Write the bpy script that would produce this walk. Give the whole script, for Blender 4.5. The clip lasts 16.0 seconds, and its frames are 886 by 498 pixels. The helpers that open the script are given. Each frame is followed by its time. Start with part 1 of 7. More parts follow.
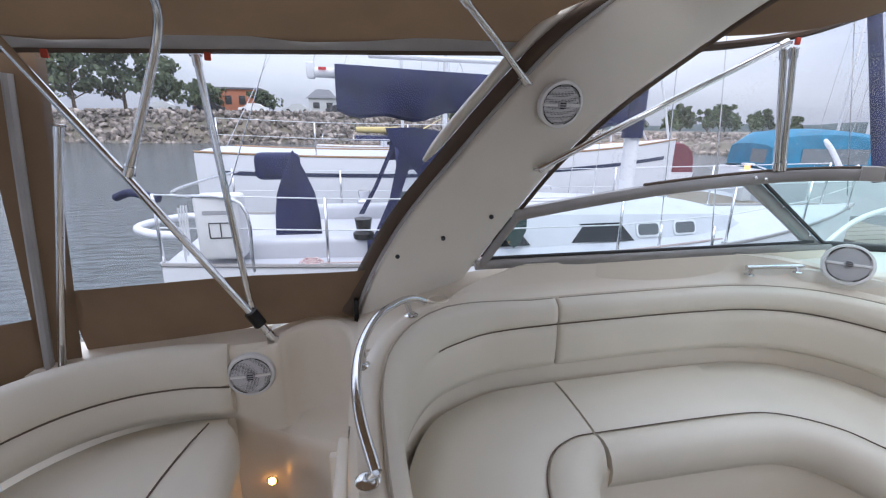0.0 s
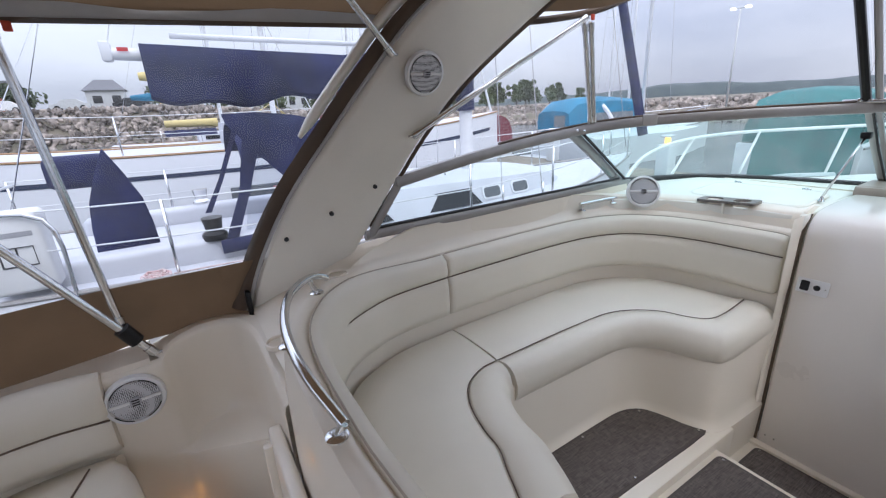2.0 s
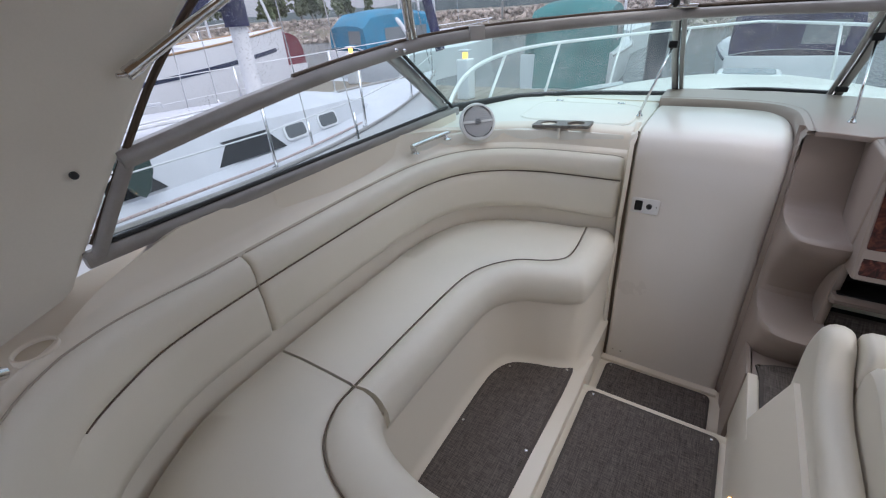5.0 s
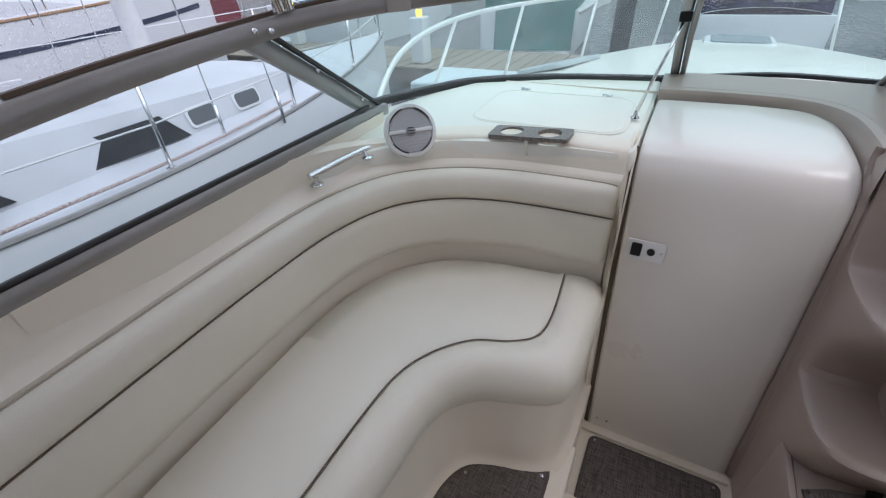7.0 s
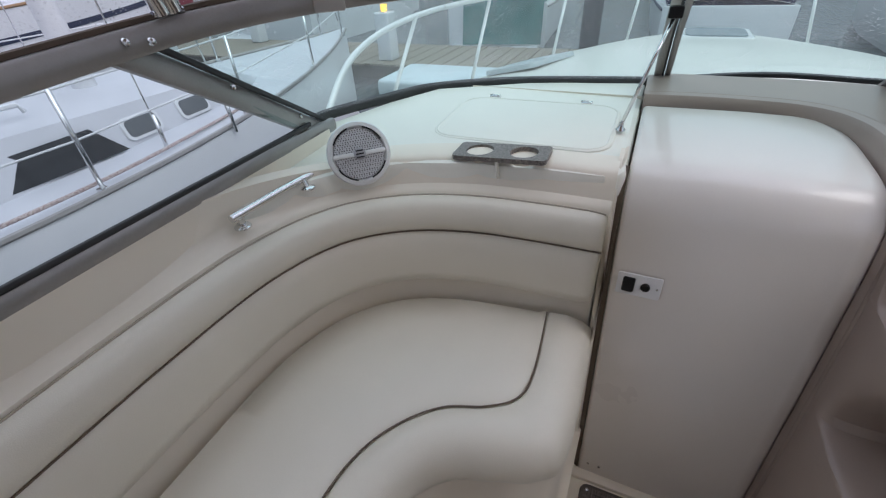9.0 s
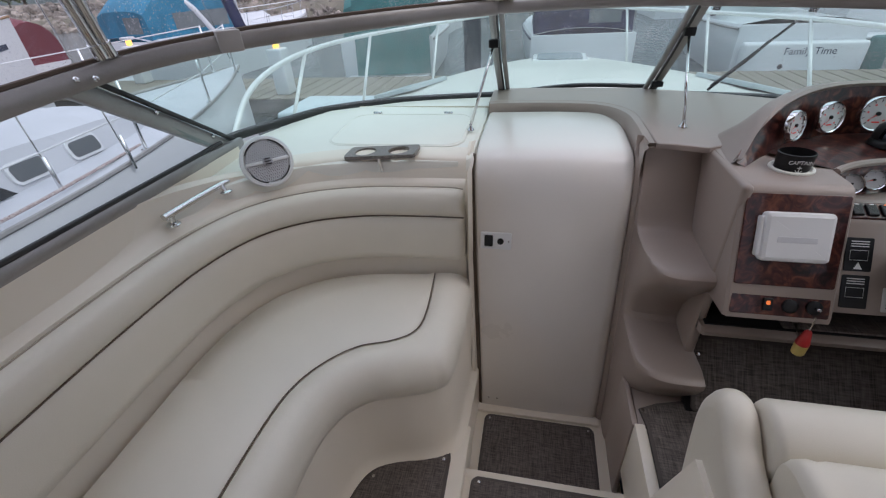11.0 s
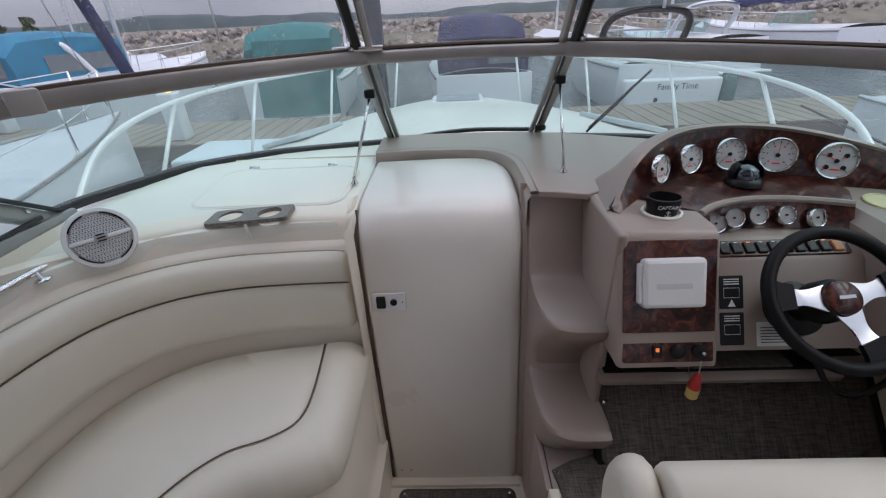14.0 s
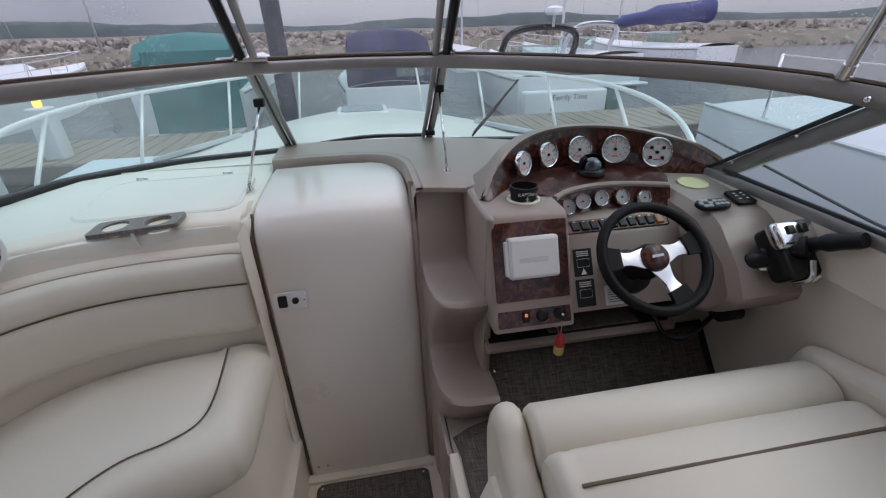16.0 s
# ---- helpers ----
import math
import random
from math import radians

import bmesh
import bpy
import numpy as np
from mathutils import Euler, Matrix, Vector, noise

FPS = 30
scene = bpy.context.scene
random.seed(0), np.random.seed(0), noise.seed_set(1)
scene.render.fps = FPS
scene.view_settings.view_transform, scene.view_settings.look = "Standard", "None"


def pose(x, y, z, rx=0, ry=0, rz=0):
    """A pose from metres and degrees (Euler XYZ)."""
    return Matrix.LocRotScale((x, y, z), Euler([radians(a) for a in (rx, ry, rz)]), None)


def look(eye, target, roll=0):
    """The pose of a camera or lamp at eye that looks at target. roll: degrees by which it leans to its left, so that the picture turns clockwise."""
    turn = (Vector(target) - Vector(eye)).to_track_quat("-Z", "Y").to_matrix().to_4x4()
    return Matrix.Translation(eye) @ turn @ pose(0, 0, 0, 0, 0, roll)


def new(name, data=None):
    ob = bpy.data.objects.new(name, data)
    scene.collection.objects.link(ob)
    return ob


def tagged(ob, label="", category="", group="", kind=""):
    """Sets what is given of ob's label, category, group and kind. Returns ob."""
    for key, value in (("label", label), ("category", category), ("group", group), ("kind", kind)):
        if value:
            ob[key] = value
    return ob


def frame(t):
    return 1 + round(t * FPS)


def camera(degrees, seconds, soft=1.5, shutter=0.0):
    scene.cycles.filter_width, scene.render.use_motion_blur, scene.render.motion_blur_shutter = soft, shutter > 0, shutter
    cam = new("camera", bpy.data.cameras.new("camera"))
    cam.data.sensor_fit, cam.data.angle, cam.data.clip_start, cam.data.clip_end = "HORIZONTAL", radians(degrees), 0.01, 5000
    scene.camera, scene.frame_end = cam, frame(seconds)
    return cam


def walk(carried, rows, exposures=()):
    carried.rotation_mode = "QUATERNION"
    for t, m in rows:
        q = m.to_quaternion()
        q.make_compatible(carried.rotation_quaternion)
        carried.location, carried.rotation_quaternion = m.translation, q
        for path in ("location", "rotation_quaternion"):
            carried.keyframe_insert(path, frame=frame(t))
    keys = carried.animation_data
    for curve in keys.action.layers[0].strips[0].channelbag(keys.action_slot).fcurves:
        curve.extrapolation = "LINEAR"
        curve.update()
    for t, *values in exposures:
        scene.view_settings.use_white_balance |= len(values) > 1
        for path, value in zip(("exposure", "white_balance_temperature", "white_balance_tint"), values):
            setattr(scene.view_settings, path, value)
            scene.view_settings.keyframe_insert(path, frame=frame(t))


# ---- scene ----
cam = camera(92.4, 16.0, soft=1.2)
METRES, EYE, TILT, LEAN, TURN = 3.52, 1.65, -16.0, -0.6, -10.0
ROWS = [
    (0.0, 0.0, 0.0, 0.0, 0.0, 0.0, 0.0),
    (0.5, -0.0457, 0.0044, 0.0047, -7.57, 0.07, 5.39),
    (1.0, -0.0589, -0.0082, -0.0008, -12.44, -0.4, 6.38),
    (1.5, -0.0531, -0.0165, -0.0119, -15.18, -1.37, 7.52),
    (2.0, -0.0505, -0.0162, -0.0173, -20.09, -3.64, 9.1),
    (2.5, -0.0496, -0.0174, -0.0206, -22.1, -5.44, 10.06),
    (3.0, -0.044, -0.0021, -0.0165, -25.46, -7.17, 10.53),
    (3.5, -0.0433, 0.0426, 0.0005, -31.54, -8.77, 12.72),
    (4.0, -0.0355, 0.0752, 0.007, -39.32, -12.59, 14.25),
    (6.5, 0.1729, 0.1951, 0.0341, -48.65, -22.96, 15.03),
    (7.0, 0.2117, 0.2244, 0.0416, -50.51, -25.03, 15.53),
    (7.5, 0.2525, 0.2467, 0.0397, -51.8, -26.35, 15.75),
    (8.0, 0.3058, 0.2725, 0.0419, -52.6, -26.69, 16.09),
    (10.5, 0.2135, 0.2036, 0.0448, -62.49, -26.7, 17.31),
    (11.0, 0.195, 0.1784, 0.0382, -67.42, -27.15, 18.06),
    (11.5, 0.1742, 0.1519, 0.0297, -70.45, -27.85, 18.44),
    (12.0, 0.1621, 0.1345, 0.026, -73.15, -28.22, 19.01),
    (12.5, 0.1651, 0.1305, 0.0241, -74.13, -28.07, 19.38),
    (13.0, 0.1932, 0.1348, 0.0206, -75.49, -28.3, 18.98),
    (13.5, 0.2325, 0.1414, 0.0276, -77.05, -27.51, 18.8),
    (14.0, 0.2526, 0.1511, 0.0339, -78.63, -26.3, 18.26),
    (14.5, 0.264, 0.1583, 0.0351, -79.88, -25.78, 17.86),
    (15.0, 0.266, 0.1503, 0.0333, -84.17, -26.64, 17.25),
    (15.5, 0.2444, 0.1304, 0.0288, -87.91, -27.66, 17.28),
    (16.0, 0.2138, 0.1149, 0.024, -89.9, -28.24, 17.33),
]
EXPOSURES = [(0.0, 0.5, 6300, 9), (3.0, 0.48, 6300, 9), (4.0, 0.38, 6350, 9), (6.5, 0.12, 6450, 10), (7.5, 0.12, 6450, 10), (8.0, -0.16, 6450, 10), (10.5, -0.11, 6550, 12), (16.0, -0.19, 6500, 12)]
walk(cam, [(t, pose(0, 0, EYE, TILT, LEAN, TURN) @ pose(METRES * x, METRES * y, METRES * z, 90 + pitch, roll, yaw)) for t, x, y, z, yaw, pitch, roll in ROWS],
     EXPOSURES)

# ---- world, sun ----
world = bpy.data.worlds.new("overcast_sky")
scene.world = world
world.use_nodes = True
wn, wl = world.node_tree.nodes, world.node_tree.links
wn.clear()
w_out = wn.new("ShaderNodeOutputWorld")
w_bg = wn.new("ShaderNodeBackground")
w_sky = wn.new("ShaderNodeTexSky")
w_sky.sky_type, w_sky.sun_disc = "NISHITA", False
w_sky.sun_elevation, w_sky.sun_rotation = radians(51), radians(187)
w_sky.air_density, w_sky.dust_density = 1.0, 3.0
w_co = wn.new("ShaderNodeTexCoord")
w_map = wn.new("ShaderNodeMapping")
w_map.inputs["Scale"].default_value = (1.0, 1.0, 4.5)
w_no = wn.new("ShaderNodeTexNoise")
w_no.inputs["Scale"].default_value, w_no.inputs["Detail"].default_value = 1.6, 5
w_ramp = wn.new("ShaderNodeValToRGB")
w_ramp.color_ramp.elements[0].position, w_ramp.color_ramp.elements[0].color = 0.32, (5.1, 5.4, 6.75, 1)
w_ramp.color_ramp.elements[1].position, w_ramp.color_ramp.elements[1].color = 0.68, (8.3, 8.5, 9.6, 1)
w_mix = wn.new("ShaderNodeMixRGB")
w_mix.inputs[0].default_value = 0.88
wl.new(w_co.outputs["Generated"], w_map.inputs["Vector"])
wl.new(w_map.outputs["Vector"], w_no.inputs["Vector"])
wl.new(w_no.outputs["Fac"], w_ramp.inputs["Fac"])
wl.new(w_sky.outputs["Color"], w_mix.inputs[1])
wl.new(w_ramp.outputs["Color"], w_mix.inputs[2])
w_sep = wn.new("ShaderNodeSeparateXYZ")
wl.new(w_co.outputs["Generated"], w_sep.inputs["Vector"])
w_zen = wn.new("ShaderNodeMapRange")
w_zen.inputs["To Min"].default_value, w_zen.inputs["To Max"].default_value = 0.68, 2.95
wl.new(w_sep.outputs["Z"], w_zen.inputs["Value"])
w_mul = wn.new("ShaderNodeMixRGB")
w_mul.blend_type = "MULTIPLY"
w_mul.inputs[0].default_value = 1.0
wl.new(w_mix.outputs["Color"], w_mul.inputs[1])
wl.new(w_zen.outputs["Result"], w_mul.inputs[2])
wl.new(w_mul.outputs["Color"], w_bg.inputs["Color"])
w_bg.inputs["Strength"].default_value = 0.10
wl.new(w_bg.outputs["Background"], w_out.inputs["Surface"])

sun_lamp = new("sun", bpy.data.lights.new("sun", "SUN"))
sun_lamp.data.energy, sun_lamp.data.angle, sun_lamp.data.color = 0.75, radians(35), (1.0, 0.96, 0.9)
sun_lamp.matrix_world = look((0, 0, 30), (3, 24, 0))


# ---- materials ----
def mat(name, color, rough=0.5, metal=0.0, vary=0.06, scale=6.0, bump=0.0, bscale=200.0, coat=0.0, color2=None,
        stretch=(1, 1, 1), detail=4.0, spec=0.5):
    """Principled material with two scales of colour variation, gloss variation and a fine relief."""
    m = bpy.data.materials.new(name)
    m.use_nodes = True
    n, l = m.node_tree.nodes, m.node_tree.links
    p = n["Principled BSDF"]
    co = n.new("ShaderNodeTexCoord")
    mp = n.new("ShaderNodeMapping")
    mp.inputs["Scale"].default_value = stretch
    l.new(co.outputs["Object"], mp.inputs["Vector"])
    big = n.new("ShaderNodeTexNoise")
    big.inputs["Scale"].default_value, big.inputs["Detail"].default_value = scale, detail
    l.new(mp.outputs["Vector"], big.inputs["Vector"])
    fine = n.new("ShaderNodeTexNoise")
    fine.inputs["Scale"].default_value, fine.inputs["Detail"].default_value = bscale, 3
    l.new(mp.outputs["Vector"], fine.inputs["Vector"])
    ramp = n.new("ShaderNodeValToRGB")
    c = color
    c2 = color2 or tuple(v * (1 - 2 * vary) for v in color)
    ramp.color_ramp.elements[0].position, ramp.color_ramp.elements[0].color = 0.3, (*c2, 1)
    ramp.color_ramp.elements[1].position, ramp.color_ramp.elements[1].color = 0.7, (*c, 1)
    mixf = n.new("ShaderNodeMath")
    mixf.operation = "MULTIPLY_ADD"
    mixf.inputs[1].default_value, mixf.inputs[2].default_value = 0.3, -0.15
    l.new(fine.outputs["Fac"], mixf.inputs[0])
    add = n.new("ShaderNodeMath")
    l.new(big.outputs["Fac"], add.inputs[0])
    l.new(mixf.outputs["Value"], add.inputs[1])
    l.new(add.outputs["Value"], ramp.inputs["Fac"])
    l.new(ramp.outputs["Color"], p.inputs["Base Color"])
    ro = n.new("ShaderNodeMapRange")
    ro.inputs["To Min"].default_value, ro.inputs["To Max"].default_value = max(rough - 0.07, 0.02), min(rough + 0.09, 1)
    l.new(big.outputs["Fac"], ro.inputs["Value"])
    l.new(ro.outputs["Result"], p.inputs["Roughness"])
    p.inputs["Metallic"].default_value = metal
    p.inputs["Coat Weight"].default_value = coat
    p.inputs["Specular IOR Level"].default_value = spec
    if bump:
        b = n.new("ShaderNodeBump")
        b.inputs["Strength"].default_value, b.inputs["Distance"].default_value = bump, 0.004
        l.new(fine.outputs["Fac"], b.inputs["Height"])
        l.new(b.outputs["Normal"], p.inputs["Normal"])
    return m


def clear_mat(name, tint, haze=0.06, rough=0.05, drops=0.0, wave=0.0):
    """A thin clear sheet: tinted transmission, Fresnel gloss, a little patchy pale haze, optional drops."""
    m = bpy.data.materials.new(name)
    m.use_nodes = True
    n, l = m.node_tree.nodes, m.node_tree.links
    n.clear()
    out = n.new("ShaderNodeOutputMaterial")
    tr = n.new("ShaderNodeBsdfTransparent")
    tr.inputs["Color"].default_value = (*tint, 1)
    gl = n.new("ShaderNodeBsdfGlossy")
    gl.inputs["Roughness"].default_value = rough
    di = n.new("ShaderNodeBsdfTranslucent")
    di.inputs["Color"].default_value = (0.85, 0.87, 0.88, 1)
    lw = n.new("ShaderNodeLayerWeight")
    lw.inputs["Blend"].default_value = 0.5
    pw = n.new("ShaderNodeMath")
    pw.operation = "POWER"
    pw.inputs[1].default_value = 5.0
    l.new(lw.outputs["Facing"], pw.inputs[0])
    fr = n.new("ShaderNodeMath")
    fr.operation = "MULTIPLY_ADD"
    fr.inputs[1].default_value, fr.inputs[2].default_value = 0.7, 0.035
    l.new(pw.outputs["Value"], fr.inputs[0])
    co = n.new("ShaderNodeTexCoord")
    no = n.new("ShaderNodeTexNoise")
    no.inputs["Scale"].default_value, no.inputs["Detail"].default_value = 3.5, 6
    l.new(co.outputs["Object"], no.inputs["Vector"])
    hz = n.new("ShaderNodeMapRange")
    hz.inputs["From Min"].default_value, hz.inputs["From Max"].default_value = 0.35, 0.75
    hz.inputs["To Min"].default_value, hz.inputs["To Max"].default_value = haze * 0.4, haze * 1.8
    l.new(no.outputs["Fac"], hz.inputs["Value"])
    fac = hz.outputs["Result"]
    bp = n.new("ShaderNodeBump")
    bp.inputs["Strength"].default_value, bp.inputs["Distance"].default_value = max(wave, 0.001), 0.02
    wv = n.new("ShaderNodeTexNoise")
    wv.inputs["Scale"].default_value = 7
    l.new(co.outputs["Object"], wv.inputs["Vector"])
    l.new(wv.outputs["Fac"], bp.inputs["Height"])
    l.new(bp.outputs["Normal"], gl.inputs["Normal"])
    if drops:
        vo = n.new("ShaderNodeTexVoronoi")
        vo.inputs["Scale"].default_value = 150
        l.new(co.outputs["Object"], vo.inputs["Vector"])
        sz = n.new("ShaderNodeMath")
        sz.operation = "LESS_THAN"
        sz.inputs[1].default_value = 0.24
        l.new(vo.outputs["Distance"], sz.inputs[0])
        pk = n.new("ShaderNodeTexNoise")
        pk.inputs["Scale"].default_value, pk.inputs["Detail"].default_value = 6, 3
        l.new(co.outputs["Object"], pk.inputs["Vector"])
        pm = n.new("ShaderNodeMapRange")
        pm.inputs["From Min"].default_value, pm.inputs["From Max"].default_value = 0.40, 0.60
        pm.inputs["To Min"].default_value, pm.inputs["To Max"].default_value = 0.0, drops
        l.new(pk.outputs["Fac"], pm.inputs["Value"])
        mu = n.new("ShaderNodeMath")
        mu.operation = "MULTIPLY_ADD"
        l.new(sz.outputs["Value"], mu.inputs[0])
        l.new(pm.outputs["Result"], mu.inputs[1])
        l.new(fac, mu.inputs[2])
        fac = mu.outputs["Value"]
    m1 = n.new("ShaderNodeMixShader")
    l.new(fac, m1.inputs["Fac"])
    l.new(tr.outputs["BSDF"], m1.inputs[1])
    l.new(di.outputs["BSDF"], m1.inputs[2])
    m2 = n.new("ShaderNodeMixShader")
    l.new(fr.outputs["Value"], m2.inputs["Fac"])
    l.new(m1.outputs["Shader"], m2.inputs[1])
    l.new(gl.outputs["BSDF"], m2.inputs[2])
    l.new(m2.outputs["Shader"], out.inputs["Surface"])
    return m


def glow(name, color, strength):
    m = bpy.data.materials.new(name)
    m.use_nodes = True
    p = m.node_tree.nodes["Principled BSDF"]
    p.inputs["Base Color"].default_value = (*color, 1)
    p.inputs["Emission Color"].default_value = (*color, 1)
    p.inputs["Emission Strength"].default_value = strength
    return m


CREAM = mat("cream_gelcoat", (0.82, 0.75, 0.64), 0.30, vary=0.007, scale=2.5, coat=0.15)
VINYL = mat("cream_vinyl", (0.76, 0.705, 0.60), 0.40, vary=0.03, scale=3.0, bump=0.12, bscale=420)
PIPING = mat("dark_piping", (0.15, 0.11, 0.08), 0.65)
DASHW = mat("white_deck_gelcoat", (0.84, 0.82, 0.74), 0.3, vary=0.03, scale=3, coat=0.15)
TAUPE = mat("taupe_gelcoat", (0.345, 0.278, 0.24), 0.36, vary=0.05, scale=4, coat=0.1, bump=0.04, bscale=300)
DOORM = mat("pearl_grey_door", (0.80, 0.755, 0.70), 0.30, vary=0.02, scale=2, coat=0.7)
ARCHM = mat("arch_gelcoat", (0.78, 0.74, 0.66), 0.3, vary=0.04, scale=3, coat=0.15)
STEEL = mat("polished_steel", (0.72, 0.72, 0.72), 0.14, metal=1.0, scale=12)
ALU = mat("anodised_aluminium", (0.36, 0.345, 0.335), 0.42, metal=0.55, vary=0.08, scale=9)
ALUD = mat("dark_frame_gasket", (0.03, 0.03, 0.032), 0.55)
CANVAS = mat("brown_canvas", (0.185, 0.117, 0.068), 0.85, vary=0.12, scale=5, bump=0.35, bscale=600)
def translucent(m, color, amount):
    """Cloth that lets some daylight through."""
    n, l = m.node_tree.nodes, m.node_tree.links
    t = n.new("ShaderNodeBsdfTranslucent")
    t.inputs["Color"].default_value = (*color, 1)
    mx = n.new("ShaderNodeMixShader")
    mx.inputs["Fac"].default_value = amount
    l.new(n["Principled BSDF"].outputs["BSDF"], mx.inputs[1])
    l.new(t.outputs["BSDF"], mx.inputs[2])
    l.new(mx.outputs["Shader"], n["Material Output"].inputs["Surface"])


translucent(CANVAS, (0.30, 0.195, 0.11), 0.10)
CANVASD = mat("dark_brown_canvas_binding", (0.10, 0.07, 0.05), 0.85, vary=0.1, bump=0.3, bscale=600)
GREYTAPE = mat("grey_canvas_binding", (0.42, 0.41, 0.40), 0.7, vary=0.1, bump=0.2, bscale=500)
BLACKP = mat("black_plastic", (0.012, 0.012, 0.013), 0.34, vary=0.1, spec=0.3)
LEATHER = mat("black_leather", (0.007, 0.0065, 0.007), 0.45, vary=0.15, bump=0.25, bscale=350, spec=0.18)
WHITEP = mat("white_plastic", (0.80, 0.80, 0.80), 0.35, vary=0.02)
SPKGREY = mat("grey_speaker_grille", (0.46, 0.46, 0.49), 0.5, vary=0.1)


def mesh_grille():
    """Pale perforated metal: a regular lattice of small dark holes."""
    m = mat("perforated_grille", (0.58, 0.58, 0.60), 0.45)
    n, l = m.node_tree.nodes, m.node_tree.links
    co = n.new("ShaderNodeTexCoord")
    vo = n.new("ShaderNodeTexVoronoi")
    vo.inputs["Scale"].default_value, vo.inputs["Randomness"].default_value = 185, 0.12
    l.new(co.outputs["Object"], vo.inputs["Vector"])
    lt = n.new("ShaderNodeMath")
    lt.operation = "LESS_THAN"
    lt.inputs[1].default_value = 0.37
    l.new(vo.outputs["Distance"], lt.inputs[0])
    mx = n.new("ShaderNodeMix")
    mx.data_type = "RGBA"
    l.new(lt.outputs["Value"], mx.inputs["Factor"])
    for k in mx.inputs:
        if k.type == "RGBA" and k.name == "A":
            k.default_value = (0.56, 0.56, 0.58, 1)
        if k.type == "RGBA" and k.name == "B":
            k.default_value = (0.05, 0.05, 0.055, 1)
    out = [k for k in mx.outputs if k.type == "RGBA"][0]
    l.new(out, n["Principled BSDF"].inputs["Base Color"])
    return m


GRILLE = mesh_grille()


def weave(name, a, b):
    """A woven vinyl: crossed streaks of two tones with thread relief."""
    m = mat(name, a, 0.8)
    n, l = m.node_tree.nodes, m.node_tree.links
    p = n["Principled BSDF"]
    co = n.new("ShaderNodeTexCoord")
    fac = []
    for st in ((14, 160, 1), (160, 14, 1), (5, 40, 1)):
        mp = n.new("ShaderNodeMapping")
        mp.inputs["Scale"].default_value = st
        l.new(co.outputs["Object"], mp.inputs["Vector"])
        t = n.new("ShaderNodeTexNoise")
        t.inputs["Scale"].default_value, t.inputs["Detail"].default_value = 1.6, 2
        l.new(mp.outputs["Vector"], t.inputs["Vector"])
        fac.append(t.outputs["Fac"])
    s1 = n.new("ShaderNodeMath")
    l.new(fac[0], s1.inputs[0])
    l.new(fac[1], s1.inputs[1])
    s2 = n.new("ShaderNodeMath")
    s2.operation = "MULTIPLY_ADD"
    s2.inputs[1].default_value = 0.35
    l.new(fac[2], s2.inputs[0])
    l.new(s1.outputs["Value"], s2.inputs[2])
    r = n.new("ShaderNodeValToRGB")
    r.color_ramp.elements[0].position, r.color_ramp.elements[0].color = 0.40, (*b, 1)
    r.color_ramp.elements[1].position, r.color_ramp.elements[1].color = 0.72, (*a, 1)
    hf = n.new("ShaderNodeMath")
    hf.operation = "MULTIPLY"
    hf.inputs[1].default_value = 0.48
    l.new(s2.outputs["Value"], hf.inputs[0])
    l.new(hf.outputs["Value"], r.inputs["Fac"])
    l.new(r.outputs["Color"], p.inputs["Base Color"])
    bp = n.new("ShaderNodeBump")
    bp.inputs["Strength"].default_value, bp.inputs["Distance"].default_value = 0.5, 0.002
    l.new(s1.outputs["Value"], bp.inputs["Height"])
    l.new(bp.outputs["Normal"], p.inputs["Normal"])
    return m


MATM = weave("woven_floor_mat", (0.18, 0.15, 0.135), (0.042, 0.035, 0.032))
MATB = mat("mat_binding", (0.095, 0.08, 0.072), 0.8)
GRANITE = mat("dark_granite", (0.16, 0.14, 0.13), 0.25, color2=(0.015, 0.014, 0.015), scale=140, detail=6)
YELLOWED = mat("yellowed_plastic", (0.72, 0.66, 0.38), 0.45)
RED = mat("red_plastic", (0.55, 0.03, 0.03), 0.4)
YELLOW = mat("yellow_foam", (0.8, 0.62, 0.2), 0.6)
LABELW = mat("paper_label", (0.7, 0.7, 0.68), 0.5)
INK = mat("dark_ink", (0.03, 0.03, 0.035), 0.6)
INKW = mat("white_ink", (0.75, 0.75, 0.75), 0.6)
AMBER = glow("amber_lamp", (1.0, 0.42, 0.08), 14.0)
ORANGE = glow("orange_pilot_lamp", (1.0, 0.22, 0.05), 0.7)
# the windscreen's haze also stands in for the dash's washed-out reflection
GLASS = clear_mat("green_tinted_glass", (0.60, 0.77, 0.74), haze=0.05, rough=0.03, drops=0.5)
SIDEGLASS = clear_mat("side_window_glass", (0.76, 0.84, 0.855), haze=0.01, rough=0.03)
VINYLCLEAR = clear_mat("clear_vinyl_sheet", (0.84, 0.865, 0.90), haze=0.025, rough=0.08, drops=0.0, wave=0.15)
VINYLWET = clear_mat("wet_clear_vinyl_sheet", (0.91, 0.925, 0.95), haze=0.035, rough=0.08, drops=0.28, wave=0.12)
DIALGLASS = clear_mat("dial_glass", (0.95, 0.95, 0.95), haze=0.0, rough=0.02)


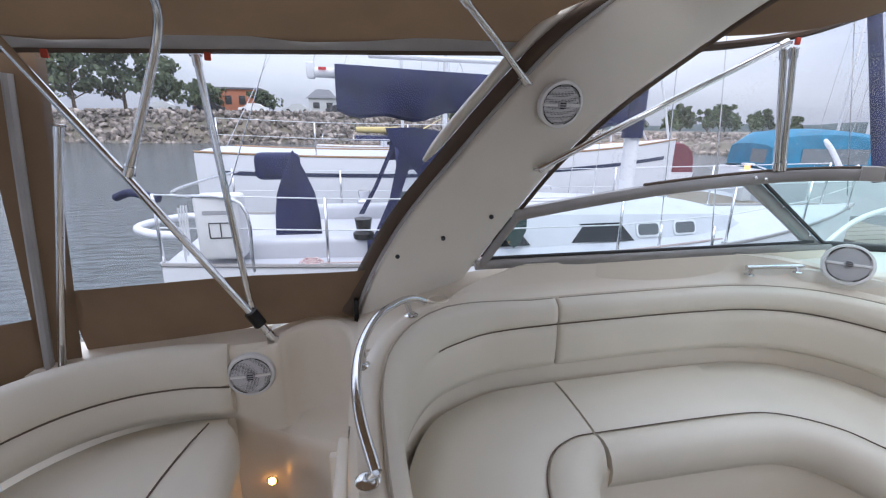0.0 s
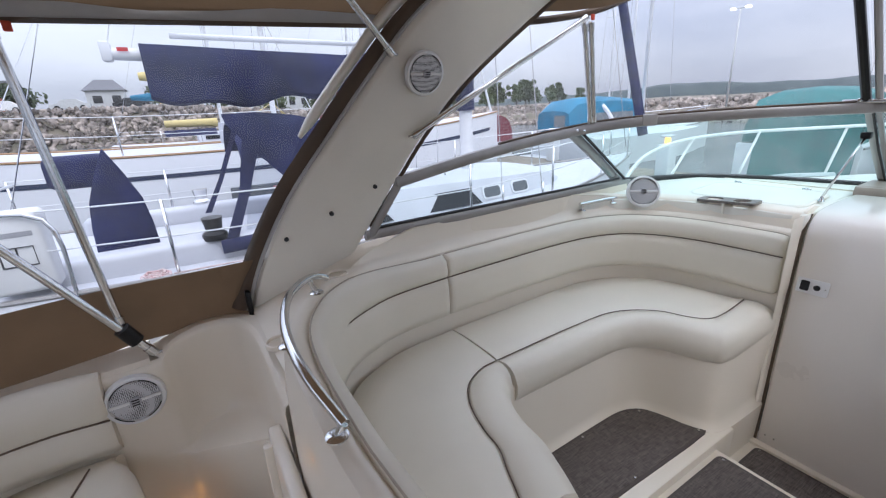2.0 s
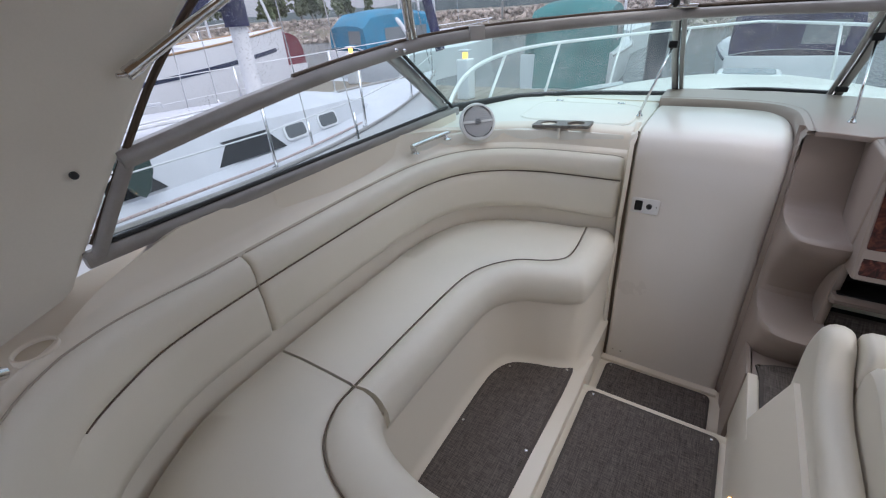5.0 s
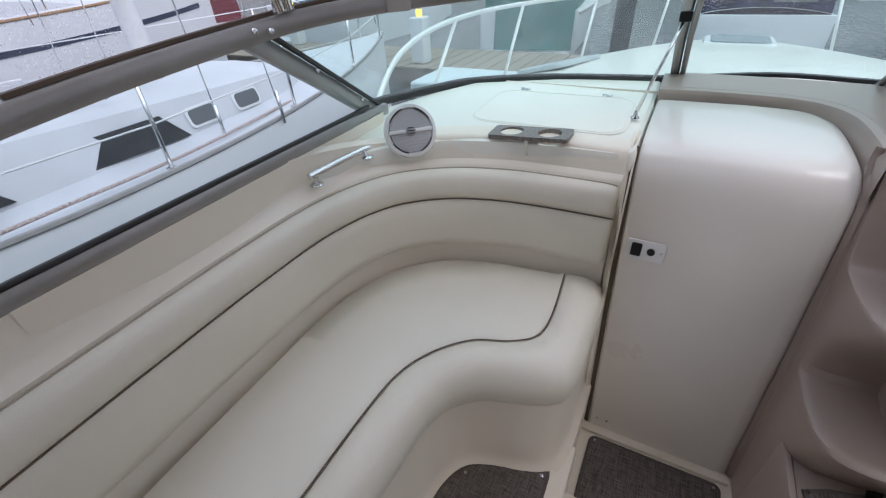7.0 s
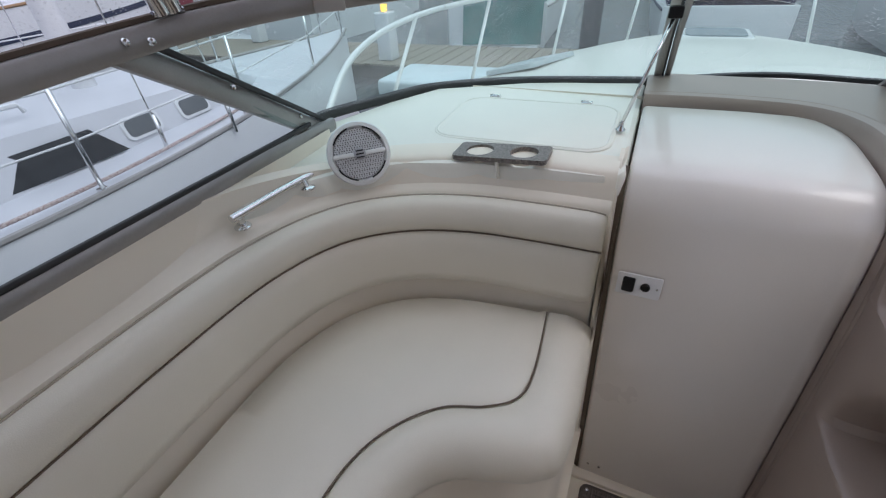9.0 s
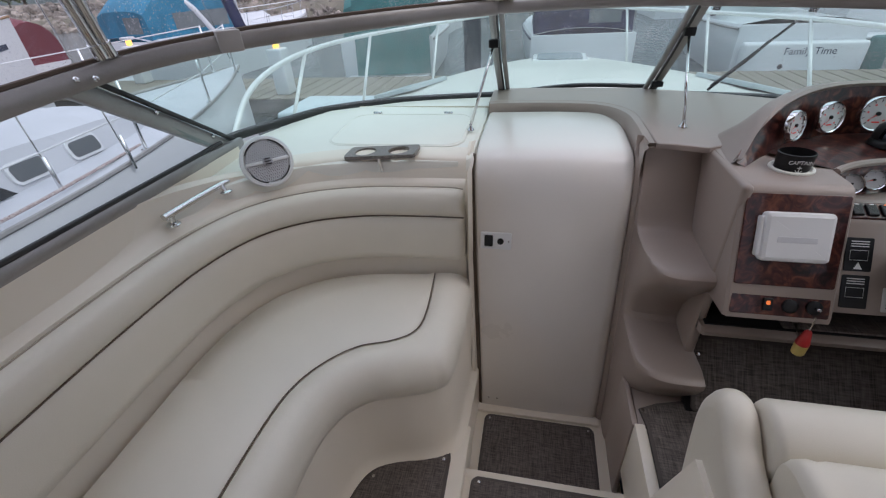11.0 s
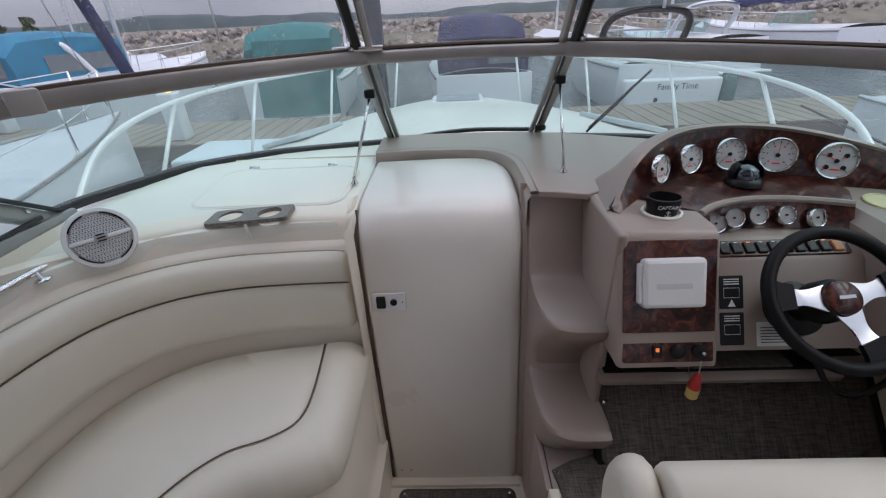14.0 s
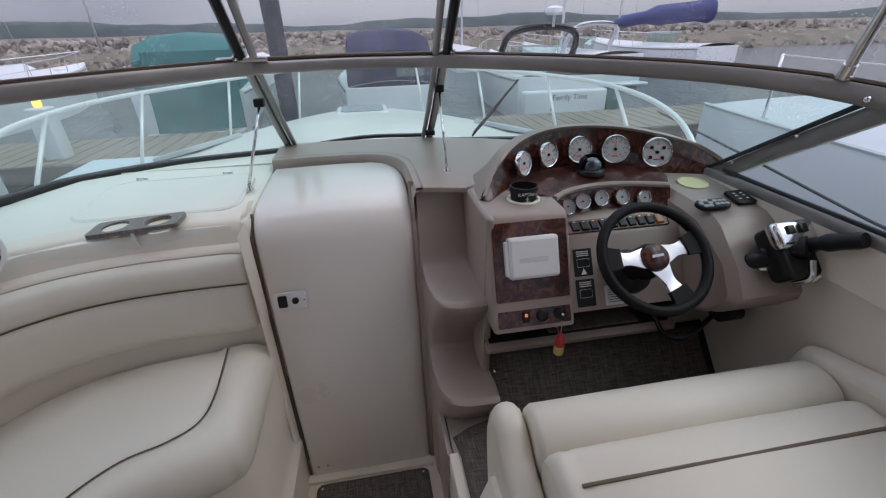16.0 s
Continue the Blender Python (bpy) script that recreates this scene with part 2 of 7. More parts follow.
def burl():
    m = bpy.data.materials.new("burl_wood")
    m.use_nodes = True
    n, l = m.node_tree.nodes, m.node_tree.links
    p = n["Principled BSDF"]
    co = n.new("ShaderNodeTexCoord")
    no = n.new("ShaderNodeTexNoise")
    no.inputs["Scale"].default_value, no.inputs["Detail"].default_value = 26, 8
    no.inputs["Distortion"].default_value = 1.6
    l.new(co.outputs["Object"], no.inputs["Vector"])
    r = n.new("ShaderNodeValToRGB")
    e = r.color_ramp.elements
    e[0].position, e[0].color = 0.32, (0.012, 0.004, 0.004, 1)
    e[1].position, e[1].color = 0.72, (0.17, 0.055, 0.032, 1)
    k = e.new(0.5)
    k.color = (0.055, 0.014, 0.012, 1)
    l.new(no.outputs["Fac"], r.inputs["Fac"])
    l.new(r.outputs["Color"], p.inputs["Base Color"])
    p.inputs["Roughness"].default_value = 0.3
    p.inputs["Specular IOR Level"].default_value = 0.25
    p.inputs["Coat Weight"].default_value = 0.5
    p.inputs["Coat Roughness"].default_value = 0.05
    return m


BURL = burl()


# ---- geometry helpers ----
def put(name, geo, material, parent=None, label="", smooth=True, sharp=38):
    v, f = geo
    me = bpy.data.meshes.new(name)
    me.from_pydata([tuple(map(float, p)) for p in v], [], f)
    bm = bmesh.new()
    bm.from_mesh(me)
    bmesh.ops.recalc_face_normals(bm, faces=bm.faces)
    bm.to_mesh(me)
    bm.free()
    me.materials.append(material)
    if smooth:
        me.shade_smooth()
        me.set_sharp_from_angle(angle=radians(sharp))
        for f in me.polygons:
            if f.loop_total > 6:
                f.use_smooth = False
    ob = new(name, me)
    if parent is not None:
        ob.parent = parent
        if label:
            ob["label"] = label
    return ob


def part(name, geo, material, parent, label="", smooth=True, sharp=38):
    return put(name, geo, material, parent, label, smooth, sharp)


def thing(name, label, category, group="", at=(0, 0, 0)):
    ob = new(name)
    ob.empty_display_size = 0.1
    ob.location = at
    return tagged(ob, label, category, group)


def setting(name, geo, material, smooth=True, sharp=38):
    return tagged(put(name, geo, material, None, "", smooth, sharp), kind="structure")


def join(*geos):
    v, f = [], []
    for gv, gf in geos:
        k = len(v)
        v += list(gv)
        f += [tuple(i + k for i in q) for q in gf]
    return v, f


def xf(geo, m):
    return [m @ Vector(p) for p in geo[0]], geo[1]


def crp(pts, k=6):
    """Catmull-Rom through the points, k steps a span."""
    p = [np.array(q, float) for q in pts]
    p = [2 * p[0] - p[1]] + p + [2 * p[-1] - p[-2]]
    out = []
    for i in range(1, len(p) - 2):
        a, b, c, d = p[i - 1:i + 3]
        for j in range(k):
            t = j / k
            out.append(0.5 * (2 * b + (c - a) * t + (2 * a - 5 * b + 4 * c - d) * t * t + (3 * b - a - 3 * c + d) * t ** 3))
    out.append(p[-2])
    return out


def grid(rows, cap=False, ring=False):
    """A skin over rows of points; ring closes each row, cap closes the two ends."""
    v = [q for r in rows for q in r]
    n, f = len(rows[0]), []
    for i in range(len(rows) - 1):
        for j in range(n if ring else n - 1):
            a, b = i * n + j, i * n + (j + 1) % n
            f.append((a, b, b + n, a + n))
    if cap:
        f.append(tuple(range(n))[::-1])
        f.append(tuple(range(len(v) - n, len(v))))
    return v, f


def tube(pts, r, n=10, k=0, closed=False):
    p = [Vector(q) for q in (crp(pts, k) if k else pts)]
    rows, up = [], Vector((0.123, 0.31, 0.94)).normalized()
    for i, q in enumerate(p):
        if closed:
            d = p[(i + 1) % len(p)] - p[i - 1]
        else:
            d = p[min(i + 1, len(p) - 1)] - p[max(i - 1, 0)]
        d = d.normalized()
        a = (up - d * up.dot(d))
        a = a.normalized() if a.length > 1e-4 else Vector((1, 0, 0))
        up = a
        b = d.cross(a)
        rr = r[i] if isinstance(r, (list, tuple)) else r
        rows.append([q + (a * math.cos(t) + b * math.sin(t)) * rr for t in (2 * math.pi * j / n for j in range(n))])
    if closed:
        rows.append(rows[0])
        return grid(rows, ring=True)
    return grid(rows, cap=True, ring=True)


def box(x0, x1, y0, y1, z0, z1, b=0.006, seg=2):
    bm = bmesh.new()
    bmesh.ops.create_cube(bm, size=1)
    for q in bm.verts:
        q.co = ((x0 + x1) / 2 + q.co.x * (x1 - x0), (y0 + y1) / 2 + q.co.y * (y1 - y0), (z0 + z1) / 2 + q.co.z * (z1 - z0))
    if b:
        b = min(b, 0.45 * min(abs(x1 - x0), abs(y1 - y0), abs(z1 - z0)))
        bmesh.ops.bevel(bm, geom=bm.edges[:], offset=b, segments=seg, profile=0.5, affect="EDGES")
    bm.verts.ensure_lookup_table()
    g = [q.co.copy() for q in bm.verts], [tuple(q.index for q in f.verts) for f in bm.faces]
    bm.free()
    return g


def lathe(prof, n=24):
    return grid([[(r * math.cos(2 * math.pi * j / n), r * math.sin(2 * math.pi * j / n), z) for j in range(n)] for r, z in prof],
                cap=True, ring=True)


def inset(o, d):
    """A closed plan outline moved inwards by d (anticlockwise outlines)."""
    out, n = [], len(o)
    for i in range(n):
        a, b, c = Vector(o[i - 1][:2]), Vector(o[i][:2]), Vector(o[(i + 1) % n][:2])
        u, w = (b - a).normalized(), (c - b).normalized()
        t = (u + w)
        t = t.normalized() if t.length > 1e-5 else u
        nn = Vector((-t.y, t.x))
        s = max(0.5, nn.dot(Vector((-u.y, u.x))))
        out.append(b + nn * d / s)
    return out


def slab(o, z0, z1, b=0.01):
    """A plate over a plan outline with rounded upper edges."""
    a = sum(o[i - 1][0] * o[i][1] - o[i][0] * o[i - 1][1] for i in range(len(o)))
    o = [Vector(p[:2]) for p in (o if a > 0 else o[::-1])]
    rows = [[(p.x, p.y, z0) for p in o], [(p.x, p.y, z1 - b) for p in o]]
    for d, h in ((0.3, 0.3), (1.0, 0.0)):
        rows.append([(p.x, p.y, z1 - b * h) for p in inset(o, b * d)])
    return grid(rows, cap=True, ring=True)


def rounded(x0, x1, y0, y1, r, k=5):
    o = []
    for cx, cy, s in ((x1 - r, y1 - r, 0), (x0 + r, y1 - r, 90), (x0 + r, y0 + r, 180), (x1 - r, y0 + r, 270)):
        for i in range(k + 1):
            t = radians(s + 90 * i / k)
            o.append((cx + r * math.cos(t), cy + r * math.sin(t)))
    return o


def frame_m(at, normal, up=(0, 0, 1)):
    """A pose whose z looks along normal, and whose y is near up."""
    z = Vector(normal).normalized()
    x = Vector(up).cross(z).normalized()
    y = z.cross(x)
    m = Matrix((x, y, z)).transposed().to_4x4()
    m.translation = Vector(at)
    return m


def plan_normals(p):
    """Left-hand normals of a plan path."""
    out = []
    for i in range(len(p)):
        d = Vector(p[min(i + 1, len(p) - 1)][:2]) - Vector(p[max(i - 1, 0)][:2])
        d = d.normalized()
        out.append(Vector((-d.y, d.x)))
    return out


def words(text, size, m, material, parent, name="lettering", depth=0.0006):
    cu = bpy.data.curves.new(name, "FONT")
    cu.body, cu.size, cu.extrude = text, size, depth
    cu.align_x, cu.align_y = "CENTER", "CENTER"
    tmp = new("tmp_text", cu)
    bpy.context.view_layer.update()
    me = bpy.data.meshes.new_from_object(tmp.evaluated_get(bpy.context.evaluated_depsgraph_get()))
    bpy.data.objects.remove(tmp)
    me.transform(m)
    me.materials.clear()
    me.materials.append(material)
    ob = new(name, me)
    ob.parent = parent
    return ob


# ---- cockpit: sole, liner, coaming ----
YC = 0.33


def mir(y):
    return 2 * YC - y


setting("floor", join(box(-2.3, 1.70, -1.35, 0.70, -0.10, 0.0, 0.012), box(0.2, 1.86, 0.69, 1.4, -0.12, 0.045, 0.012)), CREAM)
setting("floor_step_well", join(box(1.66, 2.22, 0.08, 0.72, -0.24, -0.165, 0.006), box(1.66, 1.705, 0.08, 0.72, -0.2, 0.002, 0.01)), CREAM)
setting("floor_helm", join(box(1.0, 1.80, -1.30, 0.10, -0.05, 0.268, 0.012)), CREAM)
setting("floor_helm_forward", box(1.79, 2.30, -1.30, 0.095, 0.0, 0.2665, 0.002), TAUPE)

FOOT = crp([(0.57, 0.57), (0.60, 0.66), (0.635, 0.8), (0.645, 0.9), (0.68, 1.0), (0.74, 1.07), (0.84, 1.10), (1.1, 1.105),
            (1.4, 1.11), (1.53, 1.095), (1.62, 1.05), (1.67, 0.96), (1.695, 0.86), (1.735, 0.775), (1.81, 0.742), (2.0, 0.735),
            (2.17, 0.733)], 5)
seat_front = [[(p[0] + n.x * o, p[1] + n.y * o, z) for p, n in zip(FOOT, plan_normals(FOOT))]
              for o, z in ((-0.035, -0.17), (-0.032, 0.045), (-0.012, 0.065), (0.0, 0.10), (0.0, 0.50), (0.2, 0.51))]
setting("seat_base_moulding", grid(seat_front), CREAM)

BACK = [(0.080, 0.49), (0.068, 0.66), (0.06, 0.78), (0.06, 1.0), (0.10, 1.2), (0.21, 1.38), (0.37, 1.485), (0.52, 1.535), (0.79, 1.56),
        (1.1, 1.575), (1.45, 1.585), (1.75, 1.57), (1.97, 1.49), (2.10, 1.34), (2.165, 1.15), (2.185, 0.95), (2.19, 0.757)]
BK = 5
BACKP = crp(BACK, BK)
BACKN = plan_normals(BACKP)
R_AFT = [(0.02, 0.50), (0.035, 0.62), (0.036, 0.93), (0.043, 0.968), (0.058, 0.984), (0.085, 0.989), (0.104, 0.983), (0.118, 0.962), (0.13, 0.86), (0.142, -0.02)]
R_PORT = [(0.02, 0.50), (0.035, 0.62), (0.04, 0.9), (0.05, 0.95), (0.065, 0.962), (0.083, 0.975), (0.092, 1.0), (0.098, 1.085), (0.14, 1.09), (0.2, 0.9)]
R_FWD = [(0.02, 0.50), (0.035, 0.62), (0.04, 0.9), (0.05, 0.945), (0.06, 0.955), (0.075, 0.965), (0.085, 1.0), (0.098, 1.032), (0.118, 1.044), (0.2, 1.044)]


def coaming_ring(i):
    u = i / BK
    w1 = min(max((u - 5.6) / 2.0, 0), 1)
    w2 = min(max((u - 10.8) / 1.6, 0), 1)
    drop = 0.05 * min(max((3 - u) / 2, 0), 1)
    ring = []
    for a, b, c in zip(R_AFT, R_PORT, R_FWD):
        q = [a[k] * (1 - w1) + b[k] * w1 * (1 - w2) + c[k] * w1 * w2 for k in (0, 1)]
        z = q[1] - (drop if q[1] > 0.7 else 0)
        ring.append((BACKP[i][0] + BACKN[i].x * q[0], BACKP[i][1] + BACKN[i].y * q[0], z))
    return ring


setting("seat_end_panel", join(box(0.105, 0.575, 0.555, 0.572, -0.02, 0.46, 0.004), box(-0.062, 0.11, 0.486, 0.505, -0.02, 0.90, 0.004)), CREAM)
setting("coaming_port", grid([coaming_ring(i) for i in range(len(BACKP))]), CREAM)


# ---- seat cushions ----
def seat_cushion(name, b, s, f, label):
    root = thing(name, label, "cushion", "lounge seat cushions")
    bb, ss, ff = crp(b, 8), crp(s, 8), crp(f, 8)
    pane, bolster = [], []
    for p, q, r in zip(bb, ss, ff):
        d = r - q
        n = d / max(np.linalg.norm(d), 1e-4)
        w = q - p
        pane.append([(*(p + w * k), z) for k, z in ((0, 0.44), (0, 0.545), (0.02, 0.562), (0.3, 0.573), (0.7, 0.576), (0.96, 0.574), (1, 0.566), (1, 0.5))])
        bolster.append([(*(q + n * 0.002), 0.47), (*(q + n * 0.002), 0.566), (*(q + n * 0.012), 0.575), (*(q + d * 0.45), 0.58), (*(q + d * 0.75), 0.572),
                        (*(q + d * 0.95), 0.55), (*(r + n * 0.012), 0.51), (*(r + n * 0.012), 0.465), (*(r - n * 0.005), 0.425), (*(r - n * 0.035), 0.405), (*(q + n * 0.01), 0.41)])
    part("seat_panel", grid(pane, cap=True, ring=True), VINYL, root, "smooth cream vinyl seat panel", sharp=60)
    part("front_bolster", grid(bolster, cap=True, ring=True), VINYL, root, "rounded cream vinyl front bolster", sharp=60)
    part("piping", tube([(p[0], p[1], 0.5715) for p in ss], 0.0027, 6), PIPING, root, "thin dark brown piping")
    return root


seat_cushion("seat_cushion",
             [(0.795, 1.555), (1.1, 1.57), (1.4, 1.58), (1.6, 1.585), (1.78, 1.565), (1.95, 1.50), (2.08, 1.37), (2.15, 1.2), (2.18, 1.0), (2.185, 0.90)],
             [(0.795, 1.20), (1.1, 1.21), (1.4, 1.212), (1.54, 1.195), (1.65, 1.14), (1.735, 1.055), (1.78, 0.95), (1.84, 0.88), (1.95, 0.865), (2.182, 0.885)],
             [(0.80, 1.09), (1.1, 1.095), (1.38, 1.095), (1.49, 1.085), (1.57, 1.05), (1.63, 0.985), (1.665, 0.89), (1.71, 0.785), (1.80, 0.738), (2.186, 0.74)],
             "long curved cream vinyl lounge seat cushion with dark piping")
seat_cushion("seat_cushion",
             [(0.785, 1.555), (0.52, 1.53), (0.36, 1.475), (0.21, 1.375), (0.115, 1.2), (0.075, 1.0), (0.07, 0.85), (0.075, 0.7), (0.085, 0.575)],
             [(0.785, 1.20), (0.70, 1.19), (0.60, 1.135), (0.535, 1.035), (0.50, 0.91), (0.488, 0.81), (0.455, 0.73), (0.425, 0.65), (0.395, 0.575)],
             [(0.785, 1.10), (0.745, 1.075), (0.70, 1.01), (0.668, 0.92), (0.655, 0.85), (0.648, 0.77), (0.63, 0.70), (0.61, 0.64), (0.585, 0.575)],
             "short cream vinyl lounge seat cushion with dark piping")


def back_cushion(i0, i1, label, pipe0, pipe1):
    root = thing("backrest_cushion", label, "cushion", "lounge backrest cushions")
    rows, pipe = [], []
    prof = ((0.034, 0.645), (0.012, 0.634), (-0.006, 0.645), (-0.012, 0.68), (-0.012, 0.78), (-0.006, 0.828), (0.004, 0.838), (-0.006, 0.848), (-0.010, 0.875),
            (-0.002, 0.918), (0.018, 0.938), (0.04, 0.943), (0.048, 0.93), (0.04, 0.8))
    ends = [0, 0.06, 0.2, 0.5]
    soft_end = i1 > SPLIT + 10
    last = [1.4, 0.9, 0.5, 0.22, 0.08, 0] if soft_end else ends[::-1]
    stops = [i0 + q for q in ends] + list(range(math.ceil(i0) + 1, math.floor(i1) - (1 if soft_end else 0))) + [i1 - q for q in last]
    for i in stops:
        k = min(int(i), len(BACKP) - 2)
        w = i - k
        p, n = BACKP[k] * (1 - w) + BACKP[k + 1] * w, BACKN[k].lerp(BACKN[k + 1], w)
        e = min(i - i0, i1 - i)
        push, squash = (0.016, 0.95) if e < 0.03 else (0.006, 0.985) if e < 0.1 else (0.001, 0.997) if e < 0.3 else (0.0, 1.0)
        if soft_end and i1 - i < 1.5:
            w = i1 - i
            push, squash = (0.02, 0.84) if w < 0.03 else (0.010, 0.90) if w < 0.15 else (0.004, 0.94) if w < 0.3 else (0.001, 0.97) if w < 0.7 else (0.0, 0.99) if w < 1.0 else (0.0, 1.0)
        u = i / BK
        low, flat = 1 - min(max((u - 5.6) / 2.0, 0), 1), 1 - min(max((u - 4.6) / 0.8, 0), 1)
        drop = 0.05 * min(max((3 - u) / 2, 0), 1)
        row = []
        for o, z in prof:
            if 0.82 < z < 0.86 and o > -0.012:
                o = o * (1 - flat) - 0.012 * flat
            if z > 0.86:
                z += low * 0.042 * (z - 0.86) / 0.083 - drop * (z - 0.86) / 0.083
            o = min(o + push, max(o, 0.048))
            row.append((p[0] + n.x * o, p[1] + n.y * o, 0.80 + (z - 0.80) * squash))
        rows.append(row)
        if pipe0 <= i <= pipe1:
            pipe.append((p[0] + n.x * -0.002, p[1] + n.y * -0.002, 0.8385))
    part("upholstery", grid(rows, cap=True, ring=True), VINYL, root, "two-tier cream vinyl upholstery", sharp=60)
    part("piping", tube(pipe, 0.0027, 6), PIPING, root, "thin dark brown piping")
    bead = [(r[11][0], r[11][1], r[11][2] + 0.001) for r in rows[2:-2]]
    part("bead_seam", tube(bead, 0.0028, 6), SEAM, root, "tan bead along the top seam")
    return root


SEAM = mat("tan_seam", (0.46, 0.40, 0.32), 0.6)
SPLIT = 8 * BK
back_cushion(0, SPLIT - 0.05, "short curved cream vinyl backrest cushion beside the rail", 26, SPLIT)
back_cushion(SPLIT + 0.05, len(BACKP) - 1.001, "long curved cream vinyl backrest cushion with dark piping", SPLIT, len(BACKP) - 1)


# ---- grab rail on the coaming ----
def grab_rail(name, pts, feet, r, label, k=6):
    root = thing(name, label, "handrail")
    part("rail", tube(pts, r, 14, k), STEEL, root)
    for (fx, fy, fz), top in feet:
        part("post", tube([(fx, fy, fz), top], r * 0.75, 10), STEEL, root)
        part("foot_plate", xf(lathe([(r * 2.0, 0), (r * 2.0, 0.003), (r * 1.6, 0.007), (r * 0.8, 0.008)], 18), Matrix.Translation((fx, fy, fz))), STEEL, root)
    return root


grab_rail("grab_rail", [(0.20, 1.49, 1.01), (0.16, 1.465, 1.035), (0.10, 1.40, 1.055), (0.02, 1.27, 1.065), (-0.03, 1.1, 1.065), (-0.045, 0.95, 1.055), (-0.035, 0.82, 1.03), (-0.005, 0.705, 0.985)],
          [((0.14, 1.425, 0.987), (0.12, 1.425, 1.048)), ((-0.032, 1.11, 0.982), (-0.03, 1.10, 1.063)), ((-0.022, 0.715, 0.955), (-0.006, 0.708, 0.985))],
          0.013, "polished steel grab rail on the curved seat coaming")
grab_rail("handrail", [(1.745, 1.622, 1.03), (1.92, 1.603, 1.033), (2.05, 1.578, 1.036)],
          [((1.775, 1.628, 0.988), (1.775, 1.62, 1.03)), ((1.985, 1.578, 1.008), (1.985, 1.588, 1.034))],
          0.011, "short polished steel grab handle below the side window")


# ---- speakers ----
def speaker(at, normal, r, label):
    root = thing("speaker", label, "speaker", "marine speakers")
    m = frame_m(at, normal)
    part("bezel", xf(lathe([(r, 0), (r, 0.012), (r * 0.96, 0.020), (r * 0.86, 0.022), (r * 0.80, 0.012)], 40), m), WHITEP, root, "white plastic bezel")
    part("grille", xf(lathe([(r * 0.80, 0.010), (r * 0.78, 0.0185), (r * 0.4, 0.021), (r * 0.02, 0.0215)], 40), m), GRILLE, root, "grey perforated grille")
    for s in (-1, 1):
        for t0 in (0.85, 2.25):
            part("slot", xf(grid([[(r * q * math.cos(t), s * r * q * math.sin(t), 0.0226) for t in np.linspace(t0 - 0.42, t0 + 0.42, 10)] for q in (0.80, 0.845)]), m), BLACKP, root)
    part("crossbar", xf(box(-r * 0.83, r * 0.83, -r * 0.065, r * 0.065, 0.018, 0.026, 0.003), m), WHITEP, root)
    part("tweeter", xf(lathe([(r * 0.19, 0.02), (r * 0.19, 0.029), (r * 0.12, 0.033), (r * 0.02, 0.034)], 24), m), SPKGREY, root)
    for k in (-0.1, 0, 0.1):
        part("tweeter_slot", xf(box(-r * 0.12, r * 0.12, r * (k - 0.02), r * (k + 0.02), 0.032, 0.0355, 0), m), BLACKP, root)
    return root


speaker((2.120, 1.478, 1.071), (-0.66, -0.65, 0.36), 0.094, "round white speaker with grey grille beside the windscreen")
speaker((0.686, 1.505, 1.735), (0.02, -0.96, -0.26), 0.083, "round white speaker with grey grille on the arch")
speaker((-0.487, 1.616, 0.69), (0.06, -1.0, 0.02), 0.092, "round white speaker with grey grille beside the aft seat")

# ---- port dash deck ----
deck_o = [(2.335, 0.738), (2.30, 0.752), (2.278, 0.79), (2.27, 0.95), (2.25, 1.15), (2.19, 1.36), (2.06, 1.52), (1.95, 1.60), (1.78, 1.655), (1.76, 1.70), (2.10, 1.75), (2.26, 1.80), (2.42, 1.82), (2.68, 1.70), (2.88, 1.57), (3.06, 1.22), (3.14, 0.95), (3.17, 0.738)]


def rise(geo, k=0.026):
    """The dash rises a little towards the windscreen."""
    return [(p[0], p[1], p[2] + k * min(max((p[0] - 2.35) / 0.5, 0), 1)) for p in geo[0]], geo[1]


setting("dash_deck_port", rise(slab(deck_o, 0.96, 1.032, 0.02)), DASHW)
hatch = thing("locker_lid", "cream moulded locker lid with two small hinges on the dash", "hatch")
hatch_o = [(x + 0.02 * (1.1 - y), y) for x, y in rounded(2.40, 2.80, 0.795, 1.39, 0.085, 7)]
part("lid", rise(slab(hatch_o, 1.03, 1.0385, 0.006)), DASHW, hatch)
part("lid_lip", rise(tube([(x, y, 1.0375) for x, y in inset(hatch_o, 0.012)], 0.0035, 6, closed=True)), DASHW, hatch)
for hy, hx in ((0.925, 2.81), (1.281, 2.81)):
    part("hinge", box(hx - 0.012, hx + 0.012, hy - 0.02, hy + 0.02, 1.05, 1.066, 0.003), STEEL, hatch, "small steel hinge")
    part("hinge_pin", tube([(hx, hy - 0.021, 1.066), (hx, hy + 0.021, 1.066)], 0.0035, 8), STEEL, hatch)


def ring_plate(outer, holes, z0, z1):
    """A plate with round holes, outer ring and holes cut by triangle fill."""
    bm = bmesh.new()
    loops = [outer] + [[(cx + r * math.cos(2 * math.pi * i / 24), cy + r * math.sin(2 * math.pi * i / 24)) for i in range(24)] for cx, cy, r in holes]
    edges = []
    for o in loops:
        vs = [bm.verts.new((p[0], p[1], z0)) for p in o]
        edges += [bm.edges.new((vs[i - 1], vs[i])) for i in range(len(vs))]
    bmesh.ops.triangle_fill(bm, edges=edges, use_beauty=True)
    g = bmesh.ops.extrude_face_region(bm, geom=bm.faces[:])
    for q in g["geom"]:
        if isinstance(q, bmesh.types.BMVert):
            q.co.z = z1
    bm.verts.index_update()
    out = [q.co.copy() for q in bm.verts], [tuple(q.index for q in f.verts) for f in bm.faces]
    bm.free()
    return out


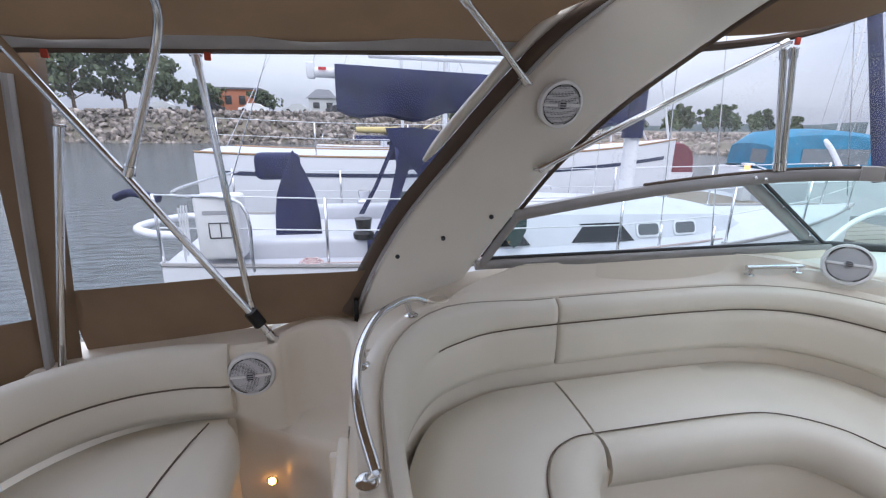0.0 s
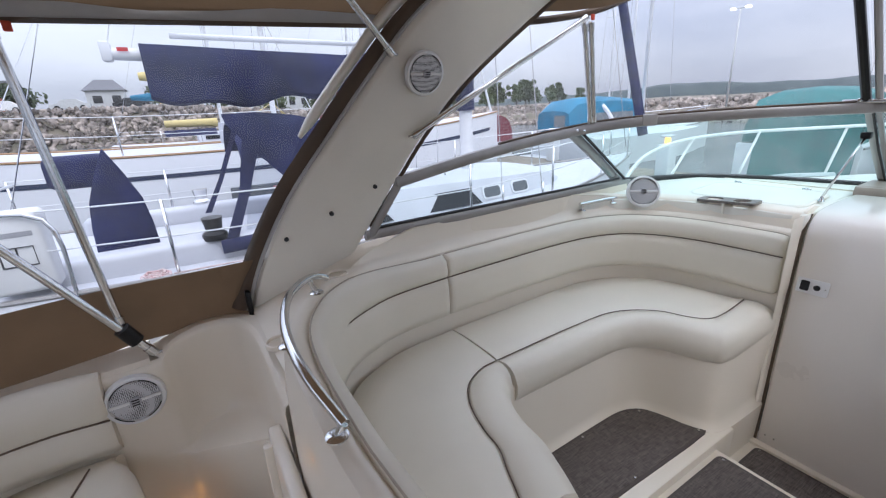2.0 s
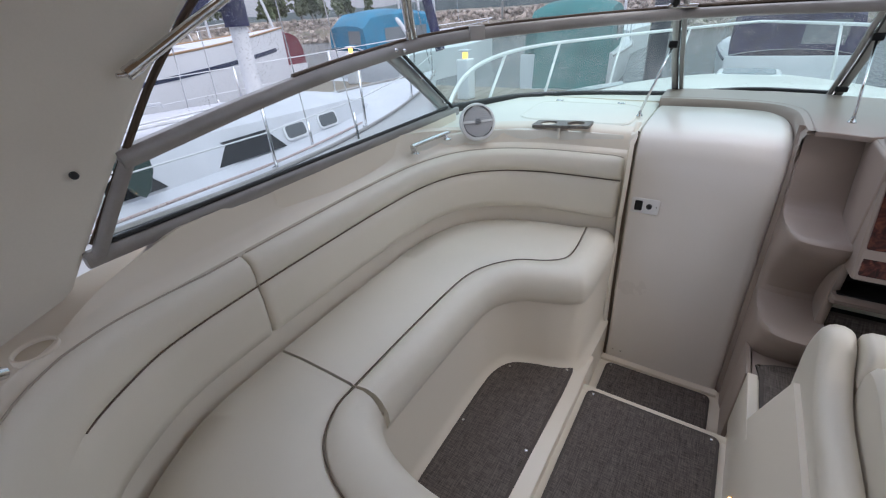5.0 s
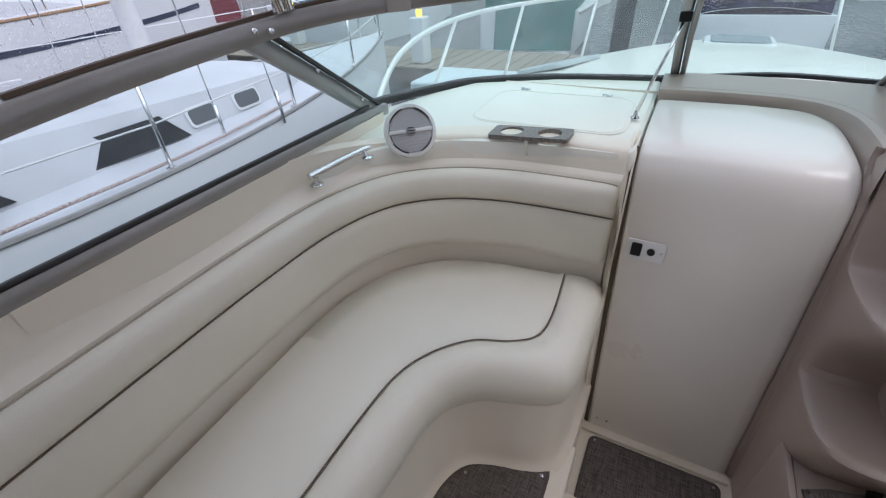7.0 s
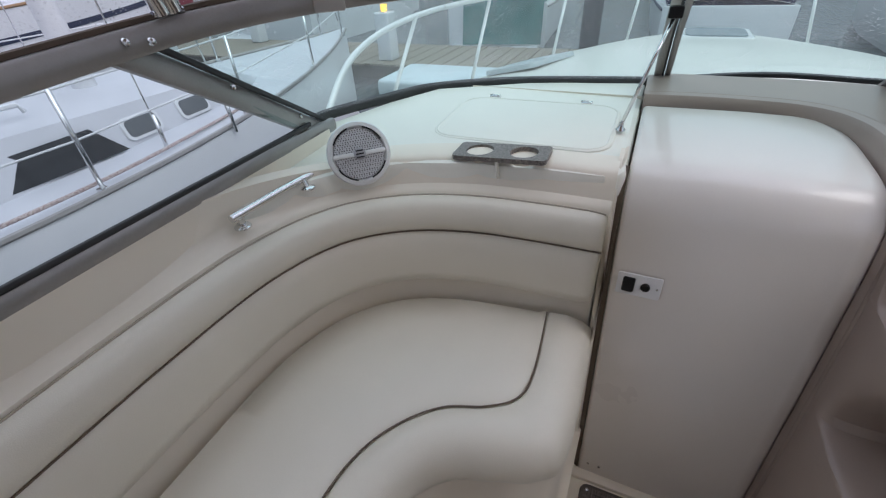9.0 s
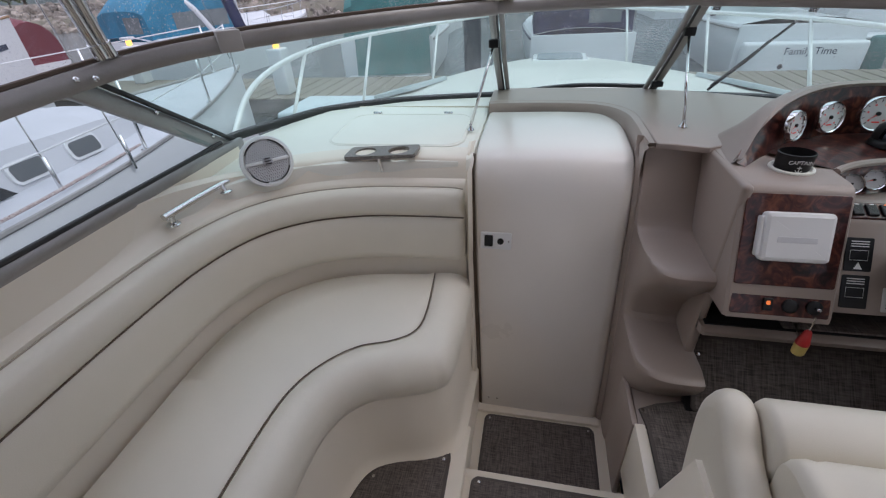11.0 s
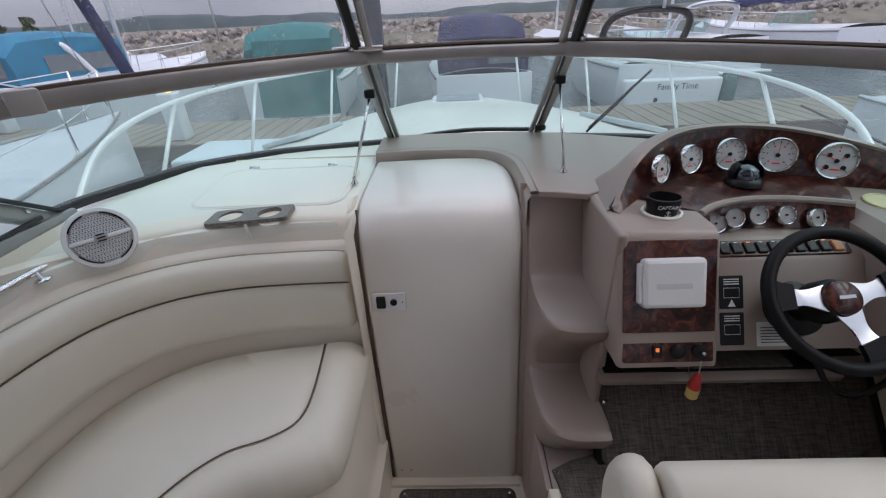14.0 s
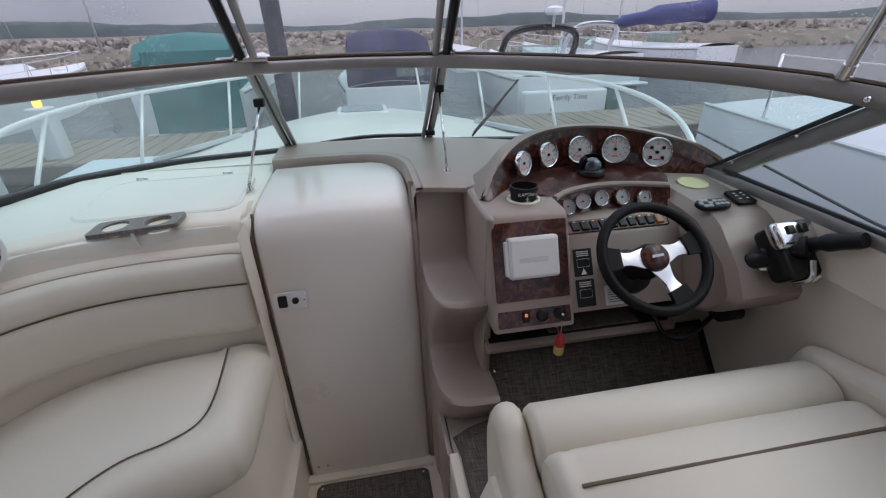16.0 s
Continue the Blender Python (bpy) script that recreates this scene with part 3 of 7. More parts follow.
cups = thing("drink_holder", "grey speckled drink holder plate with two openings above the seat", "drink holder")
m_cup = pose(2.302, 1.091, 1.049, 0, 3, 91.5)
part("plate", xf(ring_plate(rounded(-0.142, 0.142, -0.056, 0.056, 0.014), [(-0.068, 0, 0.042), (0.068, 0, 0.042)], -0.007, 0.007), m_cup), mat("speckled_stone", (0.29, 0.26, 0.235), 0.4, color2=(0.09, 0.08, 0.072), scale=160), cups, smooth=False)
for s in (-1, 1):
    part("cup_wall", xf(grid([[((s * 0.068) + 0.0425 * math.cos(2 * math.pi * i / 24), 0.0425 * math.sin(2 * math.pi * i / 24), z) for i in range(24)] for z in (0.005, -0.02)], ring=True), m_cup), CREAM, cups)
part("support_leg", xf(tube([(0, 0.052, -0.005), (0, 0.052, -0.05), (0, 0.02, -0.085)], 0.006, 8), m_cup), DASHW, cups)
for cx, cy, cz in ((0.262, 1.56, 0.990), (-0.028, 1.31, 0.902)):
    hole = thing("cup_holder_recess", "moulded cream drink recess in the coaming", "drink holder")
    part("rim", xf(lathe([(0.045, -0.012), (0.044, 0.002), (0.041, 0.0035), (0.038, 0.001), (0.037, -0.008)], 28), pose(cx, cy, cz)), CREAM, hole)
    # shallow well; the shade of a deeper recess is in its darker cream
    part("well", xf(lathe([(0.038, -0.006), (0.036, -0.0055), (0.001, -0.005)], 28), pose(cx, cy, cz)), mat("shaded_recess_cream", (0.62, 0.54, 0.42), 0.4), hole)

# ---- companionway door and its surround ----
DOORP = crp([(2.12, -0.155), (2.16, 0.12), (2.205, 0.42), (2.25, 0.70), (2.285, 0.89), (2.312, 0.975), (2.36, 1.028), (2.44, 1.05), (2.62, 1.058), (2.84, 1.058)], 5)


def door_left(z):
    return 0.682 + 0.05 * min(max((z + 0.15) / 1.12, 0), 1)


door = thing("companionway_door", "pearl grey moulded companionway door with rounded top, closed", "door")
rows = []
for i, (x, z) in enumerate(DOORP):
    yr = 0.145
    if x > 2.6:
        yr = 0.145 + 0.05 * ((x - 2.6) / 0.24) ** 3
    a = DOORP[min(i + 1, len(DOORP) - 1)] - DOORP[max(i - 1, 0)]
    a = a / np.linalg.norm(a)
    nx, nz = -a[1], a[0]
    row = []
    yl = door_left(z)
    for y, d in ((yl, -0.035), (yl, -0.012), (yl - 0.005, -0.004), (yl - 0.015, 0.0), (0.42, 0.004), (yr + 0.05, 0.0), (yr + 0.02, -0.008), (yr + 0.004, -0.024), (yr, -0.05)):
        row.append((x + nx * d, y, z + nz * d))
    rows.append(row)
part("door_panel", grid(rows), DOORM, door, sharp=60)
m_latch = frame_m((2.244, 0.632, 0.712), (-0.985, 0, 0.16))
latch = part("latch_plate", xf(slab(rounded(-0.068, 0.055, -0.036, 0.036, 0.006), 0, 0.004, 0.002), m_latch), WHITEP, door, "white latch plate")
part("latch_handle", xf(slab(rounded(-0.052, -0.018, -0.024, 0.024, 0.006), 0.003, 0.010, 0.003), m_latch), BLACKP, latch, "black flush latch handle")
part("lock", xf(lathe([(0.013, 0.003), (0.013, 0.009), (0.010, 0.012), (0.001, 0.012)], 18), m_latch @ Matrix.Translation((0.012, 0.0, 0))), BLACKP, latch, "black round lock")
part("screw", xf(lathe([(0.004, 0.003), (0.003, 0.006), (0.0005, 0.0065)], 8), m_latch @ Matrix.Translation((0.044, 0.0, 0))), STEEL, latch)
for yy in (0.65, 0.61):
    part("screw", xf(lathe([(0.005, 0), (0.004, 0.003), (0.0005, 0.004)], 8), frame_m((2.124, yy, -0.10), (-1, 0, 0.14))), STEEL, door)
part("kick_trim", box(2.085, 2.125, 0.14, 0.70, -0.172, -0.148, 0.006), CREAM, door)
gap = [[(x + 0.014, door_left(z) + 0.02, z), (x + 0.006, door_left(z) + 0.001, z)] for x, z in DOORP[:31]]
setting("door_gasket", grid(gap), mat("door_gasket_brown", (0.12, 0.09, 0.065), 0.6))
setting("door_jamb_port", grid([[(x - 0.024 if z < 0.95 else x - 0.02, door_left(z) + 0.034, z + (0.0 if z < 0.95 else 0.008)), (x - 0.016, door_left(z) + 0.022, z + (0.0 if z < 0.95 else 0.008)),
                                 (x + 0.03, door_left(z) + 0.014, z + (0 if z < 0.95 else -0.002))] for x, z in DOORP[:36]]), CREAM)
jamb = [[(x + 0.03, 0.150, z - 0.004), (x + 0.016, 0.143, z), (x + 0.009, 0.136, z + 0.002), (x + 0.010, 0.124, z + 0.002), (x + 0.05, 0.10, z)] for x, z in DOORP[:33]]
setting("door_jamb_starboard", grid(jamb), TAUPE)
setting("bulkhead_port_seat_end", grid([[(2.15, 0.7335, z), (2.26, 0.7335, z)] for z in (-0.17, 0.3, 0.7, 1.04)]), CREAM)
setting("bulkhead_forward", grid([[(2.95, y, z) for y in np.linspace(-1.25, 1.6, 6)] for z in (-0.3, 0.5, 1.06)]), CREAM)
setting("companionway_inner_wall", grid([[(2.86, y, z) for y in (0.12, 0.72)] for z in (-0.2, 1.05)]), TAUPE)

# hood over the door, taupe
hood_in = crp([(2.845, 0.735), (2.86, 0.55), (2.855, 0.38), (2.835, 0.27), (2.78, 0.195), (2.68, 0.152), (2.55, 0.142), (2.40, 0.139), (2.31, 0.139)], 6)
hood = []
for i, p in enumerate(hood_in):
    t = i / (len(hood_in) - 1)
    zz = 1.098 if t < 0.75 else 1.098 - 0.012 * (t - 0.75) * 4
    nrm = plan_normals(hood_in)[i]
    hood.append([(p[0] - nrm.x * 0.0, p[1] - nrm.y * 0.0, 0.97), (p[0], p[1], zz - 0.02), (p[0] + nrm.x * 0.012, p[1] + nrm.y * 0.012, zz - 0.004),
                 (p[0] + nrm.x * 0.035, p[1] + nrm.y * 0.035, zz)])
setting("companionway_hood", grid(hood), TAUPE)
top_in = [(q[3][0], q[3][1]) for q in hood]
dash_o = top_in + [(2.30, 0.05), (2.27, -0.05), (2.32, -0.14), (2.40, -0.24), (2.47, -0.36), (2.52, -0.50), (2.53, -0.62), (2.50, -0.76), (2.45, -0.88), (2.36, -1.05), (2.30, -1.16), (2.36, -1.20), (2.58, -1.0), (2.85, -0.62), (3.04, -0.25), (3.14, 0.05),
                   (3.16, 0.36), (3.16, 0.66), (3.12, 0.74)]
setting("dash_top_helm", slab(dash_o, 1.08, 1.099, 0.006), TAUPE)


# ---- moulded steps between door and helm ----
steps = thing("moulded_steps", "taupe moulded side steps with a recess beside the door", "steps")


def step_section(z, xl, xr, yr=-0.05, dz=0.0):
    """A quarter-round level section from the door side round to the console side."""
    xj = float(np.interp(z + dz, [q[1] for q in DOORP[:33]], [q[0] for q in DOORP[:33]]))
    xl = xj + 0.006 if xl is None else xl
    out = [(xj + 0.020, 0.150, z + dz), (xj + 0.010, 0.139, z + dz), (xj + 0.008, 0.130, z + dz)]
    for t in np.linspace(0, math.pi / 2, 16):
        c, q = max(math.cos(t), 0) ** 0.42, math.sin(t) ** 0.42
        out.append((xl - (xl - xr) * q, yr + (0.128 - yr) * c, z + dz * (1 - q)))
    return out + [(xr + 0.006, yr - 0.012, z), (xr + 0.05, yr - 0.016, z)]


part("body", grid([step_section(*q) for q in (
    (1.098, 2.315, 2.315), (1.09, 2.325, 2.325), (1.078, 2.338, 2.338), (1.06, 2.335, 2.335), (0.95, 2.30, 2.295), (0.85, 2.262, 2.255), (0.82, 2.25, 2.24),
    (0.808, 2.24, 2.22), (0.803, None, 2.17), (0.800, None, 1.985), (0.796, None, 1.966), (0.788, None, 1.956), (0.772, None, 1.955), (0.74, None, 1.972), (0.69, None, 2.02),
    (0.63, None, 2.08), (0.56, None, 2.125), (0.49, None, 2.14), (0.468, None, 2.125, -0.055), (0.459, None, 2.08, -0.06),
    (0.454, None, 1.885, -0.072), (0.450, None, 1.862, -0.074), (0.440, None, 1.85, -0.076), (0.42, None, 1.85, -0.076), (0.37, None, 1.875, -0.074),
    (0.31, None, 1.92, -0.07), (0.26, None, 1.95, -0.06), (-0.17, None, 1.99, -0.05))]), TAUPE, steps, sharp=35)
part("side_wall", box(1.795, 2.13, 0.100, 0.119, -0.17, 0.277, 0.004), TAUPE, steps)
part("side_cheek", xf(box(0, 0.40, -0.085, -0.055, 0.30, 1.09, 0.012, 3), Matrix.Translation((1.99, 0, 0))), TAUPE, steps)
setting("step_riser", join(box(1.45, 1.80, 0.078, 0.112, -0.01, 0.283, 0.006)), CREAM)

# ---- floor mats ----
def floor_mat(name, o, z, label, screws, tilt=None):
    root = thing(name, label, "floor mat", "woven cockpit mats")
    g1, g2 = slab(o, z, z + 0.009, 0.003), slab(inset(o if sum(o[i - 1][0] * o[i][1] - o[i][0] * o[i - 1][1] for i in range(len(o))) > 0 else o[::-1], 0.012), z + 0.004, z + 0.0105, 0.001)
    if tilt is not None:
        g1, g2 = xf(g1, tilt), xf(g2, tilt)
    part("binding", g1, MATB, root, "dark stitched edge binding")
    part("weave", g2, MATM, root, "dark grey woven vinyl")
    for sx, sy in screws:
        g = xf(lathe([(0.007, 0), (0.006, 0.004), (0.001, 0.005)], 10), pose(sx, sy, z + 0.0105))
        part("snap", xf(g, tilt) if tilt is not None else g, STEEL, root, "small steel snap fastener")
    return root


floor_mat("floor_mat", [(p[0], p[1]) for p in crp([(0.68, 0.76), (1.2, 0.755), (1.70, 0.75), (1.715, 0.80), (1.67, 0.92), (1.62, 1.02), (1.53, 1.075), (1.4, 1.085), (1.1, 1.08), (0.85, 1.07), (0.76, 1.04), (0.69, 0.95)], 3)[:-1]], 0.045,
          "dark grey woven floor mat along the lounge seat", [(1.69, 0.775), (1.58, 1.02), (1.2, 1.06), (1.2, 0.775), (0.8, 0.775)])
floor_mat("floor_mat", rounded(0.25, 1.675, 0.135, 0.665, 0.03), 0.0, "dark grey woven floor mat in the middle of the cockpit", [(1.65, 0.165), (1.65, 0.635), (1.0, 0.165), (1.0, 0.635)])
floor_mat("floor_mat", rounded(1.735, 2.075, 0.165, 0.66, 0.03), -0.165, "dark grey woven mat in front of the companionway door", [(2.05, 0.19), (2.05, 0.635), (1.76, 0.19), (1.76, 0.635)])
floor_mat("floor_mat", [(1.12, 0.072), (1.12, -1.02), (1.89, -1.02), (1.93, -0.09), (1.90, 0.02), (1.868, 0.085), (1.80, 0.072)], 0.268, "dark grey woven mat on the helm platform", [(1.86, 0.075), (1.4, 0.04)])
tilt = Matrix.Translation((1.88, 0, 0.28)) @ Matrix.Rotation(radians(-48), 4, "Y")
floor_mat("foot_rest_mat", rounded(0.0, 0.27, -1.0, -0.085, 0.02), 0.0, "dark sloping foot rest mat under the helm", [(0.2, -0.105)], tilt)
setting("foot_rest", xf(box(-0.02, 0.29, -1.15, -0.07, -0.05, -0.002, 0.006), tilt), BLACKP)


# ---- helm console ----
con = thing("helm_console", "taupe moulded helm console with burl wood panels", "console")
prof_l = [(1.975, 0.575), (1.945, 0.582), (1.94, 0.60), (1.955, 0.61), (2.09, 0.605), (2.10, 0.72), (1.95, 0.725), (1.865, 0.735), (1.868, 0.75), (2.0, 1.068), (2.012, 1.083), (2.03, 1.089), (2.35, 1.093)]


def extrude_y(prof, y0, y1, b=0.008):
    rows = []
    for y, d in ((y0, b), (y0 - b * 0.7, b * 0.3), (y0 - b, 0), (y1 + b, 0), (y1 + b * 0.7, b * 0.3), (y1, b)):
        rows.append([(x + d, y, z - (d if z > 1.0 else 0)) for x, z in prof])
    return grid(rows, cap=True)


part("chart_box", extrude_y(prof_l, -0.06, -0.335), TAUPE, con)
prof_m = [(1.975, 0.575), (1.945, 0.582), (1.94, 0.60), (1.955, 0.61), (2.09, 0.605), (2.10, 0.715), (1.95, 0.72), (1.925, 0.735), (1.93, 0.75), (2.045, 0.962), (2.058, 0.972), (2.12, 1.0), (2.13, 1.003), (2.40, 1.006)]
part("middle_fascia", extrude_y(prof_m, -0.335, -0.80), TAUPE, con)
prof_r = [(1.93, 0.70), (1.88, 0.71), (1.80, 0.76), (1.745, 0.82), (1.74, 0.85), (1.79, 0.93), (1.90, 1.03), (1.94, 1.05), (2.02, 1.062), (2.30, 1.075), (2.40, 1.08)]
part("throttle_pod", extrude_y(prof_r, -0.79, -1.13, 0.03), TAUPE, con)
part("under_panel", extrude_y([(2.2, 0.45), (1.95, 0.68), (1.93, 0.70), (2.2, 0.70)], -0.70, -1.16), BLACKP, con)
# black sheets over the taupe put the open shelf's inner shade into colour
part("glove_shelf_shade_back", box(2.075, 2.09, -0.78, -0.07, 0.605, 0.735, 0.002), BLACKP, con)
part("glove_shelf_shade_floor", box(1.968, 2.08, -0.78, -0.072, 0.609, 0.6155, 0.002), BLACKP, con, "black sheet standing in for shade on the shelf floor")
part("glove_shelf_mat", box(1.975, 2.08, -0.66, -0.30, 0.608, 0.622, 0.004), MATM, con, "ribbed black liner in the open shelf")


def on_slope(x0, z0, x1, z1, y):
    """A pose on a console face that runs from (x0, z0) up to (x1, z1)."""
    d = Vector((x1 - x0, 0, z1 - z0)).normalized()
    return frame_m(((x0 + x1) / 2, y, (z0 + z1) / 2), (-d.z, 0, d.x), (d.x, 0, d.z))


m_box = on_slope(1.868, 0.75, 2.0, 1.068, -0.197)
part("wood_panel", xf(slab(rounded(-0.125, 0.125, -0.085, 0.172, 0.006), 0, 0.004, 0.002), m_box), BURL, con, "glossy dark burl wood panel")
wb = part("chart_plotter_cover", xf(slab(rounded(-0.082, 0.088, -0.012, 0.124, 0.012), 0.003, 0.030, 0.012), m_box), WHITEP, con, "white plastic instrument cover")
part("cover_rib", xf(slab(rounded(-0.091, -0.080, 0.0, 0.112, 0.004), 0.003, 0.022, 0.004), m_box), WHITEP, wb)
part("embossing", xf(slab(rounded(-0.048, 0.048, 0.042, 0.058, 0.003), 0.029, 0.0305, 0.001), m_box), mat("embossed_white", (0.68, 0.68, 0.7), 0.4), wb)
m_fuse = on_slope(1.866, 0.738, 1.90, 0.81, -0.197)
fuse = part("ignition_panel", xf(slab(rounded(-0.125, 0.125, -0.028, 0.036, 0.006), 0.001, 0.006, 0.002), m_fuse), BURL, con, "burl wood ignition panel")
part("rocker_switch", xf(slab(rounded(-0.043, -0.018, -0.014, 0.022, 0.003), 0.005, 0.012, 0.003), m_fuse), BLACKP, fuse)
part("pilot_lamp", xf(slab(rounded(-0.036, -0.026, 0.004, 0.015, 0.002), 0.011, 0.0135, 0.001), m_fuse), ORANGE, fuse, "lit orange pilot lamp")
for kx in (0.025, 0.085):
    part("ignition_lock", xf(lathe([(0.020, 0.004), (0.020, 0.012), (0.014, 0.016), (0.001, 0.016)], 20), m_fuse @ Matrix.Translation((kx, 0.003, 0))), BLACKP, fuse)
key = thing("key_float", "red and yellow key float hanging from the ignition key", "key float")
part("key_shank", xf(tube([(0.085, 0.003, 0.015), (0.085, 0.003, 0.035)], 0.004, 8), m_fuse), STEEL, key)
part("chain", tube([(1.855, -0.282, 0.765), (1.852, -0.282, 0.74), (1.853, -0.282, 0.715)], 0.002, 6), STEEL, key)
part("float_top", xf(lathe([(0.005, 0.05), (0.009, 0.045), (0.016, 0.012), (0.018, 0.0), (0.0175, -0.001)], 16), pose(1.853, -0.282, 0.668)), RED, key, "red cone")
part("float_base", xf(lathe([(0.0175, 0.0), (0.017, -0.034), (0.014, -0.038), (0.001, -0.038)], 16), pose(1.853, -0.282, 0.667)), YELLOW, key, "yellow foam base")

m_fac = on_slope(1.93, 0.75, 2.045, 0.962, -0.41)
for cy, lbl in ((0.035, "black warning plate with white print"), (-0.072, "black instruction plate")):
    pl = part("warning_plate", xf(slab(rounded(-0.034, 0.034, cy - 0.048, cy + 0.048, 0.004), 0, 0.0025, 0.001), m_fac), BLACKP, con, lbl)
    for k in range(3):
        part("print_bar", xf(box(-0.022, 0.022, cy + 0.036 - 0.007 * k, cy + 0.039 - 0.007 * k, 0.002, 0.0032, 0), m_fac), INKW, pl)
    if cy > 0:
        part("print_bar", xf(grid([[(-0.011, cy - 0.042, 0.0032), (0.011, cy - 0.042, 0.0032)], [(-0.0005, cy - 0.022, 0.0032), (0.0005, cy - 0.022, 0.0032)]]), m_fac), INKW, pl)
    part("print_bar", xf(tube([(-0.022, cy + 0.012, 0.003), (0.022, cy + 0.012, 0.003), (0.022, cy - 0.016, 0.003), (-0.022, cy - 0.016, 0.003), (-0.022, cy + 0.012, 0.003)], 0.0007, 4), m_fac), INKW, pl)
pl = part("white_label", xf(slab(rounded(0.07, 0.175, -0.125, -0.055, 0.003), 0, 0.002, 0.001), m_fac), LABELW, con, "white paper notice with fine print")
for k in range(6):
    part("print_bar", xf(box(0.08, 0.165 - 0.008 * (k % 3), -0.072 - 0.0085 * k, -0.0695 - 0.0085 * k, 0.0018, 0.0026, 0), m_fac), INK, pl)

# curved gauge panel
PANEL = crp([(2.135, -0.10), (2.235, -0.19), (2.325, -0.285), (2.405, -0.41), (2.437, -0.55), (2.41, -0.69), (2.345, -0.835), (2.29, -1.0), (2.25, -1.13)], 6)
PN = plan_normals(PANEL)
rows, brow = [], []
for i, p in enumerate(PANEL):
    u = i / (len(PANEL) - 1)
    h = 1.095 + 0.15 * (1 - abs(2 * (u - 0.5)) ** 2.6) + 0.005
    lo = 1.088 - 0.02 * u
    n = PN[i]
    rows.append([(p[0] + n.x * s, p[1] + n.y * s, z) for s, z in ((-0.005, lo), (-0.005, lo + 0.2 * (h - lo)), (0.012, lo + 0.6 * (h - lo)), (0.03, h))])
    w = min(1.0, 0.22 + 4.0 * u, 0.3 + 3.0 * (1 - u))
    brow.append([(p[0] + n.x * s * (w if s > 0.03 else 1), p[1] + n.y * s * (w if s > 0.03 else 1), z) for s, z in ((0.026, h - 0.004), (0.022, h + 0.006), (0.035, h + 0.012), (0.075, h + 0.002), (0.13, 0.45 * h + 0.55 * 1.09), (0.20, 1.085))])
part("gauge_panel", grid(rows), BURL, con, "curved glossy dark burl gauge panel")
part("brow", grid(brow), TAUPE, con, "taupe moulded brow over the gauges")
low = crp([(2.115, -0.335), (2.15, -0.375), (2.178, -0.42), (2.20, -0.48), (2.21, -0.55), (2.205, -0.63), (2.185, -0.71), (2.15, -0.80)], 5)
part("lower_gauge_panel", grid([[(p[0] - 0.035, p[1], 1.006), (p[0] - 0.028, p[1], 1.012), (p[0] - 0.004, p[1], 1.072), (p[0] + 0.0, p[1], 1.082)] for p in low]), BURL, con, "curved burl panel with small gauges")
part("shelf_rim", tube([(p[0] + 0.006, p[1], 1.086) for p in low], 0.011, 8), TAUPE, con)
back_edge = crp([(2.19, -0.20), (2.26, -0.25), (2.33, -0.33), (2.385, -0.44), (2.405, -0.55), (2.39, -0.66), (2.345, -0.77), (2.29, -0.86)], 5)
part("compass_shelf", grid([[(p[0] + 0.012, p[1], 1.090), ((p[0] + q[0]) / 2, (p[1] + q[1]) / 2, 1.101), (q[0] + 0.04, q[1], 1.101)] for p, q in zip(low, back_edge)]), BURL, con, "burl shelf under the gauges")
DIALW = mat("white_dial_face", (0.72, 0.72, 0.71), 0.4)
DIALS = mat("silver_dial_face", (0.5, 0.5, 0.5), 0.35)
# red print and needles glow faintly by added emission, though no lamp lights them
REDGLOW = glow("glowing_red_dial_print", (0.7, 0.05, 0.04), 0.15)


def gauge(at, normal, r, small, ticks, needle):
    g = thing("gauge", "round white-faced %s gauge with chrome bezel" % ("small" if small else "large"), "gauge", "small helm gauges" if small else "large helm gauges")
    m = frame_m(at, normal)
    part("bezel", xf(lathe([(r, -0.004), (r, 0.008), (r * 0.95, 0.013), (r * 0.88, 0.011), (r * 0.86, 0.004), (r * 0.84, 0.003)], 36), m), STEEL, g, "chrome bezel")
    part("dial", xf(lathe([(r * 0.865, 0.003), (r * 0.864, 0.0055), (r * 0.01, 0.0056)], 36), m), DIALS if small else DIALW, g)
    for k in range(ticks):
        a = radians(225 - 270 * k / (ticks - 1))
        q = m @ Matrix.Rotation(a, 4, "Z")
        part("tick", xf(box(r * 0.66, r * 0.8, -r * 0.018, r * 0.018, 0.0055, 0.0064, 0), q), INK, g)
        if not small and k % 2 == 0:
            part("figure", xf(box(r * 0.5, r * 0.58, -r * 0.05, r * 0.05, 0.0055, 0.0063, 0), q), REDGLOW, g)
    q = m @ Matrix.Rotation(radians(needle), 4, "Z")
    part("needle", xf(grid([[(-r * 0.12, -r * 0.03, 0.0085), (-r * 0.12, r * 0.03, 0.0085)], [(r * 0.62, -r * 0.008, 0.0085), (r * 0.62, r * 0.008, 0.0085)]]), q), REDGLOW, g, "red needle")
    part("hub", xf(lathe([(r * 0.12, 0.0055), (r * 0.11, 0.0105), (r * 0.01, 0.011)], 14), m), BLACKP, g)
    if ticks == 5 and not small:
        for cx, cy in ((-0.38, 0.3), (0.38, 0.3), (-0.38, -0.36), (0.38, -0.36)):
            part("sub_dial_hub", xf(lathe([(r * 0.13, 0.005), (r * 0.12, 0.009), (r * 0.01, 0.0095)], 12), m @ Matrix.Translation((r * cx, r * cy, 0))), BLACKP, g)
            part("needle", xf(box(0, r * 0.24, -r * 0.02, r * 0.02, 0.0085, 0.0092, 0), m @ Matrix.Translation((r * cx, r * cy, 0)) @ Matrix.Rotation(radians(200 + 60 * cx), 4, "Z")), REDGLOW, g)
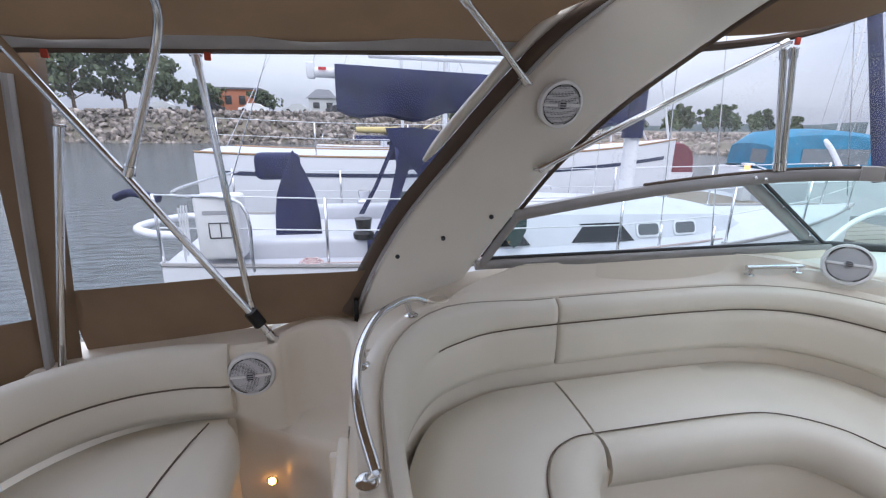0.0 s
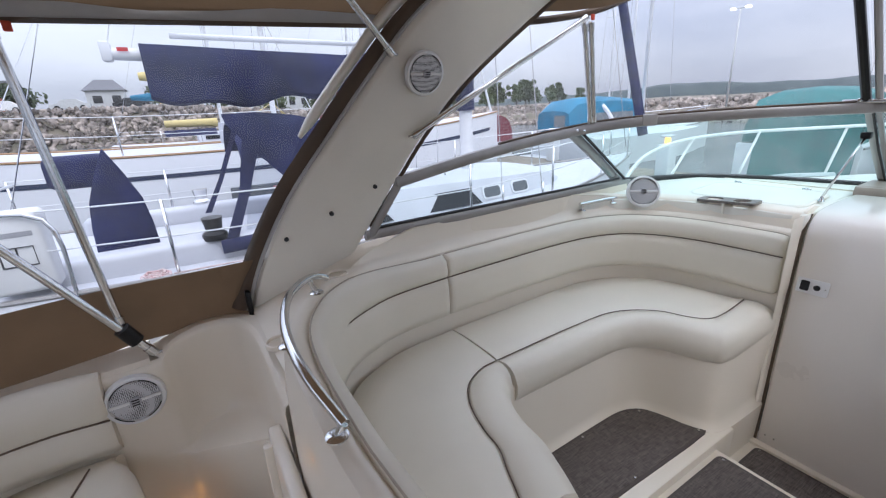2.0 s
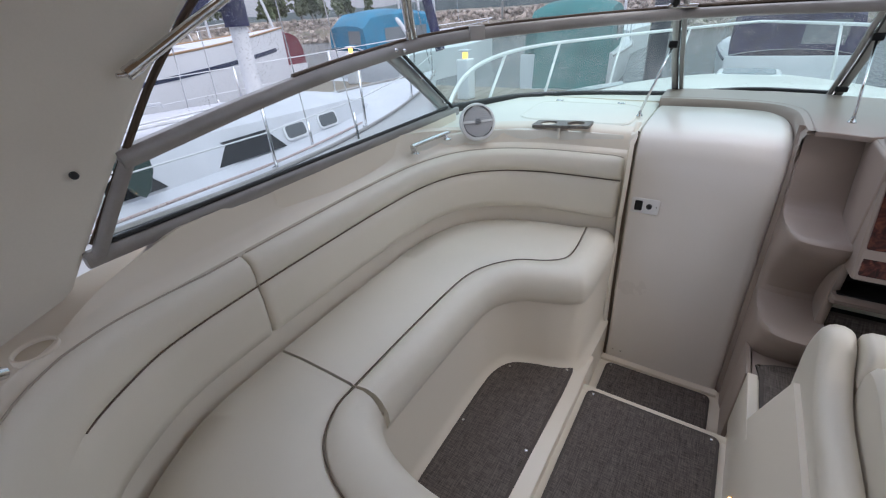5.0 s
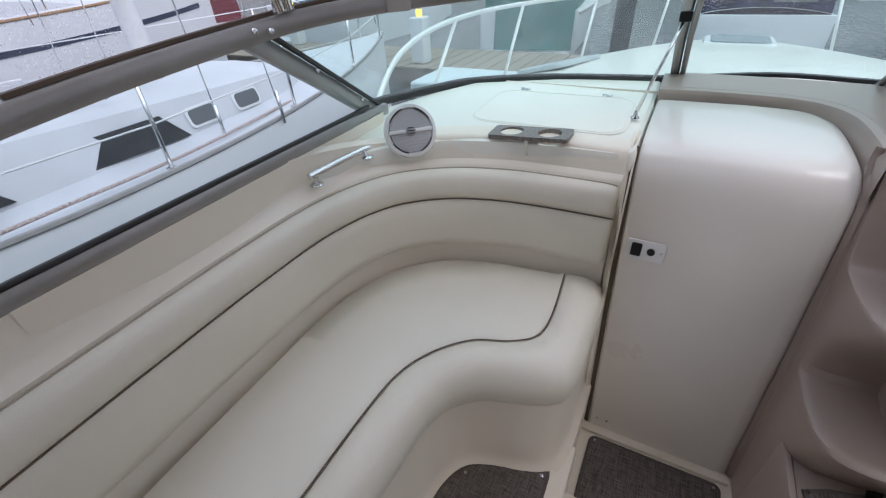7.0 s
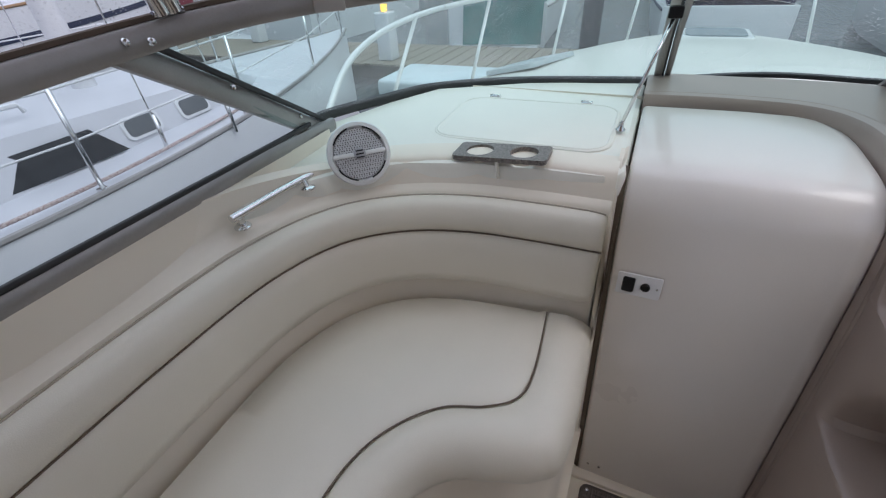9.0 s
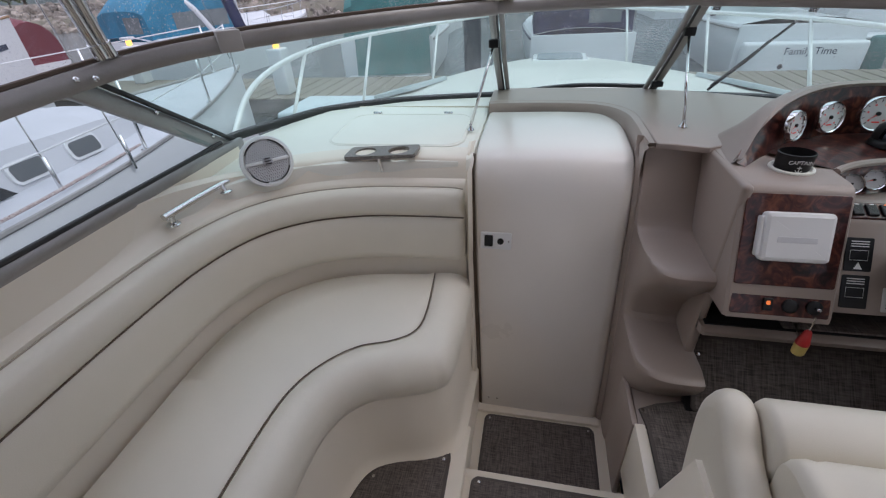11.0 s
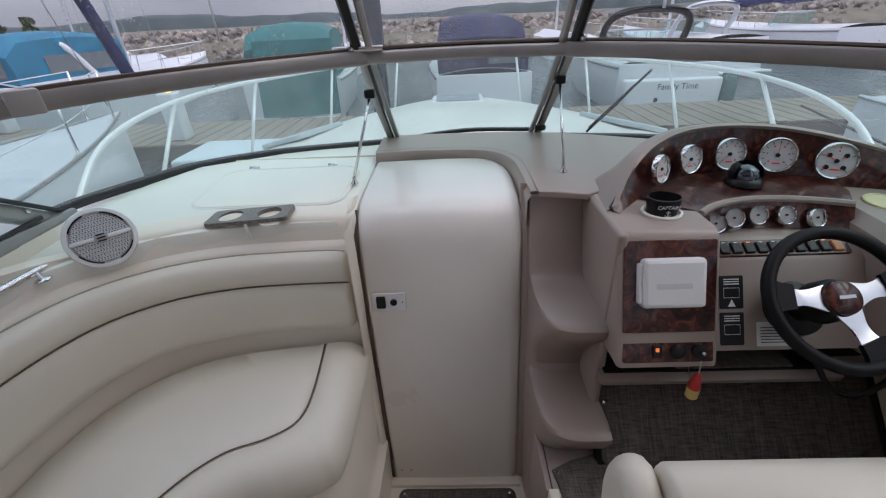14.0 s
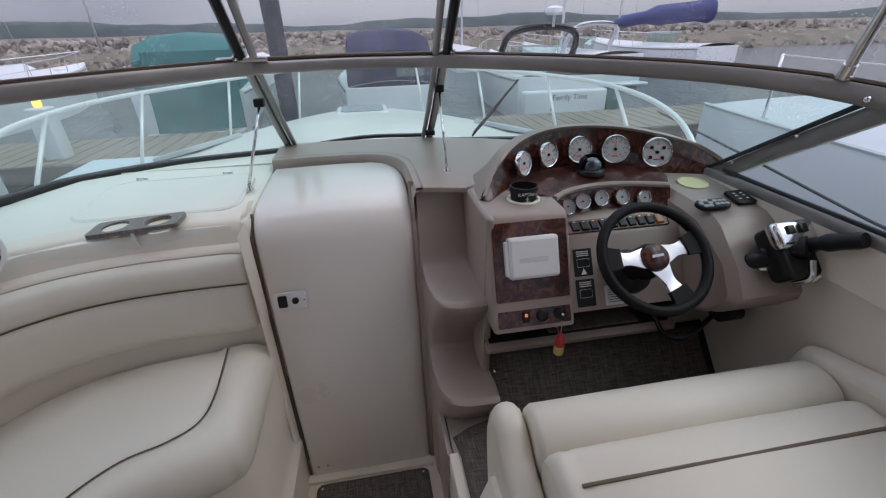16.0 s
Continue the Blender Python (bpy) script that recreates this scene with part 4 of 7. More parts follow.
    if not small:
        part("print_bar", xf(box(-r * 0.2, r * 0.2, -r * 0.52, -r * 0.44, 0.0055, 0.0062, 0), m), REDGLOW, g)
    return g


for (gx, gy, gz), gr, tk, nd in (((2.309, -0.275, 1.166), 0.047, 7, 200), ((2.385, -0.404, 1.171), 0.049, 9, 225), ((2.416, -0.55, 1.174), 0.054, 11, 220), ((2.385, -0.69, 1.174), 0.057, 11, 90), ((2.322, -0.833, 1.168), 0.058, 5, 150)):
    i = min(range(len(PANEL)), key=lambda k: abs(PANEL[k][1] - gy))
    gauge((gx - 0.012, gy, gz), (-PN[i].x, -PN[i].y, 0.16), gr, False, tk, nd)
for gx, gy, gz, nd in ((2.147, -0.398, 1.043, 200), (2.177, -0.468, 1.045, 200), (2.190, -0.546, 1.046, 200), (2.186, -0.628, 1.045, 225), (2.168, -0.708, 1.042, 140)):
    gauge((gx - 0.006, gy, gz), (-0.9, 0.35 * (-0.55 - gy) * -4, 0.42), 0.030, True, 5, nd)

# switch bank
m_sw = on_slope(2.045, 0.962, 2.12, 1.0, -0.568)
sw = part("switch_panel", xf(slab(rounded(-0.205, 0.195, -0.026, 0.03, 0.012), 0.002, 0.009, 0.003), m_sw), BURL, con, "burl switch panel with a row of rockers")
for k in range(10):
    x = -0.165 + 0.036 * k
    part("rocker_switch", xf(slab(rounded(x - 0.014, x + 0.014, -0.018, 0.020, 0.003), 0.008, 0.016, 0.004), m_sw), BLACKP if k != 9 else mat("amber_rocker", (0.5, 0.2, 0.08), 0.4), sw)
    part("pilot_lamp", xf(box(x - 0.005, x + 0.005, 0.015, 0.0180, 0.0155, 0.0172, 0), m_sw), ORANGE if k in (2, 7, 8) else INKW, sw)

# dash cup, koozie, compass, yellowed cup rim
cup = thing("drink_can_sleeve", "black foam can sleeve reading CAPTAIN in a cup recess", "can sleeve")
part("sleeve", xf(grid([[(0.042 * q * math.cos(t), 0.036 * q * math.sin(t), z) for t in np.linspace(0, 2 * math.pi, 28, endpoint=False)] for q, z in ((0.98, -0.05), (1.05, 0.0), (1.16, 0.05), (1.08, 0.051), (1.0, 0.0))], ring=True), frame_m((2.132, -0.225, 1.09), (0.0, 0.0, 1), (1, 0, 0))), BLACKP, cup)
words("CAPTAIN", 0.0150, frame_m((2.0880, -0.222, 1.122), (-1, 0.05, 0.0)), INKW, cup)
part("emblem", xf(join(box(-0.0012, 0.0012, -0.01, 0.008, 0, 0.001, 0), box(-0.006, 0.006, 0.002, 0.004, 0, 0.001, 0), tube([(-0.008, -0.004, 0), (-0.005, -0.009, 0), (0.005, -0.009, 0), (0.008, -0.004, 0)], 0.0011, 5)), frame_m((2.0915, -0.224, 1.103), (-1, 0.05, 0))), INKW, cup, "small white emblem")
rim = thing("cup_holder_ring", "cream plastic cup holder ring set in the console", "drink holder")
part("ring", xf(lathe([(0.058, 0), (0.057, 0.004), (0.05, 0.006), (0.046, 0.002), (0.045, -0.002)], 32), pose(2.132, -0.225, 1.0905)), DASHW, rim)
rim = thing("cup_holder_ring", "yellowed plastic cup holder ring beside the gauges", "drink holder")
part("ring", xf(lathe([(0.056, 0), (0.055, 0.005), (0.048, 0.007), (0.044, 0.003), (0.001, 0.002)], 32), frame_m((2.19, -0.925, 1.071), (-0.08, 0, 1), (1, 0, 0))), YELLOWED, rim)
comp = thing("compass", "black domed compass on the burl shelf", "compass")
mc = pose(2.315, -0.565, 1.102)
part("base", xf(lathe([(0.056, 0), (0.054, 0.012), (0.046, 0.02), (0.04, 0.022)], 30), mc), BLACKP, comp)
part("dome", xf(lathe([(0.042, 0.02), (0.041, 0.032), (0.033, 0.05), (0.018, 0.060), (0.001, 0.063)], 30), mc), mat("compass_dome", (0.02, 0.03, 0.045), 0.06, coat=1.0), comp, "dark glossy dome")
part("visor", xf(grid([[(r * math.cos(t), r * math.sin(t), z) for t in np.linspace(-1.9, 1.9, 16)] for r, z in ((0.05, 0.02), (0.051, 0.036), (0.044, 0.056), (0.03, 0.068))]), mc), BLACKP, comp)

# steering wheel
wheel = thing("steering_wheel", "black leather steering wheel with silver spokes and burl hub", "steering wheel")
mw = frame_m((1.83, -0.548, 0.985), (-0.70, 0.02, 0.72))
R = 0.168
part("rim", xf(tube([(R * math.cos(2 * math.pi * i / 48), R * math.sin(2 * math.pi * i / 48), 0.0) for i in range(48)], 0.0165, 12, closed=True), mw), LEATHER, wheel, "black stitched leather rim")
for a in (178, 14, 292):
    q = mw @ Matrix.Rotation(radians(a), 4, "Z")
    sp = crp([(0.03, 0.034, -0.004), (0.075, 0.02, -0.006), (0.10, 0.021, -0.005), (0.118, 0.027, -0.002)], 4)
    part("spoke", xf(grid([[(p[0], p[1], p[2] - 0.006), (p[0], p[1], p[2]), (p[0], 0, p[2] + 0.003), (p[0], -p[1], p[2]), (p[0], -p[1], p[2] - 0.006)] for p in sp], cap=True, ring=True), q), mat("brushed_silver", (0.75, 0.75, 0.76), 0.28, metal=0.9), wheel, "brushed silver spoke")
    part("spoke_end", xf(grid([[(x, -w, -0.008), (x, -w, 0.006), (x, w, 0.006), (x, w, -0.008)] for x, w in ((0.11, 0.030), (0.14, 0.035), (0.164, 0.044))], cap=True, ring=True), q), LEATHER if a != 270 else BURL, wheel)
part("hub_boss", xf(lathe([(0.055, -0.07), (0.052, -0.02), (0.046, -0.004), (0.042, 0.0), (0.001, 0.0)], 30), mw), BLACKP, wheel)
part("hub_cap", xf(lathe([(0.043, -0.002), (0.042, 0.008), (0.034, 0.014), (0.001, 0.017)], 30), mw), BURL, wheel, "round burl hub cap")
part("emblem", xf(grid([[(-0.02, -0.006, 0.0175), (0.02, -0.002, 0.0175)], [(-0.018, 0.003, 0.0178), (0.019, 0.006, 0.0175)]]), mw), INKW, wheel, "pale script emblem")
part("column", xf(tube([(0, 0, -0.02), (0, 0, -0.17)], 0.04, 18), mw), BLACKP, wheel)
part("horn_ring", xf(lathe([(0.03, -0.13), (0.075, -0.15), (0.078, -0.17)], 24), mw), BLACKP, wheel)

# throttle
thr = thing("throttle_control", "silver and black dual lever throttle control on the console", "throttle")
mt = frame_m((1.80, -0.965, 0.955), (-0.7, -0.05, 0.7))
part("housing", xf(box(-0.075, 0.075, -0.085, 0.085, 0.0, 0.075, 0.02, 4), mt), BLACKP, thr, "black housing")
CHROME = mat("bright_chrome", (0.78, 0.79, 0.81), 0.14, metal=1.0)
part("top_cover", xf(box(-0.088, 0.078, 0.005, 0.09, 0.055, 0.10, 0.018, 3), mt), CHROME, thr, "chrome top cover")
part("chrome_trim", xf(tube([(0.05, -0.092, 0.03), (0.058, -0.07, 0.08), (0.06, -0.02, 0.10), (0.06, 0.03, 0.10)], 0.012, 10, 5), mt), CHROME, thr, "chrome edge")
part("chrome_trim", xf(tube([(-0.01, -0.09, 0.02), (-0.005, -0.088, 0.07), (0.0, -0.04, 0.092)], 0.010, 10, 5), mt), CHROME, thr, "chrome edge")
for kx in (-0.04, 0.005):
    part("trim_button", xf(box(kx - 0.013, kx + 0.013, 0.045, 0.072, 0.097, 0.108, 0.003), mt), BLACKP, thr)
part("lever", tube([(1.80, -0.90, 0.975), (1.765, -0.93, 1.0), (1.745, -0.97, 1.018), (1.72, -0.975, 1.033)], 0.021, 14, 5), BLACKP, thr, "black lever arm")
part("lever_hub", xf(lathe([(0.034, -0.03), (0.036, 0.0), (0.034, 0.03), (0.02, 0.034), (0.001, 0.035)], 22), frame_m((1.755, -0.955, 1.01), (-0.6, -0.4, 0.3))), BLACKP, thr)
part("lever_grip", tube([(1.745, -0.972, 1.022), (1.68, -0.98, 1.062), (1.615, -0.99, 1.10)], [0.020] * 4 + [0.026] * 2 + [0.024] * 4 + [0.021], 14, 5), BLACKP, thr, "black ribbed lever grip")
part("second_lever", tube([(1.83, -0.875, 0.925), (1.80, -0.885, 0.95), (1.775, -0.91, 0.965)], [0.026, 0.028, 0.028, 0.027, 0.026, 0.025, 0.024, 0.022, 0.02], 14, 4), BLACKP, thr, "short black lever")
part("second_lever_trim", tube([(1.815, -0.895, 0.905), (1.79, -0.905, 0.925), (1.775, -0.925, 0.935)], 0.012, 10, 4), CHROME, thr)
part("pinstripe", xf(box(0.0755, 0.077, -0.05, 0.03, 0.03, 0.034, 0), mt), RED, thr, "red pinstripe")
kp = thing("stereo_remote", "oval black keypad with grey buttons on the console", "remote control")
mk = frame_m((1.985, -0.845, 1.066), (-0.22, 0, 1), (1, 0, 0))
part("body", xf(slab(rounded(-0.062, 0.062, -0.026, 0.026, 0.024), 0, 0.014, 0.006), mk), BLACKP, kp)
for k in range(6):
    part("button", xf(slab(rounded(-0.008, 0.008, -0.006, 0.006, 0.003), 0.012, 0.0165, 0.002), mk @ Matrix.Translation((-0.03 + 0.017 * math.cos(k * 1.047), 0.017 * math.sin(k * 1.047), 0))), SPKGREY, kp)
for k in range(3):
    for j in (-1, 1):
        part("button", xf(slab(rounded(-0.0075, 0.0075, -0.006, 0.006, 0.003), 0.012, 0.0165, 0.002), mk @ Matrix.Translation((0.008 + 0.018 * k, 0.009 * j, 0))), SPKGREY, kp)
tab = thing("trim_tab_switch", "square black trim switch with white marks on the console", "switch")
mk = frame_m((2.02, -0.98, 1.067), (-0.2, 0.02, 1), (1, 0, 0))
part("body", xf(slab(rounded(-0.036, 0.036, -0.04, 0.04, 0.008), 0, 0.012, 0.004), mk), BLACKP, tab)
for jx in (-0.014, 0.014):
    for jy in (-0.015, 0.004, 0.018):
        part("mark", xf(box(jx - 0.005, jx + 0.005, jy - 0.003, jy + 0.003, 0.0115, 0.0128, 0), mk), INKW, tab)
mic = thing("radio_handset", "black radio handset with coiled cord under the console", "radio handset")
part("handset", box(1.86, 1.92, -1.0, -0.89, 0.655, 0.695, 0.012), BLACKP, mic)
part("cord", tube([(1.90, -0.90, 0.66), (1.88, -0.84, 0.63), (1.87, -0.77, 0.60), (1.90, -0.72, 0.605), (1.95, -0.70, 0.65)], 0.009, 8, 8), BLACKP, mic)

# windscreen stays
for (bx, by, bz), (tx, ty, tz) in (((2.59, 0.785, 1.05), (2.69, 0.70, 1.37)), ((2.495, -0.02, 1.10), (2.75, -0.04, 1.385))):
    st = thing("windscreen_stay", "thin steel stay rod holding the windscreen frame", "stay rod")
    part("rod", tube([(bx, by, bz + 0.02), (tx, ty, tz)], 0.006, 8), STEEL, st)
    part("foot", xf(lathe([(0.016, 0), (0.015, 0.004), (0.008, 0.012), (0.007, 0.024), (0.001, 0.025)], 14), pose(bx, by, bz)), STEEL, st)
    part("clamp", box(tx - 0.018, tx + 0.018, ty - 0.02, ty + 0.02, tz - 0.012, tz + 0.02, 0.005), BLACKP, st)


# ---- helm seat ----
hs = thing("helm_bench", "wide cream vinyl helm seat with rolled backrest, seen from behind", "seat")
part("base", grid([[(x, y, z) for y, z in ((0.114, 0.002), (0.112, 0.27), (0.095, 0.33), (0.04, 0.50), (-0.2, 0.52), (-1.03, 0.52), (-1.03, 0.0))] for x in (0.94, 1.52, 1.545)], cap=True, ring=True), CREAM, hs, sharp=25)
arm = crp([(1.66, 0.50), (1.672, 0.60), (1.64, 0.68), (1.595, 0.71), (1.54, 0.70), (1.48, 0.655), (1.40, 0.62), (1.30, 0.60), (1.12, 0.59), (0.95, 0.57)], 5)


arm_out = crp([(1.645, 0.50), (1.655, 0.64), (1.64, 0.715), (1.605, 0.74), (1.52, 0.76), (1.42, 0.783), (1.30, 0.795), (1.12, 0.80), (0.95, 0.80)], 5)


def arm_pad(y0, y1, name, arm):
    rows = []
    for y, s in ((y0, 0.04), (y0 - 0.003, 0.026), (y0 - 0.010, 0.013), (y0 - 0.022, 0.004), (y0 - 0.036, 0.0), (y1 + 0.03, 0.0), (y1 + 0.016, 0.004), (y1 + 0.006, 0.014), (y1, 0.03)):
        rows.append([(x - s * 0.8 if x > 1.6 else x, y, z - s) for x, z in arm] + [(0.95, y, 0.33), (1.6, y, 0.33)])
    return part(name, grid(rows, cap=True, ring=True), VINYL, hs, "rounded cream vinyl side pad", sharp=60)


arm_pad(0.024, -0.058, "side_pad", arm)
arm_pad(-0.958, -1.033, "side_pad", arm_out)
roll = []
for y, s in ((-0.060, 0.7), (-0.064, 0.9), (-0.078, 1.0), (-0.5, 1.02), (-0.93, 1.0), (-0.945, 0.9), (-0.95, 0.7)):
    roll.append([(1.525 + 0.085 * s * math.cos(t) + 0.012 * math.sin(t), y, 0.645 + 0.09 * s * math.copysign(abs(math.sin(t)) ** 0.8, math.sin(t))) for t in np.linspace(0, 2 * math.pi, 26, endpoint=False)])
part("backrest_roll", grid(roll, cap=True, ring=True), VINYL, hs, "rolled cream vinyl backrest bolster", sharp=60)
pad = crp([(1.44, 0.64), (1.445, 0.70), (1.42, 0.728), (1.36, 0.733), (1.30, 0.724), (1.15, 0.69), (1.0, 0.65), (0.93, 0.61), (0.92, 0.5)], 5)
rows = []
for y, s in ((-0.062, 0.03), (-0.072, 0.008), (-0.095, 0.0), (-0.115, 0.006), (-0.13, 0.0), (-0.5, -0.004), (-0.9, 0.0), (-0.935, 0.008), (-0.948, 0.03)):
    rows.append([(x, y, z - s) for x, z in pad] + [(0.95, y, 0.45), (1.42, y, 0.45)])
part("back_panel", grid(rows, cap=True, ring=True), VINYL, hs, "flat cream vinyl back panel with a zip", sharp=60)
part("zip", tube([(1.336, y, 0.7325) for y in np.linspace(-0.105, -0.93, 12)], 0.0045, 6), PIPING, hs, "dark brown zip")
galley = thing("wet_bar", "cream wet bar cabinet with a dark granite worktop", "cabinet")
part("cabinet", box(0.35, 0.90, -1.1, -0.02, 0.0, 0.70, 0.02), CREAM, galley)
part("worktop", box(0.33, 0.93, -1.12, 0.005, 0.70, 0.735, 0.008), GRANITE, galley, "speckled dark granite worktop")
setting("wall_starboard", join(box(-2.2, 2.32, -1.085, -1.035, -0.1, 1.085, 0.012)), CREAM)
plate = thing("capacity_plate", "small metal notice plate on the side wall", "sign")
part("border", box(1.525, 1.660, -1.037, -1.0325, 0.970, 1.040, 0.002), mat("plate_border", (0.09, 0.06, 0.04), 0.5), plate, "dark border")
part("plate", box(1.531, 1.654, -1.034, -1.031, 0.976, 1.034, 0.001), mat("tan_plate", (0.5, 0.42, 0.33), 0.5), plate)
for k in range(5):
    part("print_bar", box(1.54, 1.646 - 0.008 * (k % 2), -1.0315, -1.0305, 0.983 + 0.0095 * k, 0.986 + 0.0095 * k, 0), INK, plate)


# ---- windscreen ----
def lerp(a, b, t):
    return tuple(np.array(a) + (np.array(b) - np.array(a)) * t)


TOPP = crp([(0.585, 1.632, 1.308), (0.95, 1.635, 1.365), (1.30, 1.635, 1.41), (1.655, 1.615, 1.445), (1.86, 1.545, 1.467), (2.10, 1.39, 1.483), (2.36, 1.09, 1.497), (2.56, 0.82, 1.503), (2.63, 0.685, 1.505)], 5)
BOTP = crp([(2.26, 1.80, 1.066), (2.42, 1.82, 1.064), (2.68, 1.70, 1.062), (2.88, 1.57, 1.062), (3.06, 1.22, 1.062), (3.17, 0.69, 1.062)], 5)
TOPC = [(2.63, 0.685, 1.505), (2.655, YC, 1.508), (2.63, -0.025, 1.505)]
BOTC = [(3.17, 0.69, 1.07), (3.20, YC, 1.10), (3.17, -0.02, 1.10)]


def bar(pts, w, h, n=8):
    """A rounded frame bar along a path: w across (level), h high."""
    p = [Vector(q) for q in pts]
    rows = []
    for i, q in enumerate(p):
        d = (p[min(i + 1, len(p) - 1)] - p[max(i - 1, 0)]).normalized()
        a = d.cross(Vector((0, 0, 1))).normalized()
        b = a.cross(d)
        rows.append([q + a * (w / 2 * math.copysign(abs(math.cos(t)) ** 0.6, math.cos(t))) + b * (h / 2 * math.copysign(abs(math.sin(t)) ** 0.6, math.sin(t))) for t in np.linspace(0, 2 * math.pi, 12, endpoint=False)])
    return grid(rows, cap=True, ring=True)


def flip(pts):
    return [(p[0], mir(p[1]), p[2]) for p in pts]


ws = thing("windscreen", "wraparound windscreen with grey aluminium frame and green tinted panes", "windscreen")
for side, f in ((1, lambda q: q), (-1, flip)):
    part("top_bar", bar(f(TOPP), 0.045, 0.052), ALU, ws, "grey aluminium top rail")
    part("bottom_gasket", bar(f(BOTP), 0.035, 0.038), ALUD, ws, "black glazing gasket")
    part("corner_strut", bar(f([(1.63, 1.62, 1.452), (1.95, 1.675, 1.26), (2.27, 1.735, 1.062)]), 0.026, 0.058), ALU, ws)
    part("strut_gasket", bar(f([(1.715, 1.612, 1.44), (2.01, 1.668, 1.262), (2.33, 1.73, 1.07)]), 0.015, 0.014), ALUD, ws)
    part("side_sill", bar(f([(0.44, 1.672, 1.088), (1.2, 1.676, 1.092), (2.0, 1.692, 1.095), (2.31, 1.712, 1.075)]), 0.03, 0.045), ALU, ws)
    part("side_sill_gasket", bar(f([(0.47, 1.668, 1.116), (1.2, 1.671, 1.12), (2.0, 1.686, 1.121), (2.18, 1.695, 1.12)]), 0.012, 0.014), ALUD, ws)
    part("sill_skirt", grid([f([(x, 1.664 + 0.022 * max(x - 1.2, 0) ** 1.3, z) for x in np.linspace(1.0, 2.26, 10)]) for z in (0.94, 1.078)]), CREAM, ws, "cream liner below the side sill")
    part("aft_post", bar(f([(0.462, 1.67, 1.08), (0.53, 1.65, 1.19), (0.60, 1.628, 1.30)]), 0.03, 0.035), ALU, ws)
    part("side_pane", grid([f([(0.50, 1.665, 1.11), (1.0, 1.671, 1.115), (1.6, 1.678, 1.118), (2.15, 1.695, 1.118)]), f([(0.60, 1.632, 1.30), (1.0, 1.638, 1.36), (1.35, 1.638, 1.405), (1.68, 1.618, 1.43)])]), SIDEGLASS, ws, "clear side pane")
    tp = f(TOPP)[15:]
    bt = f(BOTP)
    part("front_pane", grid([[lerp(b, t, k) for b, t in zip(bt, tp)] for k in (0.0, 0.25, 0.5, 0.75, 1.0)]), GLASS, ws, "green tinted pane wet with drops")
    part("mullion", bar(f([(2.63, 0.70, 1.50), (2.90, 0.705, 1.285), (3.175, 0.70, 1.065)]), 0.035, 0.022), ALU, ws)
    part("mullion", bar(f([(2.635, 0.668, 1.50), (2.905, 0.672, 1.285), (3.18, 0.668, 1.068)]), 0.022, 0.02), ALU, ws)
    part("mullion_gasket", bar(f([(2.622, 0.685, 1.50), (2.89, 0.69, 1.283), (3.17, 0.685, 1.06)]), 0.008, 0.014), ALUD, ws)
    for q in ((1.66, 1.590, 1.452), (1.70, 1.578, 1.447), (1.90, 1.648, 1.31), (2.15, 1.695, 1.155)):
        part("screw", xf(lathe([(0.008, 0), (0.006, 0.004), (0.001, 0.005)], 10), frame_m(f([q])[0], (-0.2, -side, 0.1))), STEEL, ws)
for q in ((2.79, -0.035, 1.40), (3.03, -0.03, 1.14)):
    part("vent_latch", box(q[0] - 0.02, q[0] + 0.015, q[1] - 0.025, q[1] + 0.025, q[2] - 0.012, q[2] + 0.012, 0.005), BLACKP, ws, "black vent latch")
part("top_bar", bar(crp(TOPC, 5), 0.045, 0.045), ALU, ws)
part("bottom_gasket", bar(crp(BOTC, 5), 0.025, 0.02), ALUD, ws)
part("centre_pane", grid([[lerp(b, t, k) for b, t in zip(crp(BOTC, 4), crp(TOPC, 4))] for k in (0, 0.5, 1)]), GLASS, ws, "green tinted centre pane wet with drops")
clip = thing("canvas_clip", "grey plastic clip hooked over the windscreen rail", "clip")
part("clip", box(-0.035, 0.035, -0.02, 0.02, -0.03, 0.03, 0.006), mat("grey_clip", (0.45, 0.43, 0.41), 0.5), clip)
clip.matrix_basis = pose(2.035, 1.425, 1.485, 0, 0, -42)
wip = thing("wiper", "black windscreen wiper arm outside the helm pane", "wiper")
part("arm", tube([(3.08, -0.27, 1.10), (2.97, -0.35, 1.24), (2.90, -0.39, 1.33)], 0.006, 6), BLACKP, wip)
part("blade", tube([(3.07, -0.275, 1.12), (2.83, -0.425, 1.40)], 0.005, 6), ALUD, wip)

# ---- arch ----
AFT = crp([(-0.06, 1.700, 0.87), (0.02, 1.682, 1.07), (0.155, 1.645, 1.305), (0.34, 1.585, 1.545), (0.52, 1.545, 1.76), (0.70, 1.50, 1.955), (0.92, 1.40, 2.12), (1.10, 1.18, 2.22), (1.2, 0.8, 2.27), (1.22, YC, 2.28)], 5)
FWD = crp([(0.40, 1.688, 1.03), (0.46, 1.670, 1.12), (0.61, 1.615, 1.35), (0.73, 1.572, 1.52), (0.91, 1.515, 1.715), (1.16, 1.46, 1.915), (1.38, 1.36, 2.09), (1.52, 1.15, 2.20), (1.60, 0.8, 2.25), (1.62, YC, 2.26)], 5)
arch = thing("radar_arch", "cream moulded arch over the cockpit with canvas tracks", "arch")


def arch_shell(a, b, out):
    rows = []
    for p, q in zip(a, b):
        p, q = np.array(p), np.array(q)
        c = np.array((0.6, YC, 0.6))
        n = (p + q) / 2 - c
        n[0] = 0
        n = n / np.linalg.norm(n)
        d = (q - p)
